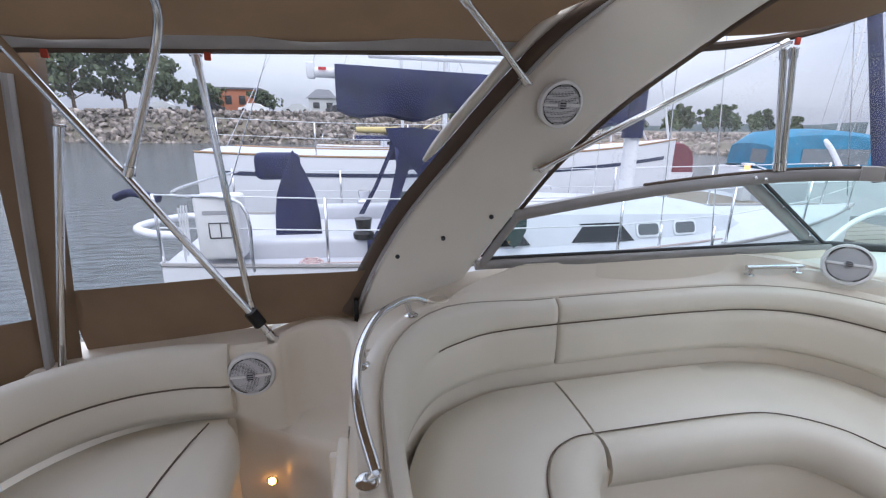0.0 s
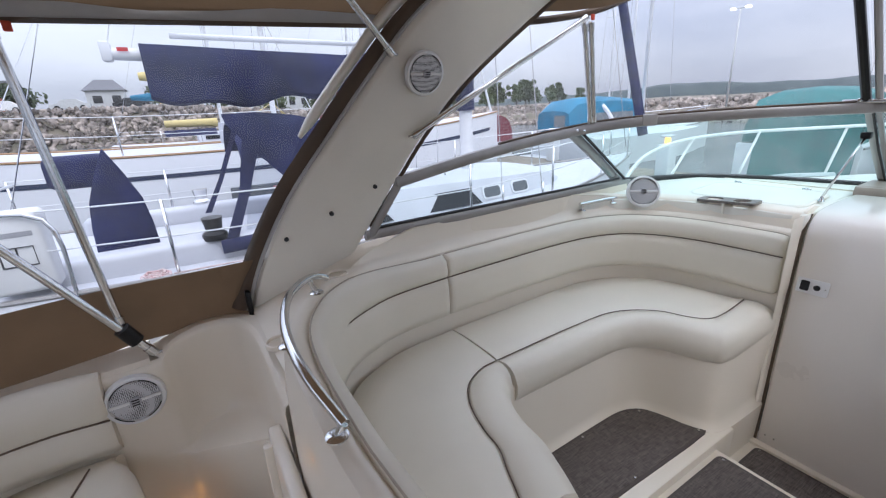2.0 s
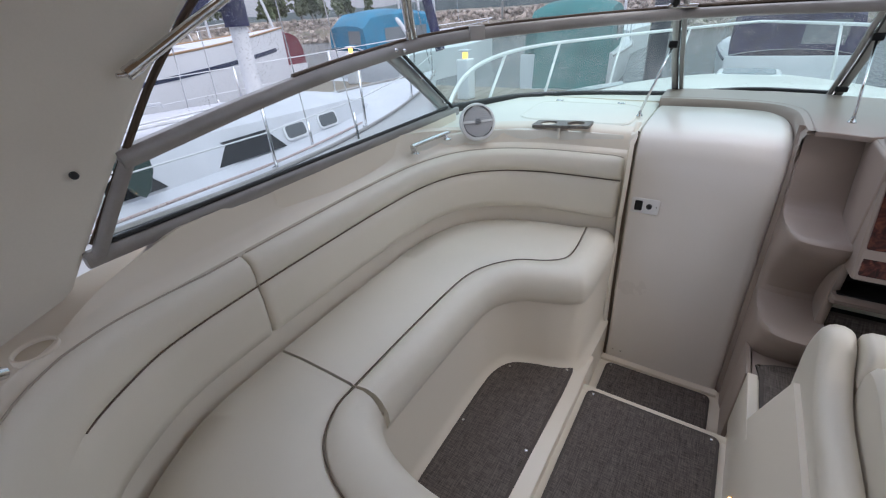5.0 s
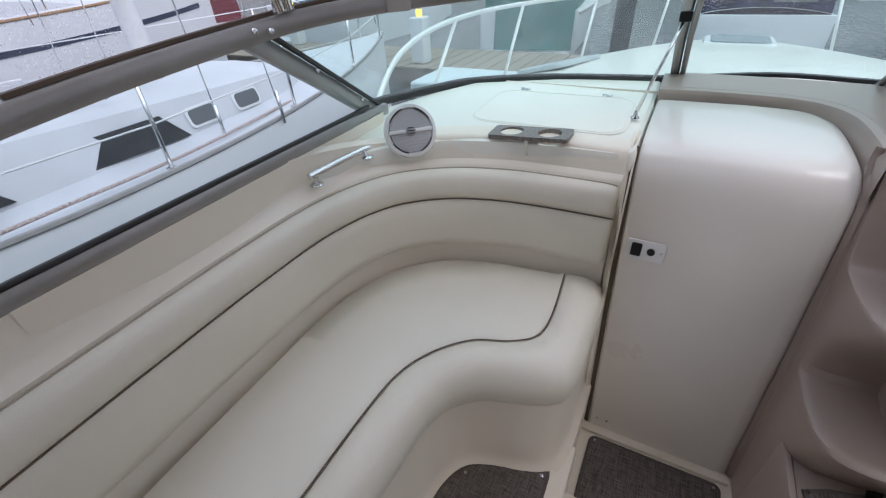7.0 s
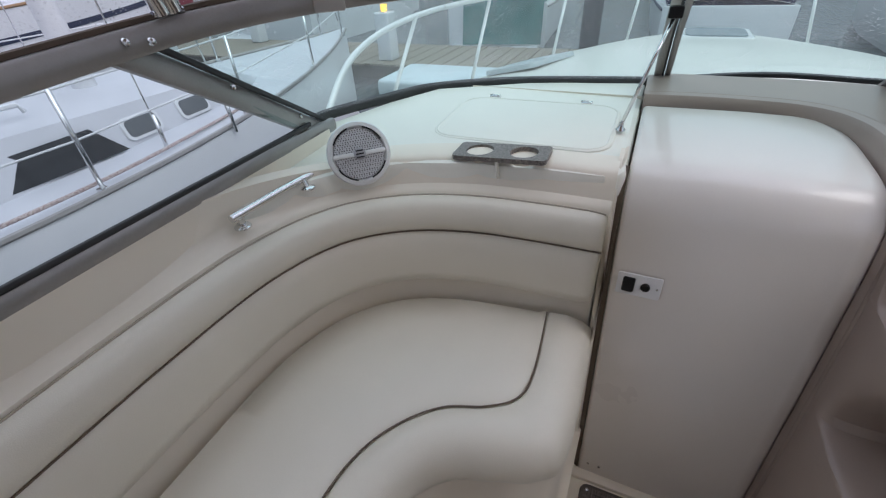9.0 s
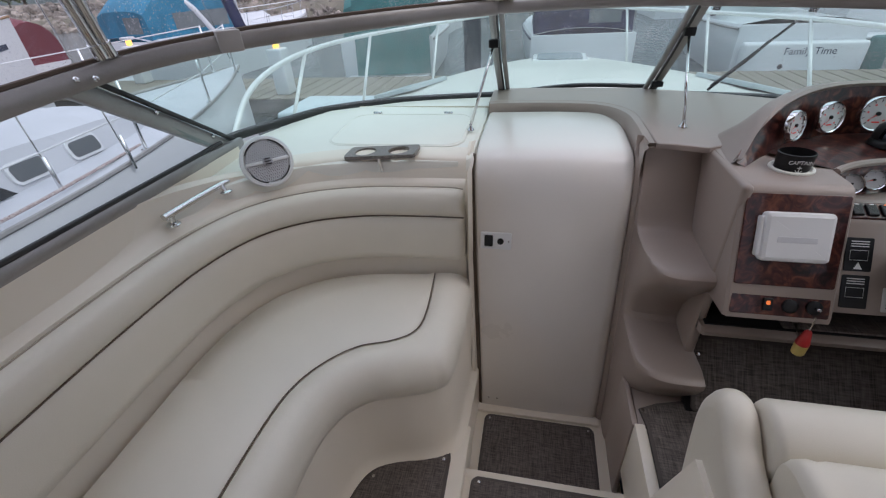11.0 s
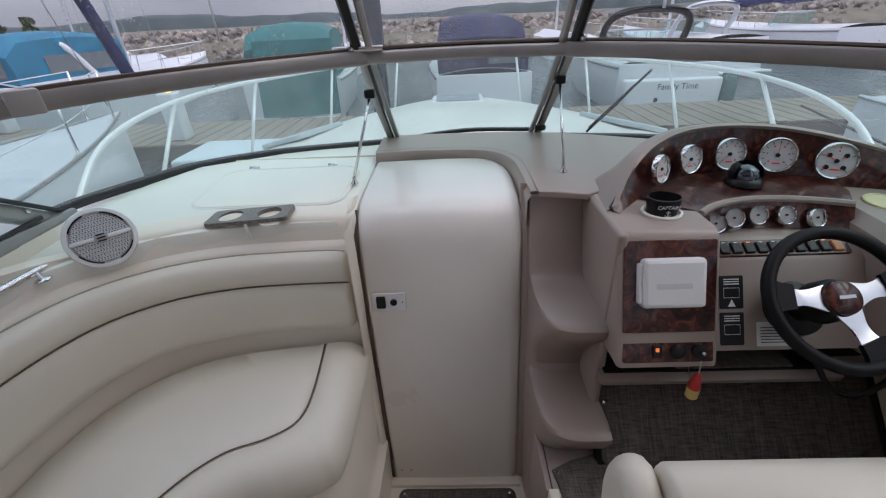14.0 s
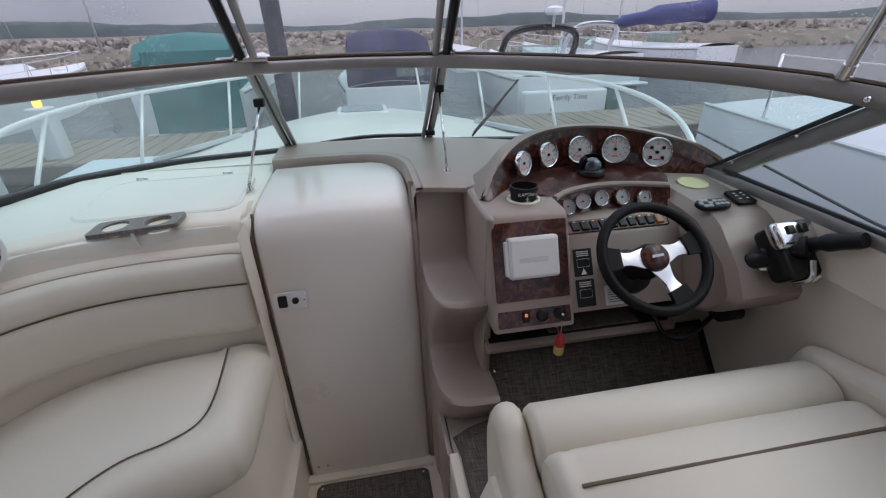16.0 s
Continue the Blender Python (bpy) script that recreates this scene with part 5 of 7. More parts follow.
        rows.append([p + n * 0.02, p - n * 0.004 + d * 0.02, p - n * 0.012 + d * 0.06, p - n * 0.006 + d * 0.4, p - n * 0.004 + d * 0.6, p - n * 0.012 + d * 0.92, p + n * 0.0 + d * 0.985, q + n * 0.03,
                     q + n * out * 0.8 - d * 0.05, p + n * out + d * 0.5, p + n * out * 0.8 + d * 0.04])
    return rows


part("arch_leg", grid(arch_shell(AFT, FWD, 0.13), cap=True, ring=True), ARCHM, arch)
part("arch_leg", grid(arch_shell(flip(AFT), flip(FWD), 0.13), cap=True, ring=True), ARCHM, arch)
for q in ((0.487, 1.619, 1.305), (0.292, 1.624, 1.221), (0.11, 1.660, 1.142)):
    part("screw_cap", xf(lathe([(0.009, -0.006), (0.009, 0.004), (0.006, 0.008), (0.001, 0.008)], 12), frame_m(q, (0, -1, -0.3))), INK, arch, "small dark screw cap")
part("track", tube([(p[0] - 0.012, p[1] + 0.005, p[2]) for p in AFT[:34]], 0.008, 8), GREYTAPE, arch, "grey canvas track")
part("track", tube([(p[0] + 0.012, p[1] + 0.005, p[2]) for p in FWD[5:34]], 0.009, 8), CANVASD, arch, "dark canvas track on the front edge")
tr = []
for p in AFT[:30]:
    tr.append([(p[0] - 0.02, p[1] + 0.005, p[2]), (p[0] - 0.03, p[1] + 0.004, p[2] + 0.004), (p[0] - 0.05, p[1] + 0.012, p[2] + 0.01), (p[0] - 0.068, p[1] + 0.03, p[2] + 0.016), (p[0] - 0.06, p[1] + 0.045, p[2] + 0.018)])
part("canvas_flap", grid(tr), CANVASD, arch, "dark brown canvas flap along the aft edge")
part("outer_moulding", tube([(p[0] - 0.085, p[1] + 0.06, p[2] + 0.025) for p in AFT[14:32]], [0.008, 0.018] + [0.022] * 16, 10), ARCHM, arch, "white outer edge of the arch")
part("black_strap", box(-0.075, -0.055, 1.66, 1.70, 0.86, 0.96, 0.006), BLACKP, arch)

# ---- canvas tops and curtains ----
can = thing("bimini_top", "brown canvas bimini top stretched over the aft cockpit", "canvas top")
rows = []
for t in np.linspace(0, 1, 16):
    row = []
    for k in np.linspace(-1, 1, 25):
        y = YC + (1.62 - YC) * k
        xe = float(np.interp(abs(y - YC), (0, 0.47, 0.85, 1.07, 1.17, 1.22, 1.3), (1.17, 1.14, 1.04, 0.86, 0.68, 0.62, 0.60)))
        x = -2.3 + (xe + 2.3) * t
        zs = 1.905 + 0.045 * (x + 0.92) / 1.5 + 0.006 * math.sin(x * 9)
        row.append((x, y, zs + 0.20 * (1 - abs(k) ** 4) + 0.004 * math.sin(11 * k + 7 * x) + 0.12 * (1 - abs(k) ** 2) * max(t - 0.7, 0) / 0.3))
    rows.append(row)
part("canvas", grid(rows), CANVAS, can)
edge = [(x, 1.625, 1.895 + 0.045 * (x + 0.92) / 1.5) for x in np.linspace(-2.3, 0.68, 14)]
part("edge_band", grid([[(x, y - 0.012, z + 0.018) for x, y, z in edge], [(x, y, z - 0.002) for x, y, z in edge], [(x, y + 0.004, z - 0.022) for x, y, z in edge]]), GREYTAPE, can, "grey zip band along the edge")
part("edge_band", grid([[(x, y + 0.002, z - 0.02) for x, y, z in edge], [(x, y + 0.006, z - 0.034) for x, y, z in edge]]), CANVASD, can, "dark binding under the zip")
fore = thing("front_canvas_top", "brown canvas top between the arch and the windscreen curtains", "canvas top")
rows = []
half = FWD[26:]
for p in half + [(q[0], mir(q[1]), q[2]) for q in half[-2::-1]]:
    k = (p[1] - YC) / 1.13
    c = 1 - min(abs(k), 1) ** 2.5
    e = (2.10, YC + 1.04 * k, 2.155 + 0.14 * c)
    s0 = (p[0] + 0.01, p[1], p[2] + 0.012)
    rows.append([tuple(np.array(s0) + (np.array(e) - np.array(s0)) * t + np.array((0, 0, -0.05 * math.sin(math.pi * t) * (1 - c)))) for t in (0, 0.2, 0.4, 0.6, 0.8, 1.0)])
part("canvas", grid(rows), CANVAS, fore)
part("edge_band", tube([(1.12, 1.525, 1.935), (1.35, 1.515, 1.955), (1.62, 1.49, 2.0), (1.85, 1.44, 2.075), (2.08, 1.36, 2.15)], 0.016, 8, 4), CANVASD, fore, "dark bound edge")

side = thing("side_curtain", "clear vinyl side curtain with brown canvas skirt", "curtain")
cols_x = np.linspace(-1.5, 0.66, 24)


def aft_limit(z):
    i = min(range(len(AFT)), key=lambda k: abs(AFT[k][2] - z))
    return AFT[i][0] - 0.03


rows = []
for z in np.linspace(1.02, 1.885, 10):
    x1 = aft_limit(z)
    t = (z - 1.05) / 0.835
    rows.append([(x, 1.70 - 0.07 * t + 0.008 * math.sin(5 * x + 3 * z), z + 0.02 * (x + 0.5) * t) for x in np.linspace(-1.0 - 0.10 * (1 - t), x1, 18)])
part("clear_pane", grid(rows), VINYLCLEAR, side, "clear slightly wavy vinyl").visible_shadow = False
rows = []
for z, y in ((1.078, 1.690), (1.065, 1.692), (1.0, 1.706), (0.94, 1.72), (0.89, 1.738), (0.832, 1.755)):
    rows.append([(x, y + 0.004 * math.sin(9 * x + 6 * z), z - (0.03 + 0.12 * (1.075 - z) / 0.22) * min(max(-x - 0.45, 0) / 0.65, 1) ** 1.3) for x in np.linspace(-1.12, aft_limit(z) + 0.03, 18)])
part("skirt", grid(rows), CANVAS, side, "brown canvas skirt")

aftc = thing("aft_curtain", "brown canvas aft curtain with a clear window", "curtain")
part("canvas_panel", grid([[(-1.0 - 0.10 * (1.9 - z), 1.685, z), (-1.12 - 0.08 * (1.9 - z), 1.675, z), (-1.20 - 0.03 * (1.9 - z), 1.66, z)] for z in np.linspace(0.60, 1.93, 7)]), CANVAS, aftc)
part("canvas_panel", grid([[(-1.20 - 0.03 * (1.9 - z), 1.66, z), (-1.30, 1.63, z), (-1.475, 1.52, z)] for z in (1.62, 1.78, 1.93)]), CANVAS, aftc)
part("zip", tube([(-1.205, 1.65, 0.75), (-1.16, 1.66, 1.3), (-1.112, 1.665, 1.80)], 0.016, 8), GREYTAPE, aftc, "grey zip")
part("clear_pane", grid([[(-1.23, 1.655, z), (-1.475, 1.52, z), (-1.60, 1.2, z), (-1.72, 0.7, z), (-1.75, 0.1, z), (-1.72, -0.6, z), (-1.6, -1.1, z)] for z in (0.95, 1.3, 1.86)]), VINYLCLEAR, aftc).visible_shadow = False
part("skirt", grid([[(-1.22, 1.655, z), (-1.475, 1.52, z), (-1.60, 1.2, z), (-1.72, 0.7, z), (-1.75, 0.1, z), (-1.72, -0.6, z), (-1.6, -1.2, z)] for z in (0.5, 0.96)]), CANVAS, aftc)
stc = thing("starboard_curtain", "clear vinyl starboard curtain with brown canvas skirt", "curtain")
part("clear_pane", grid([[(x, mir(1.70 - 0.07 * t), 1.06 + 0.82 * t) for x in np.linspace(-1.6, 0.45, 6)] for t in (0, 0.5, 1)]), VINYLCLEAR, stc).visible_shadow = False
part("skirt", grid([[(x, mir(1.71), z) for x in np.linspace(-1.6, 0.1, 6)] for z in (0.7, 1.07)]), CANVAS, stc)

fwd = thing("front_curtain", "rain-spotted clear vinyl front curtains with dark zips", "curtain")
for f in (lambda q: q, flip):
    bt = [(p[0], p[1], p[2] + 0.022) for p in f(TOPP)]
    tp = f(crp([(0.95, 1.50, 1.80), (1.12, 1.51, 1.93), (1.35, 1.50, 1.955), (1.62, 1.475, 2.0), (1.75, 1.43, 2.05), (1.90, 1.36, 2.10), (2.05, 1.05, 2.17), (2.14, 0.84, 2.22), (2.17, 0.74, 2.23)], 5))
    part("clear_pane", grid([[lerp(a, b, k) for a, b in zip(bt, tp)] for k in (0, 0.35, 0.7, 1)]), VINYLWET, fwd).visible_shadow = False
    part("bottom_binding", tube([(p[0], p[1], p[2] + 0.006) for p in bt[8:]], 0.008, 6), CANVASD, fwd)
    part("zip_post", tube([lerp(f([(2.63, 0.712, 1.52)])[0], f([(2.17, 0.765, 2.23)])[0], k) for k in (0, 0.35, 0.7, 1)], 0.019, 8), BLACKP, fwd, "black zip strip")
    part("zip_tape", tube([lerp(f([(2.635, 0.668, 1.52)])[0], f([(2.175, 0.70, 2.23)])[0], k) for k in (0, 0.35, 0.7, 1)], 0.014, 8), ALU, fwd)
    part("snap", xf(lathe([(0.012, 0), (0.012, 0.012), (0.006, 0.02), (0.001, 0.02)], 12), frame_m(f([(2.60, 0.73, 1.54)])[0], (-1, 0, 0.1))), STEEL, fwd)
part("clear_pane", grid([[lerp((p[0], p[1], p[2] + 0.022), (2.17, YC + (p[1] - YC) * 1.12, 2.235), k) for p in crp(TOPC, 4)] for k in (0, 0.5, 1)]), VINYLWET, fwd).visible_shadow = False
part("bottom_binding", tube([(p[0], p[1], p[2] + 0.03) for p in crp(TOPC, 4)], 0.008, 6), CANVASD, fwd)
part("lower_rail_mount", box(2.60, 2.64, 0.62, 0.80, 1.525, 1.545, 0.006), STEEL, fwd)


# ---- canvas frame tubes ----
def strut(pts, r, label, k=0):
    root = thing("canvas_strut", label, "strut", "canvas frame tubes")
    part("tube", tube(pts, r, 12, k), STEEL, root)
    for q, d in ((pts[0], Vector(pts[1]) - Vector(pts[0])), (pts[-1], Vector(pts[-2]) - Vector(pts[-1]))):
        e = Vector(q) + d.normalized() * 0.035
        part("end_fitting", tube([q, e], r * 1.25, 12), STEEL, root)
        part("pin", tube([Vector(q) + Vector((-r * 1.6, 0, 0)), Vector(q) + Vector((r * 1.6, 0, 0))], r * 0.45, 8), STEEL, root)
    return root


strut([(-0.40, 1.655, 0.82), (-0.785, 1.583, 1.478), (-1.10, 1.52, 2.0)], 0.0135, "polished steel canvas strut leaning aft")
strut([(-0.47, 1.66, 0.95), (-0.54, 1.64, 1.87)], 0.0125, "polished steel canvas strut up to the bimini")
strut([(-0.78, 1.58, 1.485), (-0.645, 1.535, 1.79), (-0.585, 1.495, 1.92), (-0.55, 1.40, 1.99), (-0.53, 1.2, 2.045), (-0.52, 0.8, 2.085), (-0.52, YC, 2.09)], 0.0135, "bent polished steel bimini bow", 6)
strut([(0.565, 1.515, 1.80), (0.43, 1.47, 1.93), (0.30, 1.40, 2.03)], 0.0125, "polished steel bimini brace at the arch")
strut([(0.64, 1.54, 1.50), (1.06, 1.50, 1.72), (1.55, 1.475, 1.965)], 0.0125, "polished steel brace from arch to front canvas")
strut([(1.738, 1.575, 1.488), (1.57, 1.50, 1.945)], 0.012, "polished steel upright at the windscreen corner")
strut([(1.76, 1.57, 1.49), (1.605, 1.492, 1.95)], 0.012, "polished steel upright at the windscreen corner")
strut([(1.77, mir(1.57), 1.49), (1.60, mir(1.49), 1.95)], 0.013, "polished steel upright at the windscreen corner")
strut([(-1.165, 1.64, 0.72), (-0.975, 1.62, 1.64)], 0.013, "polished steel aft canvas upright")
tie = thing("strut_tie", "black strap tying two canvas struts together", "strap")
part("strap", tube([(-0.44, 1.65, 0.885), (-0.47, 1.64, 0.945)], 0.026, 10), BLACKP, tie)
for q in ((-0.50, 1.625, 1.868), (-0.97, 1.625, 1.86), (1.60, 1.48, 1.975)):
    tag = thing("red_pull_tab", "small red canvas pull tab", "pull tab")
    part("tab", box(q[0] - 0.010, q[0] + 0.010, q[1] - 0.005, q[1] + 0.005, q[2] - 0.016, q[2] + 0.010, 0.003), mat("red_webbing", (0.5, 0.06, 0.03), 0.7), tag)

# ---- aft cockpit, port ----
setting("wall_port_aft", grid([[(x, 1.79 + 0.01 * math.sin(x), z) for x in np.linspace(-1.6, 0.3, 10)] for z in (-0.1, 0.4, 0.75)]), CREAM)
side_top = []
for x in np.linspace(-1.6, -0.42, 12):
    zt = 0.815 - 0.06 * max(-x - 0.4, 0)
    side_top.append([(x, 1.628, zt - 0.10), (x, 1.626, zt - 0.015), (x, 1.64, zt), (x, 1.80, zt + 0.02), (x, 1.88, zt - 0.03)])
setting("side_deck_aft", grid(side_top), CREAM)
# moulded storage alcove in the side
alc = []
alc_back = crp([(-0.62, 1.622), (-0.50, 1.622), (-0.40, 1.624), (-0.362, 1.646), (-0.30, 1.688), (-0.20, 1.69), (-0.125, 1.63), (-0.092, 1.52), (-0.082, 1.38), (-0.08, 1.04)], 6)
alc_front = crp([(-0.62, 1.622), (-0.50, 1.622), (-0.405, 1.612), (-0.36, 1.58), (-0.29, 1.525), (-0.22, 1.465), (-0.16, 1.415), (-0.112, 1.37), (-0.086, 1.32), (-0.08, 1.04)], 6)
alc_n = plan_normals(alc_back)
for i, (p, q) in enumerate(zip(alc_back, alc_front)):
    d = p - q
    top = float(np.interp(i / (len(alc_back) - 1), (0, 0.26, 0.36, 0.5, 0.62, 0.8, 1), (0.80, 0.805, 0.838, 0.862, 0.872, 0.876, 0.85)))
    o = np.array(alc_n[i])
    up = 0.10 * min(max((i / (len(alc_back) - 1) - 0.33) / 0.5, 0), 1)
    col = [(q[0], q[1] - 0.03, 0.0), (q[0], q[1] - 0.012, 0.22), (*q, 0.35 + up), (*(q + d * 0.02), 0.385 + up), (*(q + d * 0.08), 0.402 + up), (*(q + d * 0.2), 0.406 + up), (*(q + d * 0.5), 0.408 + up), (*(q + d * 0.76), 0.414 + up), (*(q + d * 0.90), 0.43 + up), (*(q + d * 0.98), 0.47 + up), (*p, 0.52 + up)]
    col += [(*p, top - 0.10), (*p, top - 0.03), (*(p + o * 0.004), top - 0.012), (*(p + o * 0.016), top - 0.002), (*(p + o * 0.05), top - 0.002), (*(p + o * 0.12), top - 0.03)]
    alc.append(col)
setting("storage_alcove", grid(alc), CREAM)
setting("gate_post", join(box(-0.125, -0.084, 0.80, 1.19, 0.0, 0.69, 0.012, 3), box(-0.150, -0.12, 1.13, 1.16, 0.0, 0.66, 0.008)), CREAM)
aseat = thing("aft_bench", "curved cream vinyl aft seat with backrest", "seat")
ab = crp([(-0.565, 1.60), (-0.75, 1.615), (-0.95, 1.58), (-1.12, 1.48), (-1.25, 1.30), (-1.32, 1.05), (-1.34, 0.7)], 6)
an = plan_normals(ab)
rows = []
for i, p in enumerate(ab):
    n = an[i]
    e = 0.0 if i else 0.02
    rows.append([(p[0] - n.x * o, p[1] - n.y * o, z) for o, z in ((0.055 - e, 0.50), (-0.01 + e, 0.52), (-0.03 + e, 0.56), (-0.03 + e, 0.63), (-0.012 + e, 0.655), (-0.03 + e, 0.675), (-0.034 + e, 0.74), (-0.015 + e, 0.80), (0.02, 0.825), (0.06 - e, 0.81))])
part("backrest", grid(rows, cap=True, ring=True), VINYL, aseat, sharp=60)
part("piping", tube([(p[0] - an[i].x * -0.016, p[1] - an[i].y * -0.016, 0.655) for i, p in enumerate(ab)], 0.0035, 6), PIPING, aseat)
ai = crp([(-0.59, 1.565), (-0.545, 1.53), (-0.52, 1.46), (-0.505, 1.39), (-0.495, 1.25), (-0.49, 1.0), (-0.49, 0.7)], 6)
rows, rows2 = [], []
for p, q in zip(ab, ai):
    d = q - p
    rows.append([(*(p + d * k), z) for k, z in ((0.0, 0.36), (0.0, 0.485), (0.05, 0.50), (0.5, 0.512), (0.78, 0.510), (0.90, 0.503), (0.96, 0.49), (0.995, 0.46), (1.0, 0.42), (0.97, 0.385), (0.93, 0.37))])
part("seat_pad", grid(rows, cap=True, ring=True), VINYL, aseat, sharp=60)
part("base", grid([[(*(p + (q - p) * 0.93), z) for p, q in zip(ab, ai)] for z in (0.0, 0.38)]), CREAM, aseat)
part("seam", tube([(-0.655, 1.565, 0.5115), (-0.69, 1.43, 0.5135), (-0.722, 1.24, 0.5135), (-0.735, 1.0, 0.5135), (-0.74, 0.7, 0.5135)], 0.0035, 6, 6), PIPING, aseat)
for q, n, k in (((-0.455, 1.602, 0.165), (-0.1, -1, 0.2), 1.0), ((1.295, 0.116, 0.16), (0, 1, 0.1), 0.6)):
    lampl = thing("courtesy_light", "small lit amber courtesy light low on the liner", "lamp")
    part("lens", xf(lathe([(0.016 * k, 0), (0.0155 * k, 0.008 * k), (0.011 * k, 0.014 * k), (0.001, 0.017 * k)], 16), frame_m(q, n)), AMBER, lampl, "glowing amber lens")
    part("rim", xf(lathe([(0.023 * k, 0), (0.022 * k, 0.003), (0.018 * k, 0.004), (0.016 * k, 0.002)], 18), frame_m(q, n)), STEEL, lampl)

# ---- own hull and foredeck ----
hull_y = crp([(-2.4, 1.55), (0, 1.85), (2, 1.95), (3.2, 1.85), (4.4, 1.50), (5.4, 1.0), (6.2, 0.45), (6.6, 0.02)], 5)
rows = []
for x, h in hull_y:
    zd = 0.78 if x < 2 else 0.78 - 0.02 * (x - 2)
    rows.append([(x, YC + s * h * w, z) for s, w, z in ((-1, 0.6, -0.9), (-1, 0.96, 0.3), (-1, 1.0, zd - 0.08))])
hullm = mat("white_hull_gelcoat", (0.74, 0.75, 0.75), 0.25, coat=0.3, vary=0.03, scale=1.5)
setting("own_hull_starboard", grid(rows), hullm)
setting("own_hull_port", grid([[(x, mir(y), z) for x, y, z in r] for r in rows]), hullm)
HX, HH = [q[0] for q in hull_y], [q[1] for q in hull_y]
BD, BX = (0.0, 0.36, 0.65, 0.9, 1.24, 1.37, 1.48, 1.9), (3.20, 3.16, 3.11, 3.05, 2.87, 2.66, 2.30, 0.0)


def deck_z(x, d):
    """Height of the cambered foredeck d metres off its middle line."""
    h = float(np.interp(x, HX, HH))
    zd = 0.78 - 0.02 * (x - 2)
    c = 1.05 - 0.035 * max(x - 3, 0) - 0.015 * max(x - 3, 0) ** 2
    return zd + (c - zd) * (1 - min(d / max(h, 0.01), 1) ** 3.0)



rows = []
for d in (0.0, 0.2, 0.36, 0.51, 0.65, 0.77, 0.95, 1.11, 1.25, 1.37, 1.42, 1.5, 1.6, 1.75, 1.85):
    x0 = float(np.interp(d, BD, BX))
    x1 = float(np.interp(-d, [-h for h in HH[10:]], HX[10:]))
    row = []
    for k in np.linspace(0, 1, 18):
        x = x0 + (x1 - x0) * k
        row.append((x, YC + d, deck_z(x, d)))
    rows.append(row)
rows = [[(x, mir(y), z) for x, y, z in r] for r in rows[:0:-1]] + rows
setting("foredeck", grid(rows), mat("foredeck_gelcoat", (0.74, 0.735, 0.68), 0.35, coat=0.1, vary=0.04, scale=1.2, bump=0.05))
setting("side_deck_port", grid([[(x, 1.70, 0.98), (x, 1.745, 0.90), (x, 1.80, 0.83), (x, YC + float(np.interp(x, HX, HH)), 0.78)] for x in np.linspace(0.42, 1.99, 8)]), hullm)
setting("side_deck_starboard", grid([[(x, mir(1.70), 0.98), (x, mir(1.745), 0.90), (x, mir(1.80), 0.83), (x, YC - float(np.interp(x, HX, HH)), 0.78)] for x in np.linspace(-1.6, 1.99, 8)]), hullm)
rail = thing("bow_rail", "white bow rail with slanting stanchions round the foredeck", "railing")
RAILM = mat("satin_bow_rail", (0.78, 0.79, 0.79), 0.3, metal=0.25)
for s in (1, -1):
    rp = [(2.55, 1.98, 0.90), (2.66, 1.99, 1.02), (2.9, 2.0, 1.17), (3.3, 1.97, 1.25), (3.9, 1.86, 1.275), (4.7, 1.55, 1.27), (5.6, 1.0, 1.27), (6.2, 0.6, 1.27), (6.5, YC, 1.27)]
    rp = [(x, y if s > 0 else mir(y) , z) for x, y, z in rp]
    part("top_rail", tube(rp, 0.0145, 10, 6), RAILM, rail)
    for bx, by, tx, ty in ((3.05, 1.98, 3.45, 1.945), (3.85, 1.80, 4.15, 1.77), (4.7, 1.45, 4.95, 1.42), (5.5, 0.98, 5.7, 0.93)):
        part("stanchion", tube([(bx, by if s > 0 else mir(by), 0.78), (tx, ty if s > 0 else mir(ty), 1.27)], 0.0115, 8), RAILM, rail)
bh = thing("foredeck_hatch", "low grey-tinted hatch on the foredeck", "hatch")
part("frame", slab(rounded(5.15, 5.6, YC - 0.26, YC + 0.26, 0.08), 0.83, 0.905, 0.02), hullm, bh)
part("lens", slab(rounded(5.2, 5.55, YC - 0.21, YC + 0.21, 0.06), 0.90, 0.915, 0.006), mat("grey_acrylic", (0.25, 0.29, 0.31), 0.15), bh)
for hx, hy in ((3.95, 1.42), (3.95, mir(1.42))):
    bh = thing("deck_hatch", "flush grey deck hatch on the foredeck", "hatch")
    part("frame", xf(slab(rounded(-0.3, 0.3, -0.17, 0.17, 0.06), 0, 0.03, 0.012), pose(hx, hy, deck_z(hx, 1.09) - 0.004, -14 if hy > YC else 14, 4, -14 if hy > YC else 14)), mat("hatch_grey", (0.45, 0.5, 0.52), 0.3), bh)

# moulding that carries the coaming out to the foot of the arch
foot = []
for i in range(int(3.2 * BK), int(8.6 * BK)):
    c0 = coaming_ring(i)
    u = i / BK
    w = min(max((u - 4.6) / 2.4, 0), 1)
    shelf = np.array((BACKP[i][0] + BACKN[i].x * 0.115, BACKP[i][1] + BACKN[i].y * 0.115, 0.903 + 0.03 * min(max((u - 3.4) / 2, 0), 1)))
    p = shelf * (1 - w) + np.array(c0[5]) * w
    xq = max(p[0] - 0.03, -0.06)
    q = np.array((xq, 1.712, float(np.interp(xq, (-0.06, 0.40, 0.6), (0.875, 1.04, 1.06)))))
    foot.append([tuple(p - np.array((0, 0, 0.004)))] + [tuple(p + (q - p) * k + np.array((0, 0, -0.012 * math.sin(math.pi * k)))) for k in (0.2, 0.4, 0.6, 0.8, 0.95, 1.0)])
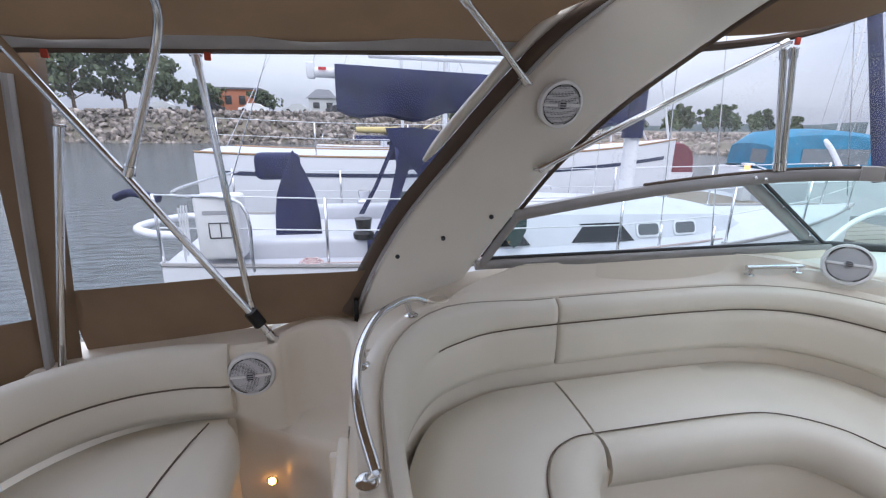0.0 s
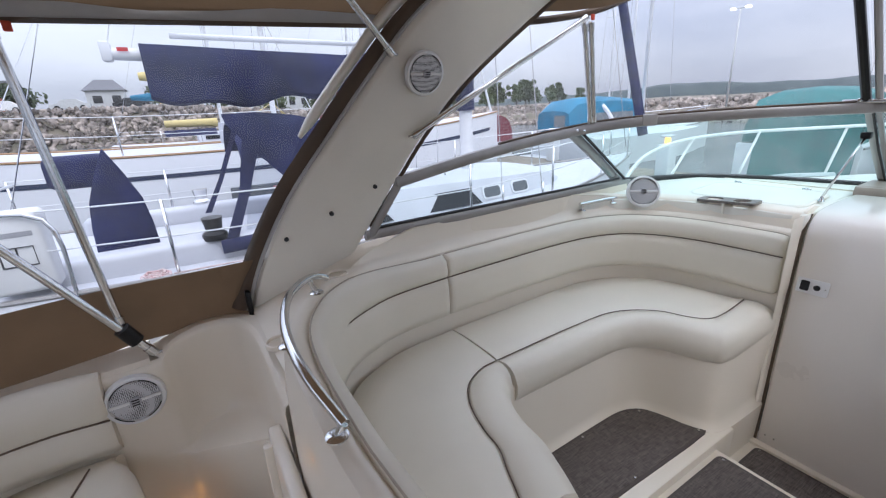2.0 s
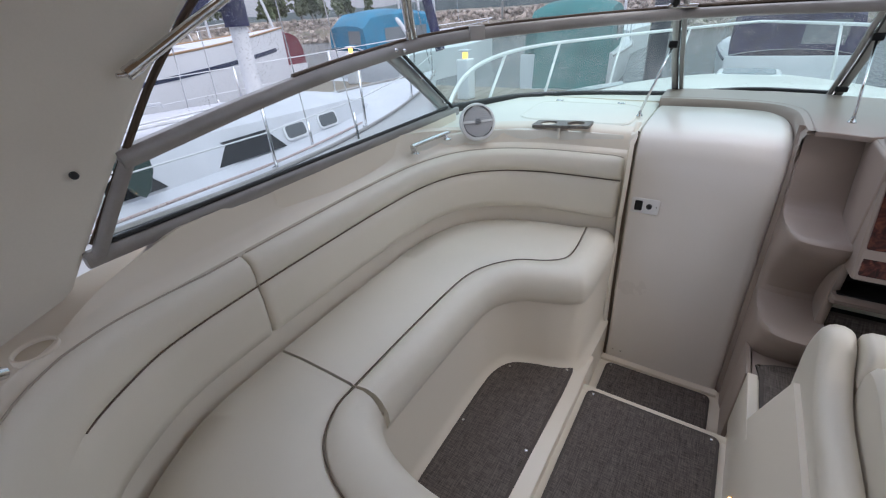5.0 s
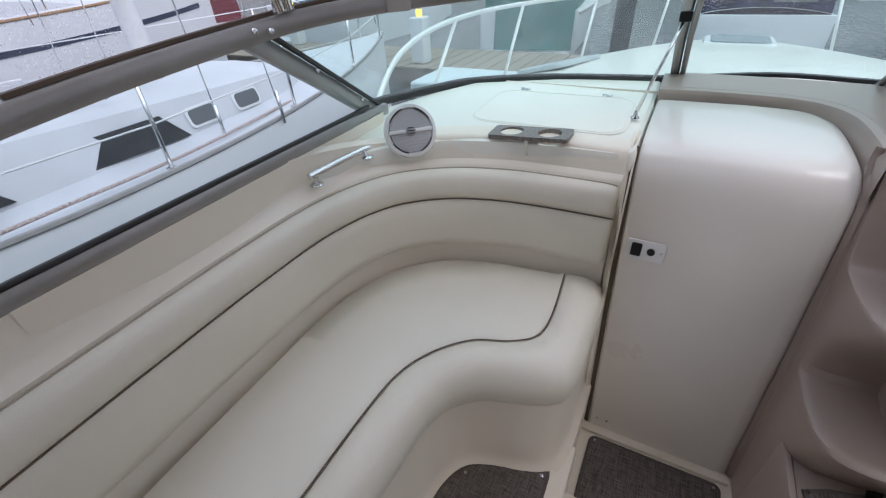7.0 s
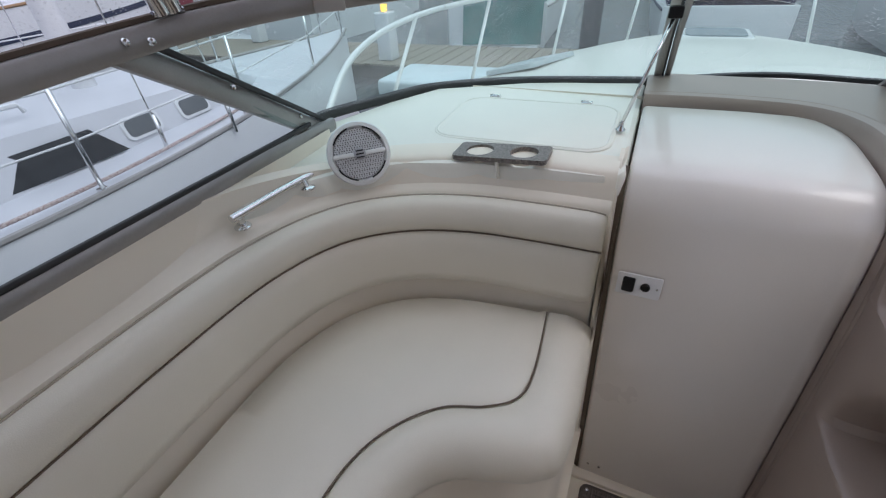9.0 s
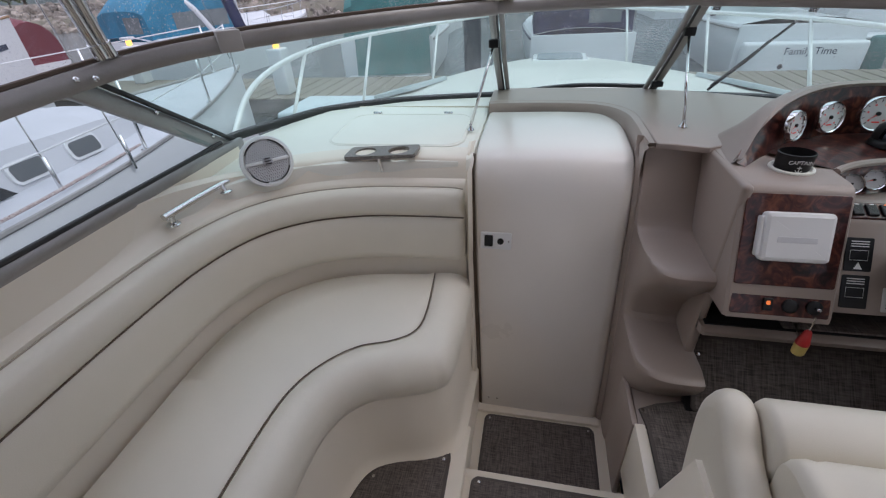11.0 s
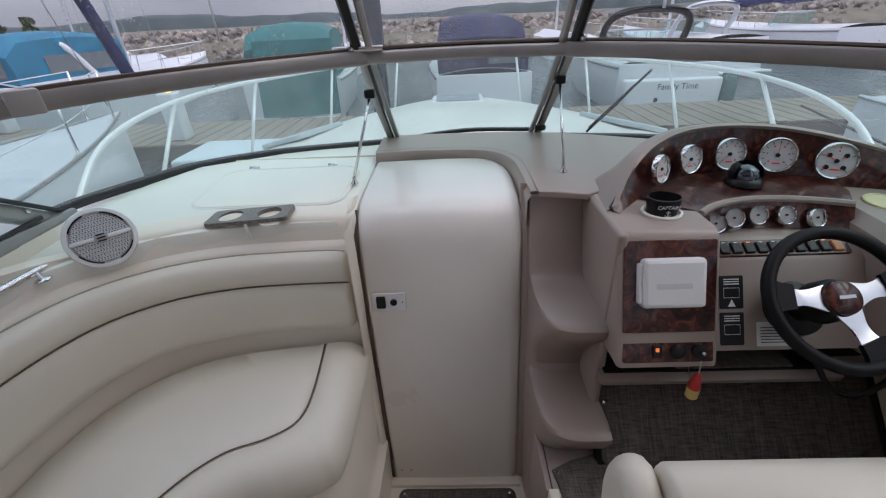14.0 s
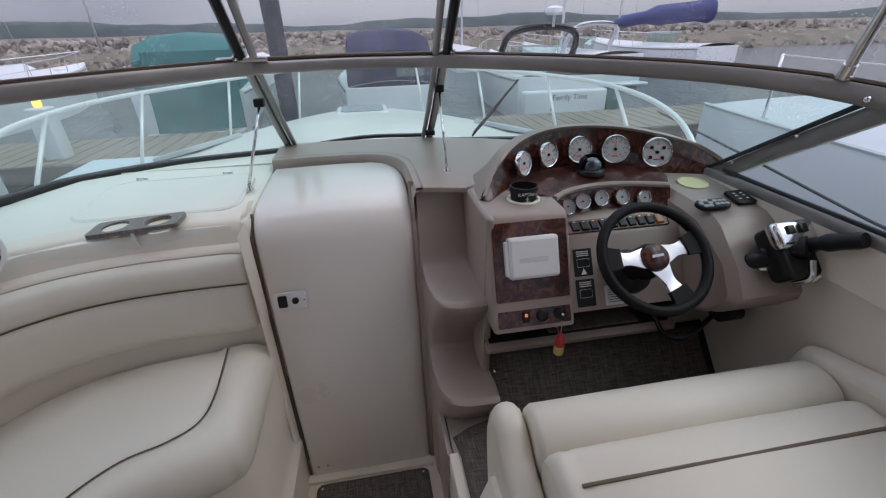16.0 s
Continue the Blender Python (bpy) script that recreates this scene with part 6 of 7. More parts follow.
setting("coaming_shoulder", grid(foot), CREAM)


# ---- outside: water, shore, sky line ----
WATER = -0.70
wm = bpy.data.materials.new("harbour_water")
wm.use_nodes = True
n, l = wm.node_tree.nodes, wm.node_tree.links
p = n["Principled BSDF"]
p.inputs["Base Color"].default_value = (0.06, 0.075, 0.08, 1)
p.inputs["Roughness"].default_value = 0.12
co = n.new("ShaderNodeTexCoord")
mp = n.new("ShaderNodeMapping")
mp.inputs["Scale"].default_value = (0.6, 1.6, 1)
l.new(co.outputs["Object"], mp.inputs["Vector"])
w1 = n.new("ShaderNodeTexNoise")
w1.inputs["Scale"].default_value, w1.inputs["Detail"].default_value, w1.inputs["Distortion"].default_value = 3.0, 4, 0.6
l.new(mp.outputs["Vector"], w1.inputs["Vector"])
bp = n.new("ShaderNodeBump")
bp.inputs["Strength"].default_value, bp.inputs["Distance"].default_value = 0.7, 0.12
l.new(w1.outputs["Fac"], bp.inputs["Height"])
l.new(bp.outputs["Normal"], p.inputs["Normal"])
setting("water", ([(-900, -900, WATER), (900, -900, WATER), (900, 900, WATER), (-900, 900, WATER)], [(0, 1, 2, 3)]), wm)

ROCK = mat("breakwater_rock", (0.34, 0.29, 0.25), 0.9, color2=(0.10, 0.085, 0.075), scale=0.9, bscale=9, bump=0.6)
EARTH = mat("bank_earth", (0.20, 0.17, 0.13), 0.95, color2=(0.09, 0.085, 0.06), scale=0.5, bscale=4)
rng = random.Random(4)


def bank_path(t):
    """The breakwater's water line: across to port, then round ahead of the bow."""
    pts = [(-140, 66), (-60, 64), (-20, 62), (4, 60), (20, 54), (31, 43), (37, 28), (39, 8), (39, -25), (36, -110)]
    return t, pts


def bank_height(x):
    return float(np.interp(x, (0, 22), (4.1, 1.7)))


BANK = crp(bank_path(0)[1], 12)
BN = plan_normals(BANK)
rows = []
for i, q in enumerate(BANK):
    nn = BN[i]
    h = bank_height(q[0]) + 0.12 * math.sin(i * 0.9)
    rows.append([(q[0] + nn.x * s, q[1] + nn.y * s, z) for s, z in ((-1, WATER - 0.5), (2, WATER + 0.9), (5, WATER + h * 0.75), (8, WATER + h), (16, WATER + h + 0.1), (120, WATER + h + 0.2))])
setting("bank", grid(rows), EARTH)
base_rocks = []
for k in range(8):
    bm = bmesh.new()
    bmesh.ops.create_icosphere(bm, subdivisions=1, radius=1)
    for v in bm.verts:
        v.co *= rng.uniform(0.65, 1.15)
    g = [v.co.copy() for v in bm.verts], [tuple(v.index for v in f.verts) for f in bm.faces]
    bm.free()
    base_rocks.append(g)
rv, rf = [], []
for k in range(7600):
    i = rng.randrange(len(BANK) - 1)
    u = rng.random()
    q = BANK[i] * (1 - u) + BANK[i + 1] * u
    s = rng.uniform(-0.6, 8.2)
    h = bank_height(q[0])
    z = WATER + min(h, max(0.0, s / 8 * h * 1.25))
    r = rng.uniform(0.22, 0.6)
    m = Matrix.LocRotScale((q[0] + BN[i].x * s, q[1] + BN[i].y * s, z), Euler((rng.random() * 6, rng.random() * 6, rng.random() * 6)), (r, r * rng.uniform(0.6, 1), r * rng.uniform(0.5, 0.9)))
    gv, gf = base_rocks[rng.randrange(8)]
    o = len(rv)
    rv += [m @ v for v in gv]
    rf += [tuple(a + o for a in f) for f in gf]
rocks = put("breakwater_rocks", (rv, rf), ROCK, smooth=False)
tagged(rocks, "rough brown and grey riprap boulders along the shore", "rocks", kind="stuff")
rn, rl = ROCK.node_tree.nodes, ROCK.node_tree.links
geo_n = rn.new("ShaderNodeNewGeometry")
hsv = rn.new("ShaderNodeHueSaturation")
mr = rn.new("ShaderNodeMapRange")
mr.inputs["To Min"].default_value, mr.inputs["To Max"].default_value = 0.5, 1.6
rl.new(geo_n.outputs["Random Per Island"], mr.inputs["Value"])
src_link = rn["Principled BSDF"].inputs["Base Color"].links[0].from_socket
rl.new(src_link, hsv.inputs["Color"])
rl.new(mr.outputs["Result"], hsv.inputs["Value"])
rl.new(hsv.outputs["Color"], rn["Principled BSDF"].inputs["Base Color"])

# far hills
HILLM = mat("wooded_hills", (0.075, 0.095, 0.095), 1.0, color2=(0.045, 0.06, 0.065), scale=0.03, bscale=0.4)
rows = []
for i in range(90):
    a = radians(-75 + 150 * i / 89)
    h = 22 + 9 * math.sin(i * 0.23) + 5 * math.sin(i * 0.61 + 1) + 2.0 * math.sin(i * 1.9)
    h *= 0.35 + 0.65 * min(max((80 - abs(math.degrees(a) - 5)) / 40, 0), 1)
    rows.append([(900 * math.cos(a) * s, 900 * math.sin(a) * s, z) for s, z in ((1, -2), (1.02, h * 0.42 + 2), (1.06, h * 0.55 + 3), (1.3, h * 0.55 + 3))])
setting("backdrop_hills", grid(rows), HILLM)

LEAF = [mat("tree_leaves", (0.15, 0.18, 0.095), 0.8, color2=(0.06, 0.08, 0.04), scale=1.5), mat("dark_tree_leaves", (0.11, 0.135, 0.075), 0.8, color2=(0.045, 0.06, 0.03), scale=1.5)]
BARK = mat("tree_bark", (0.12, 0.09, 0.065), 0.9)


def tree(x, y, z, h, w, k, label="leafy green tree on the far bank"):
    t = thing("tree", label, "tree", "shore trees", (x, y, z))
    r = random.Random(k)
    part("trunk", tube([(0, 0, -0.3), (0.05 * h * 0.2, 0, h * 0.3), (0, 0.02, h * 0.75)], [h * 0.03, h * 0.022, h * 0.008], 8), BARK, t)
    lv, lf = [], []
    for _ in range(9):
        a, e = r.random() * 6.28, r.uniform(0.2, 0.75)
        part("limb", tube([(0, 0, h * e * 0.8), (w * 0.22 * math.cos(a), w * 0.22 * math.sin(a), h * (e * 0.8 + 0.12)), (w * 0.4 * math.cos(a), w * 0.4 * math.sin(a), h * (e * 0.8 + 0.2))], [h * 0.012, h * 0.008, h * 0.003], 5), BARK, t)
    clumps = [(r.gauss(0, w * 0.2), r.gauss(0, w * 0.2), h * r.uniform(0.35, 0.95)) for _ in range(34)]
    for c in clumps:
        rad = w * r.uniform(0.10, 0.20) * (1.15 - 0.5 * c[2] / h)
        for _ in range(26):
            d = Vector((r.gauss(0, 1), r.gauss(0, 1), r.gauss(0, 0.8))).normalized() * rad * r.uniform(0.5, 1.1)
            q = Vector(c) + d
            s = (0.10 + 0.022 * h) * r.uniform(0.8, 1.6)
            m = Matrix.LocRotScale(q, Euler((r.random() * 6, r.random() * 6, r.random() * 6)), (s, s, s))
            o = len(lv)
            lv += [m @ Vector(v) for v in ((-1, -0.6, 0), (1, -0.5, 0.15), (0.7, 0.7, 0), (-0.8, 0.6, -0.15))]
            lf.append((o, o + 1, o + 2, o + 3))
    part("crown", (lv, lf), LEAF[k % 2], t, smooth=False)
    return t


for k, (x, y, h, w) in enumerate(((-58, 76, 11, 10), (-50, 80, 11, 9), (-43, 76, 9, 8), (-37, 78, 9.5, 9), (-32, 80, 9, 8), (-26, 77, 5, 6), (-24, 74, 4, 5), (-16, 78, 3.6, 5), (0, 84, 3.5, 6), (8, 80, 3.2, 5), (16, 82, 4, 6), (24, 84, 4, 5), (32, 84, 4.5, 5),
                                  (40, 82, 4.5, 5), (46, 80, 4.5, 5), (52, 80, 4, 5), (60, 76, 4, 5), (66, 72, 4, 5))):
    tree(x, y, WATER + bank_height(x) - 0.1, h, w, k)


def hut(x, y, z, w, d, h, wallm, roofm, label, roof="flat"):
    b = thing("shore_building", label, "building", "", (x, y, z))
    part("wall", box(-w / 2, w / 2, -d / 2, d / 2, 0, h, 0.02), wallm, b)
    if roof == "flat":
        part("roof", box(-w / 2 - 0.3, w / 2 + 0.3, -d / 2 - 0.3, d / 2 + 0.3, h, h + 0.35, 0.03), roofm, b)
    else:
        part("roof", ([(-w / 2 - .4, -d / 2 - .4, h), (w / 2 + .4, -d / 2 - .4, h), (w / 2 + .4, d / 2 + .4, h), (-w / 2 - .4, d / 2 + .4, h), (-w / 4, 0, h + d * .35), (w / 4, 0, h + d * .35)], [(0, 1, 5, 4), (1, 2, 5), (2, 3, 4, 5), (3, 0, 4), (0, 3, 2, 1)]), roofm, b, smooth=False)
    for i in range(int(w // 2.5)):
        part("window", box(-w / 2 + 0.8 + i * 2.5, -w / 2 + 2.0 + i * 2.5, -d / 2 - 0.05, -d / 2 + 0.02, h * 0.4, h * 0.75, 0.01), ALUD, b)
    return b


BRICK = mat("orange_brick", (0.42, 0.16, 0.09), 0.85)
PALE = mat("pale_siding", (0.55, 0.56, 0.56), 0.8)
ROOFM = mat("grey_roofing", (0.16, 0.16, 0.17), 0.8)
hut(-26, 96, WATER + 4.3, 12, 8, 4.6, BRICK, ROOFM, "orange brick building on the far bank")
hut(-8, 92, WATER + 4.3, 5, 5, 3.2, PALE, ROOFM, "small pale house with grey hipped roof", "hip")
hut(22, 100, WATER + 3.0, 22, 8, 3.4, PALE, ROOFM, "long pale boat shed on the far bank", "hip")
hut(-78, 92, WATER + 4.3, 18, 9, 4.2, PALE, ROOFM, "low white building among the trees")
for k in range(7):
    x = -30 + 6.5 * k
    car = thing("parked_car", "pale parked car on the far bank", "car", "cars on the bank", (x, 74, WATER + bank_height(x) + 0.12))
    part("body", grid([[(sx * 2.1, sy, zz) for sx, zz in ((-1, 0.3), (-1, 0.75), (-0.6, 0.85), (-0.35, 1.35), (0.35, 1.38), (0.7, 0.9), (1, 0.8), (1, 0.3))] for sy in (-0.8, 0.8)], cap=True), (PALE, ALUD, WHITEP)[k % 3], car)
    for wx in (-1.3, 1.3):
        for wy in (-0.75, 0.75):
            part("wheel", xf(lathe([(0.32, -0.1), (0.32, 0.1), (0.2, 0.11), (0.01, 0.11)], 14), pose(wx, wy, 0.32, 90, 0, 0)), BLACKP, car)
lp = thing("light_pole", "tall harbour light pole with two lit heads", "lamp post", "", (40, 19.6, WATER + 1.2))
part("pole", tube([(0, 0, 0), (0, 0, 7.4)], [0.09, 0.05], 8), PALE, lp)
part("crossarm", tube([(0, -0.55, 7.4), (0, 0.55, 7.4)], 0.04, 6), PALE, lp)
for s in (-1, 1):
    part("lamp_head", box(-0.2, 0.2, s * 0.55 - 0.16, s * 0.55 + 0.16, 7.33, 7.48, 0.04), glow("white_lamp", (1.0, 0.97, 0.9), 3.0), lp, "lit white lamp head")


# ---- boats around ----
HULLW = mat("white_fibreglass_hull", (0.70, 0.71, 0.74), 0.3, coat=0.2, vary=0.03, scale=0.8)
DECKW = mat("white_sailboat_deck", (0.55, 0.56, 0.60), 0.5, vary=0.05, scale=3)
NAVY = mat("navy_canvas", (0.017, 0.022, 0.08), 0.8, vary=0.25, scale=4, bump=0.5, bscale=30)
TEAL = mat("teal_canvas", (0.03, 0.17, 0.165), 0.7, vary=0.15, scale=3, bump=0.3, bscale=40)
BLUEC = mat("blue_canvas", (0.02, 0.20, 0.34), 0.75, vary=0.2, scale=3, bump=0.4, bscale=30)
REDC = mat("maroon_canvas", (0.16, 0.02, 0.035), 0.75, vary=0.2, scale=3, bump=0.3, bscale=30)
YELC = mat("yellow_sail_cover", (0.62, 0.50, 0.20), 0.7, vary=0.1, scale=3)
DARKW = mat("smoked_window", (0.015, 0.017, 0.02), 0.12)
TEAK = mat("teak_trim", (0.34, 0.20, 0.10), 0.6)
STRIPE = mat("navy_stripe", (0.02, 0.03, 0.07), 0.4)
MASTM = mat("white_mast", (0.70, 0.71, 0.73), 0.4)


def hull_rows(stern, bow, beam, free, n=26, bottom=-0.3):
    """Half-breadths of a hull lying along x, from stern to bow, as rings from keel line to deck edge."""
    rows = []
    for i in range(n):
        u = i / (n - 1)
        x = stern + (bow - stern) * u
        b = beam / 2 * (0.80 + 0.45 * u - 0.2 * u * u if u < 0.4 else (1 - ((u - 0.4) / 0.6) ** 2.1) * 0.948 + 0.002)
        d = free * (1 + 0.22 * (u - 0.35) ** 2 * 2)
        rows.append((x, b, d))
    return rows


def boat_hull(parent, stern, bow, beam, free, yc, stripe=None, deckm=None, wl=WATER):
    r = hull_rows(stern, bow, beam, free)
    for s, nm in ((1, "hull_side"), (-1, "hull_side")):
        part(nm, grid([[(x - (bow - x) * 0 + (0 if k else -0.15 * (x - stern) / (bow - stern)), yc + s * b * w, wl + z) for k, (w, z) in enumerate(((0.75, -0.35), (0.93, 0.1), (0.985, d * 0.5), (1.0, d * 0.93), (0.985, d)))] for x, b, d in r]), HULLW, parent)
        part("toe_rail", tube([(x, yc + s * b * 0.985, wl + d + 0.015) for x, b, d in r], 0.02, 6), ALU if stripe is None else stripe, parent)
    part("deck", grid([[(x, yc + b * 0.98 * k, wl + d + 0.04 * (1 - k * k)) for k in np.linspace(-1, 1, 9)] for x, b, d in r]), deckm or DECKW, parent)
    x, b, d = r[0]
    part("transom", grid([[(x - 0.0, yc + b * k * w, wl + z) for k in (-1, -0.5, 0, 0.5, 1)] for w, z in ((0.75, -0.35), (0.93, 0.1), (0.985, d * 0.5), (0.985, d))]), HULLW, parent)
    return r


def lifelines(parent, r, yc, side, wl, i0, i1, step=4):
    tops = []
    for i in range(i0, i1, step):
        x, b, d = r[i]
        y = yc + side * b * 0.95
        part("stanchion", tube([(x, y, wl + d), (x, y, wl + d + 0.62)], 0.014, 8), STEEL, parent)
        part("stanchion_base", box(x - 0.03, x + 0.03, y - 0.03, y + 0.03, wl + d, wl + d + 0.03, 0.008), STEEL, parent)
        tops.append((x, y, wl + d + 0.61))
    for dz in (0.0, -0.28):
        part("lifeline", tube([(x, y, z + dz) for x, y, z in tops], 0.006, 6), MASTM, parent)


# near sailboat to port
sb = thing("sailboat", "white sailboat with navy sail cover and spray hood alongside", "sailboat")
SY = 4.95
r = boat_hull(sb, -1.75, 6.9, 2.9, 1.12, SY)
lifelines(sb, r, SY, -1, WATER, 0, 25, 4)
lifelines(sb, r, SY, 1, WATER, 0, 25, 4)
DZ = WATER + 1.12
cab = []
for u in np.linspace(0, 1, 16):
    x = 0.9 + 3.9 * u
    w = (0.86 - 0.28 * u ** 2) * (1 if u < 0.85 else 1 - (u - 0.85) * 2.2)
    h = 0.42 - 0.14 * u if u < 0.85 else (0.42 - 0.14 * u) * (1 - (u - 0.85) / 0.15 * 0.85)
    cab.append([(x, SY - w * k, DZ + z) for k, z in ((1.05, 0.0), (0.97, h * 0.55), (0.90, h * 0.9), (0.75, h * 1.02), (0.3, h * 1.12), (-0.3, h * 1.12), (-0.75, h * 1.02), (-0.90, h * 0.9), (-0.97, h * 0.55), (-1.05, 0.0))])
part("cabin_trunk", grid(cab, cap=True), DECKW, sb)
for s in (-1, 1):
    for x0, x1, z0, z1 in ((0.95, 1.66, 0.05, 0.25), (1.76, 2.88, 0.05, 0.245)):
        u = ((x0 + x1) / 2 - 0.9) / 3.9
        w = 0.86 - 0.28 * u * u
        part("cabin_window", grid([[(x, SY + s * (w * 1.05 - 0.08 * z / 0.23 * 1.05 + 0.012), DZ + z * (1.0 if k else 0.96)) for k, x in ((0, x0 + (0.10 if z > 0.2 else 0)), (1, x1 - (0.16 if z > 0.2 else 0)))] for z in (z0, z1)]), DARKW, sb, "smoked cabin window")
    for x0 in (2.95, 3.45):
        u = (x0 + 0.14 - 0.9) / 3.9
        w = 0.86 - 0.28 * u * u
        m_port = frame_m((x0 + 0.135, SY + s * (w * 1.04 - 0.036 + 0.004), DZ + 0.15), (0.08, s, 0.3))
        fr = part("port_light", xf(slab(rounded(-0.155, 0.155, -0.085, 0.085, 0.05), -0.01, 0.012, 0.004), m_port), MASTM, sb)
        part("port_glass", xf(slab(rounded(-0.132, 0.132, -0.063, 0.063, 0.036), 0.0, 0.016, 0.002), m_port), mat("port_glass_grey", (0.12, 0.13, 0.14), 0.15), fr)
    part("grab_bar", tube([(1.3, SY + s * 0.62, DZ + 0.43), (1.32, SY + s * 0.62, DZ + 0.48), (2.5, SY + s * 0.6, DZ + 0.46), (2.52, SY + s * 0.6, DZ + 0.41)], 0.016, 6), MASTM, sb)
part("mast", tube([(3.15, SY - 0.15, DZ + 0.3), (3.15, SY - 0.15, 13)], 0.085, 14), MASTM, sb, "white aluminium mast")
part("mast_cover", tube([(3.15, SY - 0.15, 1.55), (3.15, SY - 0.15, 2.5)], 0.12, 12), NAVY, sb, "navy cover round the mast foot")
part("boom", tube([(-0.50, SY - 0.15, 2.175), (3.1, SY - 0.15, 2.05)], 0.05, 12), MASTM, sb)
part("boom_end_cap", box(-0.56, -0.48, SY - 0.21, SY - 0.09, 2.11, 2.27, 0.02), MASTM, sb)
part("boom_flag", box(-0.44, -0.36, SY - 0.215, SY - 0.212, 2.19, 2.22, 0), RED, sb)
cov = []
for u in np.linspace(0, 1, 30):
    x = -0.28 + 3.3 * u
    top = 2.275 - 0.12 * u + 0.20 * max(u - 0.55, 0) / 0.45
    bot = 1.80 - 0.06 * math.sin(u * 9) - 0.03 * math.sin(u * 31) - 0.10 * u
    w = 0.10 + 0.02 * math.sin(u * 17)
    cov.append([(x, SY - 0.15 + yy, z) for yy, z in ((-w * 0.5, top - 0.02), (-w, top - 0.12), (-w * 1.1, (top + bot) / 2), (-w * 0.7, bot + 0.03), (-w * 0.35, bot), (w * 0.35, bot), (w * 0.7, bot + 0.03), (w * 1.1, (top + bot) / 2), (w, top - 0.12), (w * 0.5, top - 0.02))])
part("sail_cover", grid(cov, cap=True, ring=True), NAVY, sb, "navy canvas sail cover")
part("topping_lift", tube([(-0.5, SY - 0.15, 2.25), (2.9, SY - 0.15, 12.6)], 0.006, 5), MASTM, sb)
for yy in (-1.25, -1.1, 1.1, 1.25):
    part("shroud", tube([(3.0 + (0.5 if abs(yy) > 1.2 else 0), SY + yy, DZ), (3.15, SY - 0.15, 11)], 0.006, 5), STEEL, sb)
    part("turnbuckle", tube([(3.0 + (0.5 if abs(yy) > 1.2 else 0), SY + yy, DZ), (3.0 + (0.5 if abs(yy) > 1.2 else 0) + 0.01, SY + yy * 0.985, DZ + 0.28)], 0.014, 8), STEEL, sb)
part("backstay", tube([(-1.7, SY, DZ), (3.15, SY - 0.15, 12.9)], 0.006, 5), STEEL, sb)
part("forestay", tube([(6.75, SY, DZ + 0.35), (3.25, SY - 0.15, 12.5)], 0.006, 5), STEEL, sb)
# spray hood
dod = []
for u in np.linspace(0, 1, 12):
    x = 0.28 + 0.95 * u
    h = (1.20 if u < 0.5 else 1.20 - (u - 0.5) * 1.2) - 0.06 * (1 - u)
    dod.append([(x, SY - 0.15 + 0.80 * math.cos(t), DZ + 0.0 + max(h * math.sin(t) ** 0.55, 0)) for t in np.linspace(math.pi, 0, 17)])
part("spray_hood", grid([q[3:14] for q in dod]), NAVY, sb, "navy canvas spray hood")
part("hood_side", grid([[(0.18, 4.02, 1.64), (0.45, 4.0, 1.645), (0.75, 4.02, 1.61), (1.0, 4.06, 1.55)], [(0.20, 4.0, 1.56), (0.46, 3.98, 1.45), (0.76, 3.99, 1.40), (1.0, 4.02, 1.36)], [(0.22, 4.0, 1.53), (0.40, 3.985, 1.32), (0.72, 3.97, 1.14), (1.0, 3.99, 1.08)], [(0.24, 4.0, 1.51), (0.42, 3.985, 1.28), (0.64, 3.97, 1.03), (1.0, 3.98, 0.95)]]), NAVY, sb, "navy canvas side of the hood")
part("hood_window", grid([[(0.34, 3.99, 1.36), (0.63, 3.975, 1.05)], [(0.20, 3.98, 0.66), (0.60, 3.96, 0.66)]]), VINYLCLEAR, sb)
part("hood_strap", grid([[(0.245, 4.0, 1.53), (0.285, 4.0, 1.52)], [(0.06, 3.99, 1.12), (0.10, 3.99, 1.12)], [(-0.09, 3.98, 0.86), (-0.04, 3.98, 0.86)]]), NAVY, sb)
part("hood_strap", grid([[(0.30, 3.985, 1.44), (0.42, 3.985, 1.36)], [(0.20, 3.98, 1.0), (0.29, 3.98, 1.0)], [(0.02, 3.965, 0.60), (0.12, 3.965, 0.60)]]), NAVY, sb)
cloth = thing("red_cloth", "faded red cloth hanging inside the sailboat spray hood", "cloth")
part("cloth", grid([[(0.50 + 0.02 * math.sin(7 * t), 4.10, 1.0 - 0.42 * t), (0.56 + 0.04 * t, 4.12 + 0.02 * math.sin(9 * t), 1.0 - 0.42 * t), (0.60 + 0.10 * t, 4.09, 0.98 - 0.40 * t)] for t in np.linspace(0, 1, 7)]), mat("faded_red_cloth", (0.55, 0.16, 0.18), 0.9), cloth)
for s in (-1, 1):
    part("cockpit_coaming", box(-1.2, 1.0, SY + s * 0.86 - 0.12, SY + s * 0.86 + 0.12, DZ - 0.02, DZ + 0.22, 0.05, 3), DECKW, sb)
    part("winch", xf(lathe([(0.10, 0), (0.10, 0.05), (0.065, 0.08), (0.08, 0.17), (0.085, 0.19), (0.01, 0.19)], 18), pose(-0.05, SY + s * 0.92, DZ + 0.2)), BLACKP if s < 0 else STEEL, sb, "winch under a black cover")
part("hood_side_roll", tube([(-0.02, SY - 1.02, DZ + 0.14), (0.9, SY - 1.02, DZ + 0.16)], 0.06, 8), NAVY, sb)
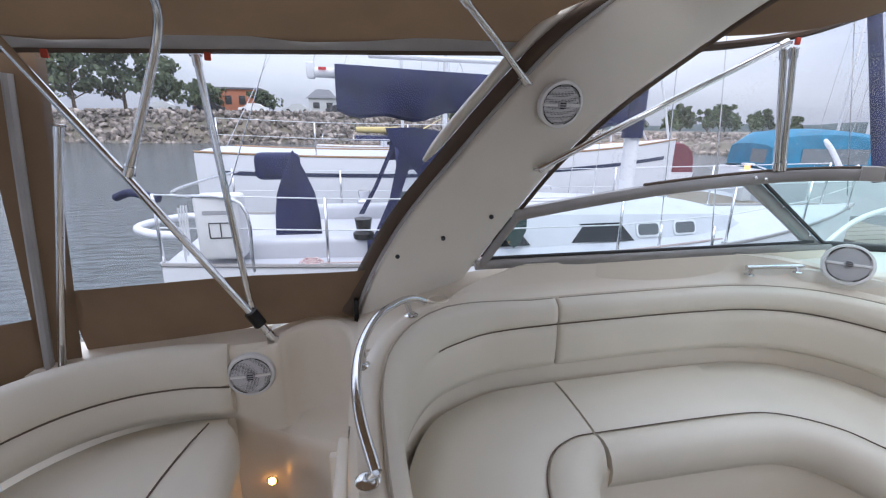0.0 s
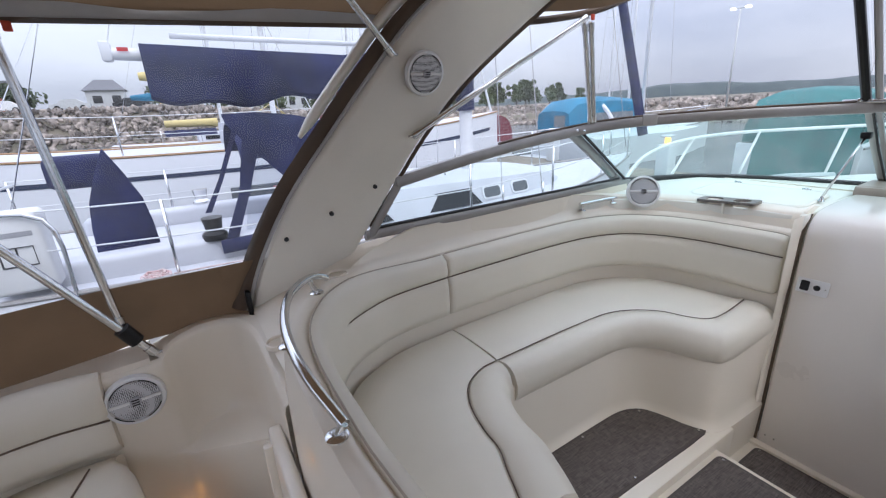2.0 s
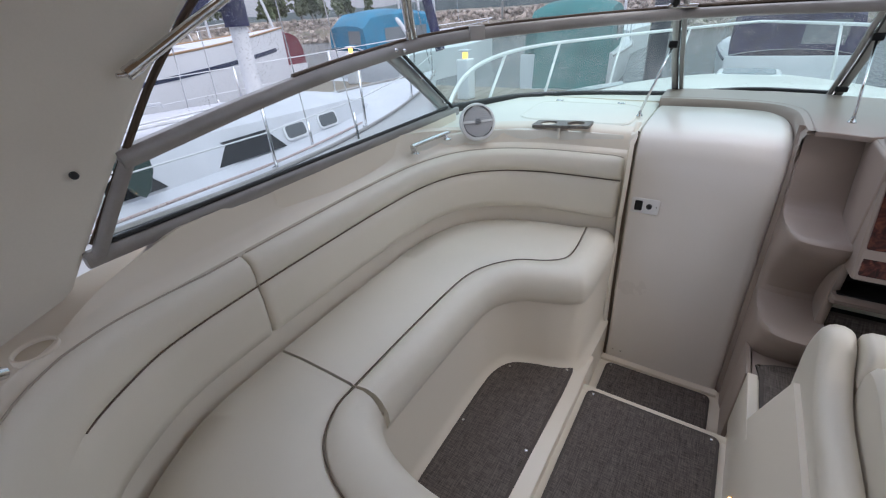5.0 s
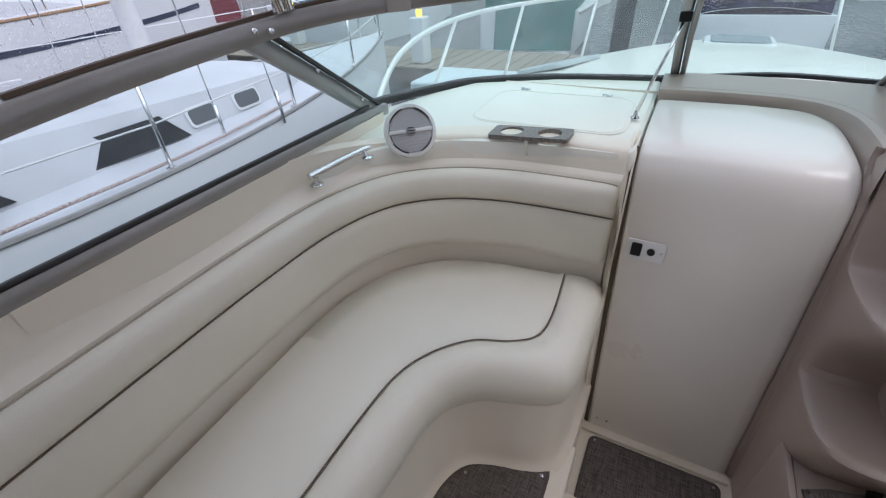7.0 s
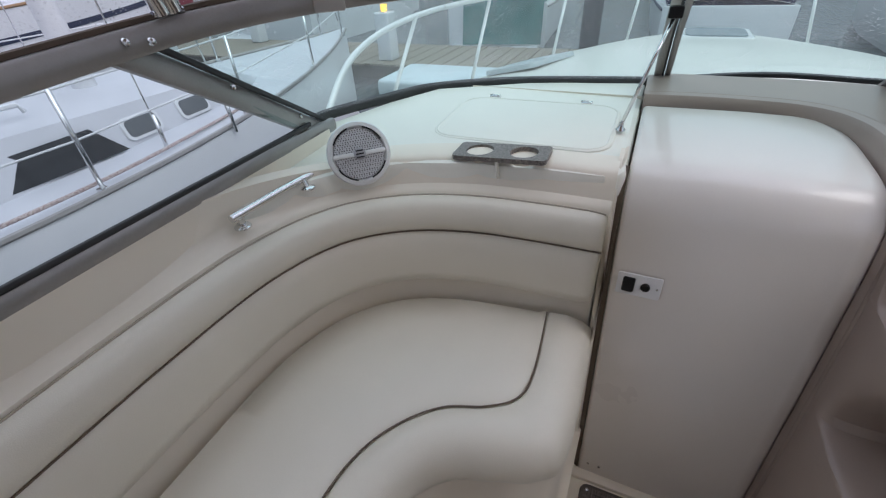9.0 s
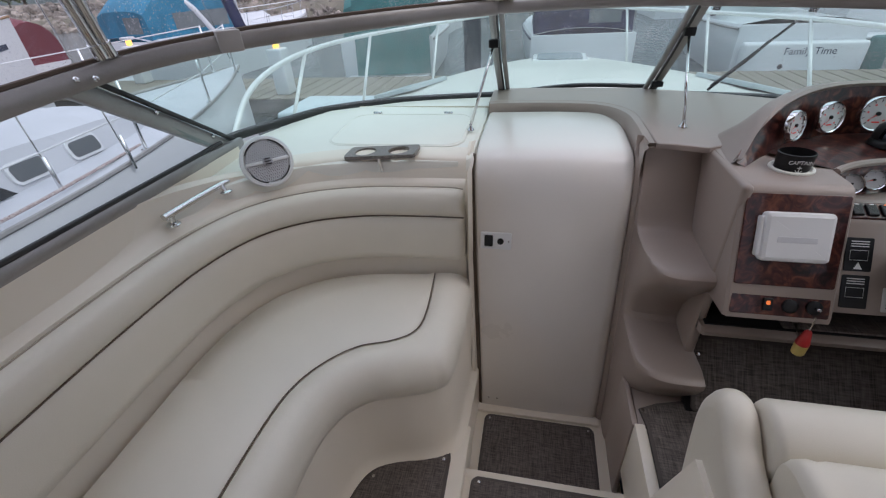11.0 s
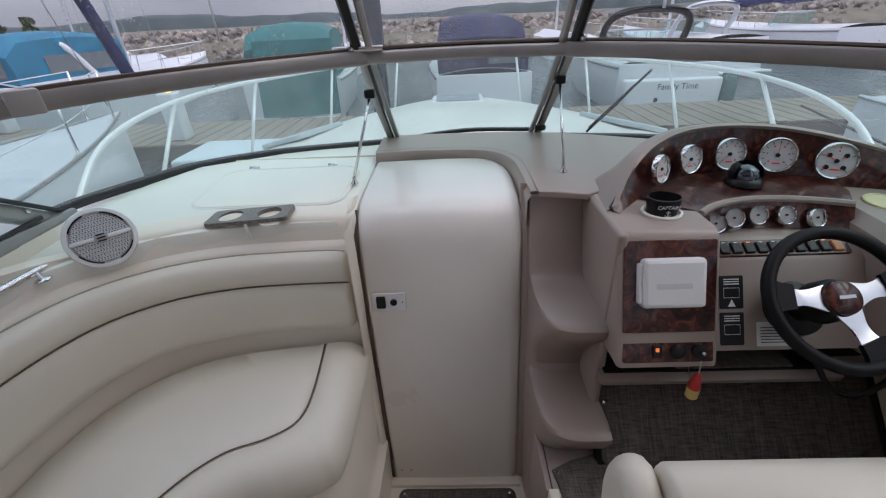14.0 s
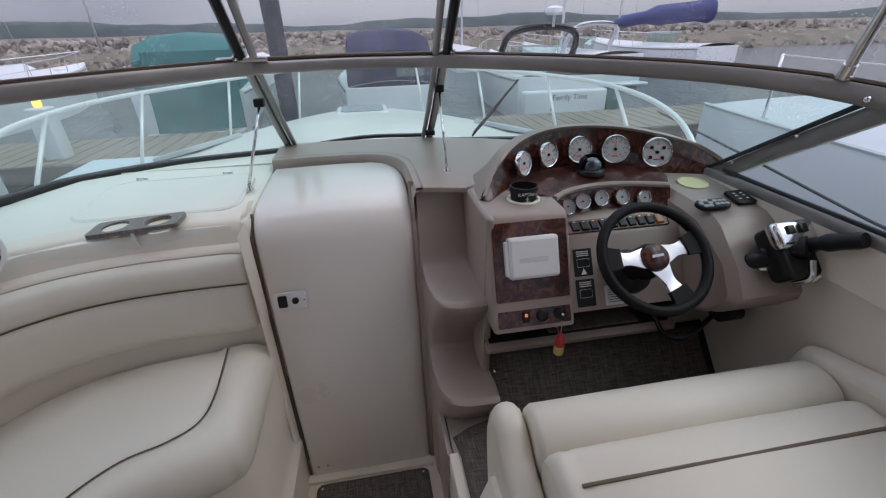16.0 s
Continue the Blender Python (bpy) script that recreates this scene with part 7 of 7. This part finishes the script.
part("wheel_cover", grid([[(-0.70 + rr * 1.05 * math.cos(t), SY - 0.55 + rr * 0.45 * math.sin(t), DZ + z) for t in np.linspace(0, 6.283, 14, endpoint=False)] for rr, z in ((0.22, 0.06), (0.205, 0.36), (0.175, 0.58), (0.095, 0.80), (0.05, 0.90), (0.004, 1.0))], ring=True), NAVY, sb, "pointed navy canvas cover over the steering wheel")
part("stern_seat", box(-1.55, -0.75, SY - 0.95, SY - 0.4, DZ, DZ + 0.14, 0.04, 3), DECKW, sb)
lr = part("liferaft_case", box(-1.44, -1.08, SY - 1.16, SY - 0.92, DZ + 0.10, DZ + 0.66, 0.035, 3), mat("raft_case_white", (0.72, 0.72, 0.72), 0.5), sb, "white life raft case with printed lettering")
part("print_bar", grid([[(x, SY - 1.162, z) for x in (-1.37, -1.13)] for z in (DZ + 0.50, DZ + 0.535)]), mat("faded_print", (0.35, 0.35, 0.37), 0.6), lr)
part("print_frame", join(*[tube(q, 0.006, 4) for q in ([(-1.33, SY - 1.163, DZ + 0.30), (-1.15, SY - 1.163, DZ + 0.30), (-1.15, SY - 1.163, DZ + 0.43), (-1.33, SY - 1.163, DZ + 0.43), (-1.33, SY - 1.163, DZ + 0.30)], [(-1.24, SY - 1.163, DZ + 0.30), (-1.24, SY - 1.163, DZ + 0.43)])]), INK, lr)
part("stern_rail", tube([(-1.0, SY - 1.2, DZ), (-1.05, SY - 1.2, DZ + 0.6), (-1.65, SY - 1.0, DZ + 0.65), (-1.75, SY, DZ + 0.65), (-1.65, SY + 1.0, DZ + 0.65)], 0.014, 8, 5), STEEL, sb)
part("rail_bundle", tube([(-1.75, SY - 1.0, DZ + 0.62), (-2.0, SY - 0.9, DZ + 0.66), (-2.2, SY - 0.75, DZ + 0.60)], 0.035, 10, 4), NAVY, sb)
part("cushion_roll", xf(box(-0.26, 0.26, -0.10, 0.10, -0.16, 0.16, 0.08, 4), pose(-1.05, SY + 0.5, DZ + 0.76)), NAVY, sb)
dk = thing("inflatable_dinghy", "white inflatable dinghy hung behind the sailboat stern", "dinghy")
part("tube", tube([(-1.85, SY - 0.3, DZ + 0.12), (-2.2, SY - 0.28, DZ + 0.15), (-2.42, SY, DZ + 0.17), (-2.2, SY + 0.6, DZ + 0.15), (-1.9, SY + 0.6, DZ + 0.12)], 0.045, 10, 5), HULLW, dk)
rope = thing("rope_coil", "pale pink and white coiled rope on the sailboat deck", "rope")
part("coil", join(*[tube([(-0.52 + (0.10 - 0.02 * k) * math.cos(t), SY - 1.16 + (0.065 - 0.012 * k) * math.sin(t) + 0.01 * k, DZ + 0.05 + 0.010 * k + 0.006 * math.sin(3 * t)) for t in np.linspace(0, 6.283, 20, endpoint=False)], 0.009, 6, closed=True) for k in range(3)]), mat("rope_red_white", (0.66, 0.60, 0.58), 0.9, color2=(0.45, 0.22, 0.22), scale=60), rope)
part("tail", tube([(-0.4, SY - 1.2, DZ + 0.05), (0.0, SY - 1.22, DZ + 0.05), (0.4, SY - 1.25, DZ + 0.05)], 0.007, 6, 4), mat("rope_red_white_tail", (0.58, 0.46, 0.44), 0.9), rope)
hang = thing("rope_hank", "white hanks of rope hanging on the sailboat stern rail", "rope")
for k in range(3):
    part("strand", tube([(-1.50 - 0.02 * k, SY - 1.12, DZ + 0.58), (-1.50 - 0.025 * k, SY - 1.16, DZ + 0.2 - 0.05 * k), (-1.52 - 0.02 * k, SY - 1.13, DZ + 0.56)], 0.007, 6, 5), MASTM, hang)
side_rope = thing("jib_sheet", "white and red sheet lying along the side deck", "rope")
part("rope", tube([(0.6, SY - 1.30, DZ + 0.05), (1.6, SY - 1.28, DZ + 0.06), (2.6, SY - 1.22, DZ + 0.06), (3.9, SY - 0.95, DZ + 0.06)], 0.012, 6, 8), mat("speckled_rope", (0.6, 0.55, 0.52), 0.9, color2=(0.25, 0.15, 0.15), scale=80), side_rope)
paper = thing("registration_card", "white card with a letter A behind the sailboat window", "sign")
part("card", box(1.02, 1.20, SY - 1.01, SY - 0.995, DZ + 0.08, DZ + 0.32, 0.004), mat("grey_card", (0.42, 0.46, 0.44), 0.6), paper)
words("A", 0.19, frame_m((1.11, SY - 1.012, DZ + 0.2), (0, -1, 0)), INKW, paper)
sh = thing("fender_pad", "dark green shield-shaped pad hung on the sailboat", "fender")
part("pad", xf(slab([(-0.12, 0.12), (-0.12, -0.02), (-0.05, -0.16), (0, -0.2), (0.05, -0.16), (0.12, -0.02), (0.12, 0.12)], 0, 0.04, 0.012), frame_m((1.42, SY - 1.02, DZ + 0.27), (0, -1, 0))), mat("dark_green_vinyl", (0.04, 0.07, 0.065), 0.5), sh)


def sailboat(x0, x1, y, beam, free, cover, label, mast_x, boom_z=2.6, wl=WATER, hood=None):
    b = thing("sailboat", label, "sailboat")
    r = boat_hull(b, x0, x1, beam, free, y, TEAK)
    d = wl + free
    L = x1 - x0
    cb = []
    for u in np.linspace(0, 1, 10):
        x = x0 + L * (0.35 + 0.4 * u)
        w = beam * 0.3 * (1 - 0.3 * u * u)
        h = 0.45 * (1 - 0.6 * u ** 3)
        cb.append([(x, y + w * k, d + z) for k, z in ((1, 0), (0.93, h * 0.8), (0.75, h), (-0.75, h), (-0.93, h * 0.8), (-1, 0))])
    part("cabin_trunk", grid(cb, cap=True), DECKW, b)
    for s in (-1, 1):
        part("cabin_window", box(x0 + L * 0.38, x0 + L * 0.5, y + s * beam * 0.295 - 0.02, y + s * beam * 0.295 + 0.02, d + 0.12, d + 0.3, 0.01), DARKW, b)
        part("hull_stripe", grid([[(x, y + s * (bb * 0.995 + 0.008), wl + dd * z) for x, bb, dd in r[1:-1]] for z in (0.80, 0.84)]), STRIPE, b)
        part("hull_window", box(x0 + L * 0.33, x0 + L * 0.42, y + s * beam * 0.485 - 0.05, y + s * beam * 0.485 + 0.02, wl + free * 0.48, wl + free * 0.66, 0.01), mat("hull_window_grey", (0.1, 0.11, 0.12), 0.2), b)
    lifelines(b, r, y, -1, wl, 1, 24, 4)
    part("mast", tube([(mast_x, y, d), (mast_x, y, 13)], 0.08, 10), MASTM, b)
    part("boom", tube([(mast_x, y, boom_z), (mast_x - L * 0.36, y, boom_z + 0.05)], 0.055, 8), MASTM, b)
    if cover is not None:
        part("sail_cover", tube([(mast_x, y, boom_z + 0.3), (mast_x - L * 0.1, y, boom_z + 0.12), (mast_x - L * 0.36, y, boom_z + 0.06)], [0.2] * 4 + [0.17] * 4 + [0.1], 10, 4), cover, b)
    for yy in (-1, 1):
        part("shroud", tube([(mast_x - 0.1, y + yy * beam * 0.45, d), (mast_x, y, 12)], 0.007, 5), STEEL, b)
    part("forestay", tube([(x1 - 0.1, y, d), (mast_x, y, 12.6)], 0.03, 6), MASTM, b)
    part("backstay", tube([(x0 + 0.1, y, d), (mast_x, y, 12.8)], 0.007, 5), STEEL, b)
    if hood is not None:
        hx = x0 + L * 0.32
        part("spray_hood", grid([[(hx + 1.0 * u, y + beam * 0.27 * math.cos(t), d + 1.0 * (1 - 0.5 * u * u) * math.sin(t) ** 0.6) for t in np.linspace(math.pi, 0, 13)] for u in np.linspace(0, 1, 6)]), hood, b)
    return b


sailboat(-3.0, 7.5, 9.6, 3.2, 1.78, None, "white sailboat with teak toe rail moored beyond", 3.9, 3.0)
sailboat(1.5, 10.5, 14.4, 3.0, 1.45, YELC, "white sailboat with yellow sail cover", 2.6, 2.7)
sailboat(2.4, 10.8, 19.0, 3.0, 1.3, REDC, "white sailboat with maroon canvas", 7.6, 2.4, hood=REDC)
sailboat(-2.5, 7.0, 24.0, 3.0, 1.3, BLUEC, "white sailboat with blue sail cover farther off", 2.0, 2.6)
sailboat(6.0, 15.0, 28.5, 3.0, 1.3, NAVY, "white sailboat farther off among the masts", 10.5, 2.6)


def cruiser(at, turn, L, beam, free, canvas, label, enclosed=True, archm=None, drop=0.0):
    """A motor cruiser with its stern at the origin, bow towards +x."""
    b = thing("motor_cruiser", label, "motorboat", "", at)
    b.rotation_euler = (0, 0, radians(turn))
    r = hull_rows(0, L, beam, free)
    for s in (1, -1):
        part("hull_side", grid([[(x, s * bb * w, z) for w, z in ((0.75, -0.35), (0.92, 0.1), (0.98, d * 0.6), (1.0, d * 0.95), (0.97, d))] for x, bb, d in r]), HULLW, b)
        part("rub_rail", tube([(x, s * bb * 1.0, d * 0.93) for x, bb, d in r], 0.03, 6), STRIPE if canvas is NAVY else ALU, b)
        part("bow_rail", tube([(x, s * bb * 0.93, d + 0.5) for x, bb, d in r[11:]], 0.016, 6), STEEL, b)
        for x, bb, d in r[11:25:3]:
            part("stanchion", tube([(x - 0.1, s * bb * 0.95, d), (x, s * bb * 0.93, d + 0.5)], 0.012, 6), STEEL, b)
    part("deck", grid([[(x, bb * 0.97 * k, d + 0.12 * (1 - k * k)) for k in np.linspace(-1, 1, 7)] for x, bb, d in r]), HULLW, b)
    x, bb, d = r[0]
    part("transom", box(-0.06, 0.02, -bb, bb, -0.3, d, 0.03), HULLW, b)
    part("swim_platform", box(-0.75, 0.0, -bb * 0.9, bb * 0.9, 0.12, 0.22, 0.05, 3), HULLW, b)
    part("windscreen", grid([[(L * 0.48 - 0.35 * u * (1 - 0.35 * k * k) - L * 0.10 * k * k, bb * 0.85 * k, free + 0.1 + 0.5 * u) for k in np.linspace(-1, 1, 11)] for u in (0, 1)]), GLASS, b)
    part("windscreen_frame", tube([(L * 0.48 - 0.35 * (1 - 0.35 * k * k) - L * 0.10 * k * k, bb * 0.85 * k, free + 0.6) for k in np.linspace(-1, 1, 11)], 0.03, 6), HULLW, b)
    if enclosed:
        rows = []
        for u in np.linspace(0, 1, 9):
            x = 0.15 + (L * 0.40) * u
            h = 1.35 - 0.15 * (2 * u - 1) ** 2 if u > 0.08 else 0.9
            rows.append([(x, bb * k, free - 0.1 + z * h) for k, z in ((0.95, 0), (0.93, 0.6), (0.86, 0.92), (0.6, 1.02), (0, 1.06), (-0.6, 1.02), (-0.86, 0.92), (-0.93, 0.6), (-0.95, 0))])
        part("canopy", grid(rows, cap=True), canvas, b, "canvas cockpit enclosure")
        for s in (-1, 1):
            part("canopy_window", grid([[(x, s * (bb * 0.955), z) for x in (L * 0.12, L * 0.36)] for z in (free + 0.25, free + 0.72)]), mat("dull_vinyl_window", (0.16, 0.18, 0.19), 0.25), b)
        part("canopy_window", grid([[(0.13 + 0.02 * (z - free), y, z) for y in (-bb * 0.7, -bb * 0.1)] for z in (free + 0.25, free + 0.68)]), mat("dull_vinyl_window_aft", (0.18, 0.2, 0.21), 0.25), b)
    if archm is not None:
        part("radar_arch", tube([(L * 0.28, bb * 0.95, free), (L * 0.20, bb * 0.85, free + 0.95), (L * 0.19, 0, free + 1.15), (L * 0.20, -bb * 0.85, free + 0.95), (L * 0.28, -bb * 0.95, free)], 0.09, 10, 6), archm, b)
        if not enclosed:
            part("bimini", grid([[(L * (0.16 + 0.26 * u), bb * 0.8 * k, free + 1.2 - 0.12 * k * k) for k in np.linspace(-1, 1, 7)] for u in (0, 0.5, 1)]), canvas, b)
    if drop:
        part("aft_curtain", grid([[(-0.12 - 0.35 * t + 0.02 * math.sin(9 * k), bb * 0.95 * k, free + 0.95 - (0.95 + drop) * t) for k in np.linspace(-1, 0.65, 12)] for t in (0, 0.15, 0.6, 1)]), canvas, b, "hanging canvas aft curtain")
    return b


cruiser((12.3, 4.4, WATER), 8, 8.5, 3.0, 1.02, TEAL, "white cruiser with teal canvas enclosure at the dock", drop=0.75)
cruiser((11.6, -4.6, WATER), -4, 9.0, 2.8, 1.1, BLACKP, "white cruiser with dark arch and bimini, stern to the dock", False, BLACKP)
cruiser((12.6, 12.7, WATER), -12, 8.5, 3.0, 1.1, BLUEC, "white cruiser with blue canvas and white arch", True, HULLW)
cruiser((17.5, -9.5, WATER), 6, 8.5, 2.9, 1.15, BLACKP, "white open cruiser with rails moored ahead", False, HULLW)
cruiser((19.5, -15.5, WATER), 10, 9.0, 3.0, 1.2, BLACKP, "white cruiser with bow rails moored ahead", False, None)
cruiser((12.0, -0.4, WATER), 2, 8.5, 2.9, 1.0, NAVY, "white cruiser with dark canvas at the dock", True, None)
dome = thing("radar_dome", "white radar dome on the arch of a moored cruiser", "radar")
part("post", tube([(13.1, -4.9, 1.55), (13.1, -4.9, 1.85)], 0.04, 8), HULLW, dome)
part("dome", xf(lathe([(0.20, 0), (0.24, 0.06), (0.22, 0.16), (0.12, 0.21), (0.01, 0.22)], 20), pose(13.1, -4.9, 1.83)), HULLW, dome)
roll_c = thing("folded_canvas", "folded teal canvas hanging beside the stern board", "canvas")
part("cloth", box(11.36, 11.54, -6.15, -5.80, -0.45, 0.22, 0.07, 3), TEAL, roll_c)
stern = thing("boat_name_board", "white stern board reading Family Time", "sign")
part("board", box(11.30, 11.56, -5.75, -3.55, -0.55, 0.15, 0.06, 3), HULLW, stern)
words("Family Time", 0.19, frame_m((11.295, -4.75, -0.02), (-1, 0, 0)), STRIPE, stern)
part("drain", xf(lathe([(0.05, 0), (0.04, 0.02), (0.01, 0.02)], 12), frame_m((11.298, -4.3, -0.30), (-1, 0, 0))), BLACKP, stern)

# starboard neighbour
nb = thing("motor_cruiser", "white neighbouring motorboat with tall plain hull side", "motorboat")
r = boat_hull(nb, 5.45, -5.0, 3.4, 1.36, -5.0, MASTM)
lifelines(nb, r, -5.0, 1, WATER, 2, 25, 4)
part("cabin_trunk", box(-3.5, 2.5, -6.0, -4.3, 0.66, 1.2, 0.15, 4), HULLW, nb)
part("hull_mark", tube([(5.46, -4.1, 0.45), (5.46, -4.1, 0.30)], 0.012, 6), STRIPE, nb)

# dock and fingers
dock = thing("dock", "weathered grey timber dock with planks and white bumper", "dock")
PLANK = mat("weathered_plank", (0.30, 0.26, 0.21), 0.85, color2=(0.16, 0.14, 0.115), scale=3, stretch=(6, 0.7, 1), bscale=40, bump=0.3)
part("frame", box(8.9, 10.9, -22, 26, WATER + 0.1, WATER + 0.36, 0.02), mat("dock_float", (0.10, 0.09, 0.08), 0.9), dock)
plank_mesh = None
for k in range(230):
    y = -12 + 0.15 * k
    if plank_mesh is None:
        ob = part("plank", box(8.88, 10.92, -0.069, 0.069, WATER + 0.36, WATER + 0.40, 0.006, 1), PLANK, dock, smooth=False)
        plank_mesh = ob.data
    else:
        ob = new("plank", plank_mesh)
        ob.parent = dock
    ob.location = (0.01 * math.sin(k * 7.3), y, 0.004 * math.sin(k * 3.1))
for k, (x, y) in enumerate(((9.3, 5.72), (10.6, 10.5))):
    pd = thing("power_pedestal", "white dock power pedestal with a lit amber lamp", "power pedestal", "dock pedestals", (x, y, WATER + 0.4))
    part("post", box(-0.16, 0.16, -0.16, 0.16, 0, 0.88, 0.04, 3), HULLW, pd)
    part("lamp", box(-0.055, 0.055, -0.055, 0.055, 0.88, 1.02, 0.03), glow("pedestal_lamp", (1.0, 0.50, 0.10), 2.5), pd, "lit amber lamp")
    part("cap", box(-0.12, 0.12, -0.12, 0.12, 1.02, 1.07, 0.02), HULLW, pd)
bump = thing("dock_bumper", "pale blue-white bumper on the dock edge ahead of the bow", "bumper")
part("bumper", box(7.6, 8.9, 2.6, 5.0, WATER + 0.15, WATER + 0.45, 0.06, 3), mat("pale_float", (0.60, 0.68, 0.72), 0.5), bump)
for k, (x, y, h) in enumerate(((11.2, 2.02, 7.0),)):
    pile = thing("steel_pile", "dark steel mooring pile", "pile", "mooring piles", (x, y, WATER))
    part("pile", tube([(0, 0, -1), (0, 0, h)], 0.19, 16), mat("pile_steel", (0.045, 0.05, 0.065), 0.6), pile)
for k, (x, y, h, lean, mm) in enumerate(((16, 11, 13, 0, MASTM), (22, 16, 14, 0, MASTM), (26, 6, 13, 0, MASTM), (30, -6, 12, 0, MASTM), (24, -10, 12, 0, MASTM), (28, 22, 13, 0, MASTM), (-38, 56, 13, 0, MASTM), (12, 24, 13, 0, MASTM), (18, 30, 13, 0, MASTM), (29, -16, 12, 0, MASTM))):
    ms = thing("mast", "bare aluminium mast of a moored sailboat", "mast", "harbour masts", (x, y, WATER))
    part("spar", tube([(0, 0, 0), (0, 0, h)], 0.07, 8), mm, ms)
    part("spreader", tube([(0, -0.7, h * 0.6), (0, 0.7, h * 0.6)], 0.03, 6), mm, ms)
    part("hull", grid([[(-4 + 8 * u, s * 1.3 * (1 - (2 * u - 0.8) ** 2 * 0.55 if u > 0.4 else 0.9), z) for s, z in ((-1, 0), (-1, 1.0), (0, 1.25), (1, 1.0), (1, 0))] for u in np.linspace(0, 0.95, 9)], cap=True), HULLW, ms)
    for s in (-1, 1):
        part("stay", tube([(0, s * 1.2, 1.0), (0, s * 0.7, h * 0.6), (0, 0, h * 0.97)], 0.008, 5), STEEL, ms)
nv = thing("furled_headsail", "furled headsail in dark navy cover beyond the windscreen corner", "sail")
part("sail", tube([(11.0, 7.5, 0.6), (11.0, 10.6, 11.5)], [0.13, 0.10], 10), NAVY, nv)
bc = thing("boom_cover", "deep blue boom cover on a sailboat ahead", "sail cover")
part("cover", tube([(22.5, -11.9, 1.55), (22.5, -14.2, 1.85), (22.5, -17.0, 2.05)], [0.10] + [0.28] * 3 + [0.45] * 4 + [0.62], 10, 4), mat("royal_blue_canvas", (0.02, 0.03, 0.16), 0.7), bc)
far = thing("motor_cruiser", "red and orange runabouts moored by the far bank", "motorboat")
part("hull", grid([[(-46 + 6 * u, 53 + s * 1.1 * (1 - u ** 3), WATER + z) for s, z in ((-1, 0), (-1, 0.9), (1, 0.9), (1, 0))] for u in np.linspace(0, 1, 8)], cap=True), HULLW, far)
part("cover", grid([[(-44 + 3 * u, 53 + s * 0.9, WATER + z) for s, z in ((-1, 0.9), (-0.7, 1.5), (0.7, 1.5), (1, 0.9))] for u in np.linspace(0, 1, 4)], cap=True), mat("orange_cover", (0.6, 0.13, 0.04), 0.7), far)

dl = thing("dock_line", "dark dock line hanging beside the starboard window", "rope")
part("line", tube([(4.6, -2.45, 0.86), (3.33, -2.4, 0.725), (2.81, -2.4, 0.655), (2.45, -2.4, 0.611), (1.6, -2.3, 0.58), (0.6, -1.9, 0.70)], 0.009, 7, 6), INK, dl)
yb = thing("covered_boat", "small sailboat under a yellow and blue canvas cover", "boat")
part("hull", grid([[(-0.6 + 5.0 * u, 18 + s * 0.9 * math.sin(0.4 + 2.5 * u), WATER + z) for s, z in ((-1, 0), (-1, 0.95), (1, 0.95), (1, 0))] for u in np.linspace(0, 1, 9)], cap=True), HULLW, yb)
part("boom_cover", tube([(-0.35, 18, 1.52), (1.3, 18, 1.5)], [0.12, 0.15], 10), mat("yellow_canvas", (0.62, 0.50, 0.22), 0.8), yb, "yellow sail cover")
part("tent", grid([[(2.2, 17.6, 1.50), (2.2, 18.4, 1.50)], [(3.3, 17.9, 2.1), (3.3, 18.1, 2.1)], [(3.9, 17.6, 1.4), (3.9, 18.4, 1.4)]]), mat("yellow_canvas_tent", (0.62, 0.50, 0.22), 0.8), yb, "yellow canvas awning")
part("blue_cover", grid([[(-0.4 + 1.6 * u, 18 + s * 0.35, z) for s, z in ((-1, 1.1), (-0.6, 1.3), (0.6, 1.3), (1, 1.1))] for u in (0, 1)], cap=True), NAVY, yb)
MAROON = mat("maroon_canvas", (0.16, 0.03, 0.045), 0.8)
for mx, mh in ((8.3, 1.25), (9.8, 1.35)):
    mb = thing("covered_boat", "white boat with a maroon canvas cover", "boat", "maroon covered boats")
    part("hull", grid([[(mx + 1.5 * u - 0.3, 13 + 2.6 * k, WATER + z) for u, z in ((0.1, 0), (0.0, 0.95), (1.0, 0.95), (0.9, 0))] for k in np.linspace(0, 1, 5)], cap=True), HULLW, mb)
    part("cover", grid([[(mx + 0.6 + 0.72 * w * math.cos(t), 13.1 + 2.2 * k, 0.25 + (mh - 0.25) * math.sin(t) ** 0.7 * (0.75 + 0.25 * math.sin(2.4 * k + 0.5))) for t in np.linspace(0, math.pi, 10)] for k, w in ((0, 0.9), (0.3, 1), (0.7, 1), (1, 0.85))], cap=True), MAROON, mb, "maroon canvas cover")

for k, (x, y, h) in enumerate(((44, 58, 3.4), (48, 61, 4.4), (52, 60, 3.8), (56, 62, 4.6), (60, 60, 3.2), (64, 62, 4.0), (69, 61, 3.0), (22, 62, 3.2), (27, 64, 2.8))):
    tree(x, y, WATER + bank_height(x) - 0.1, h, h * 0.75, 40 + k)
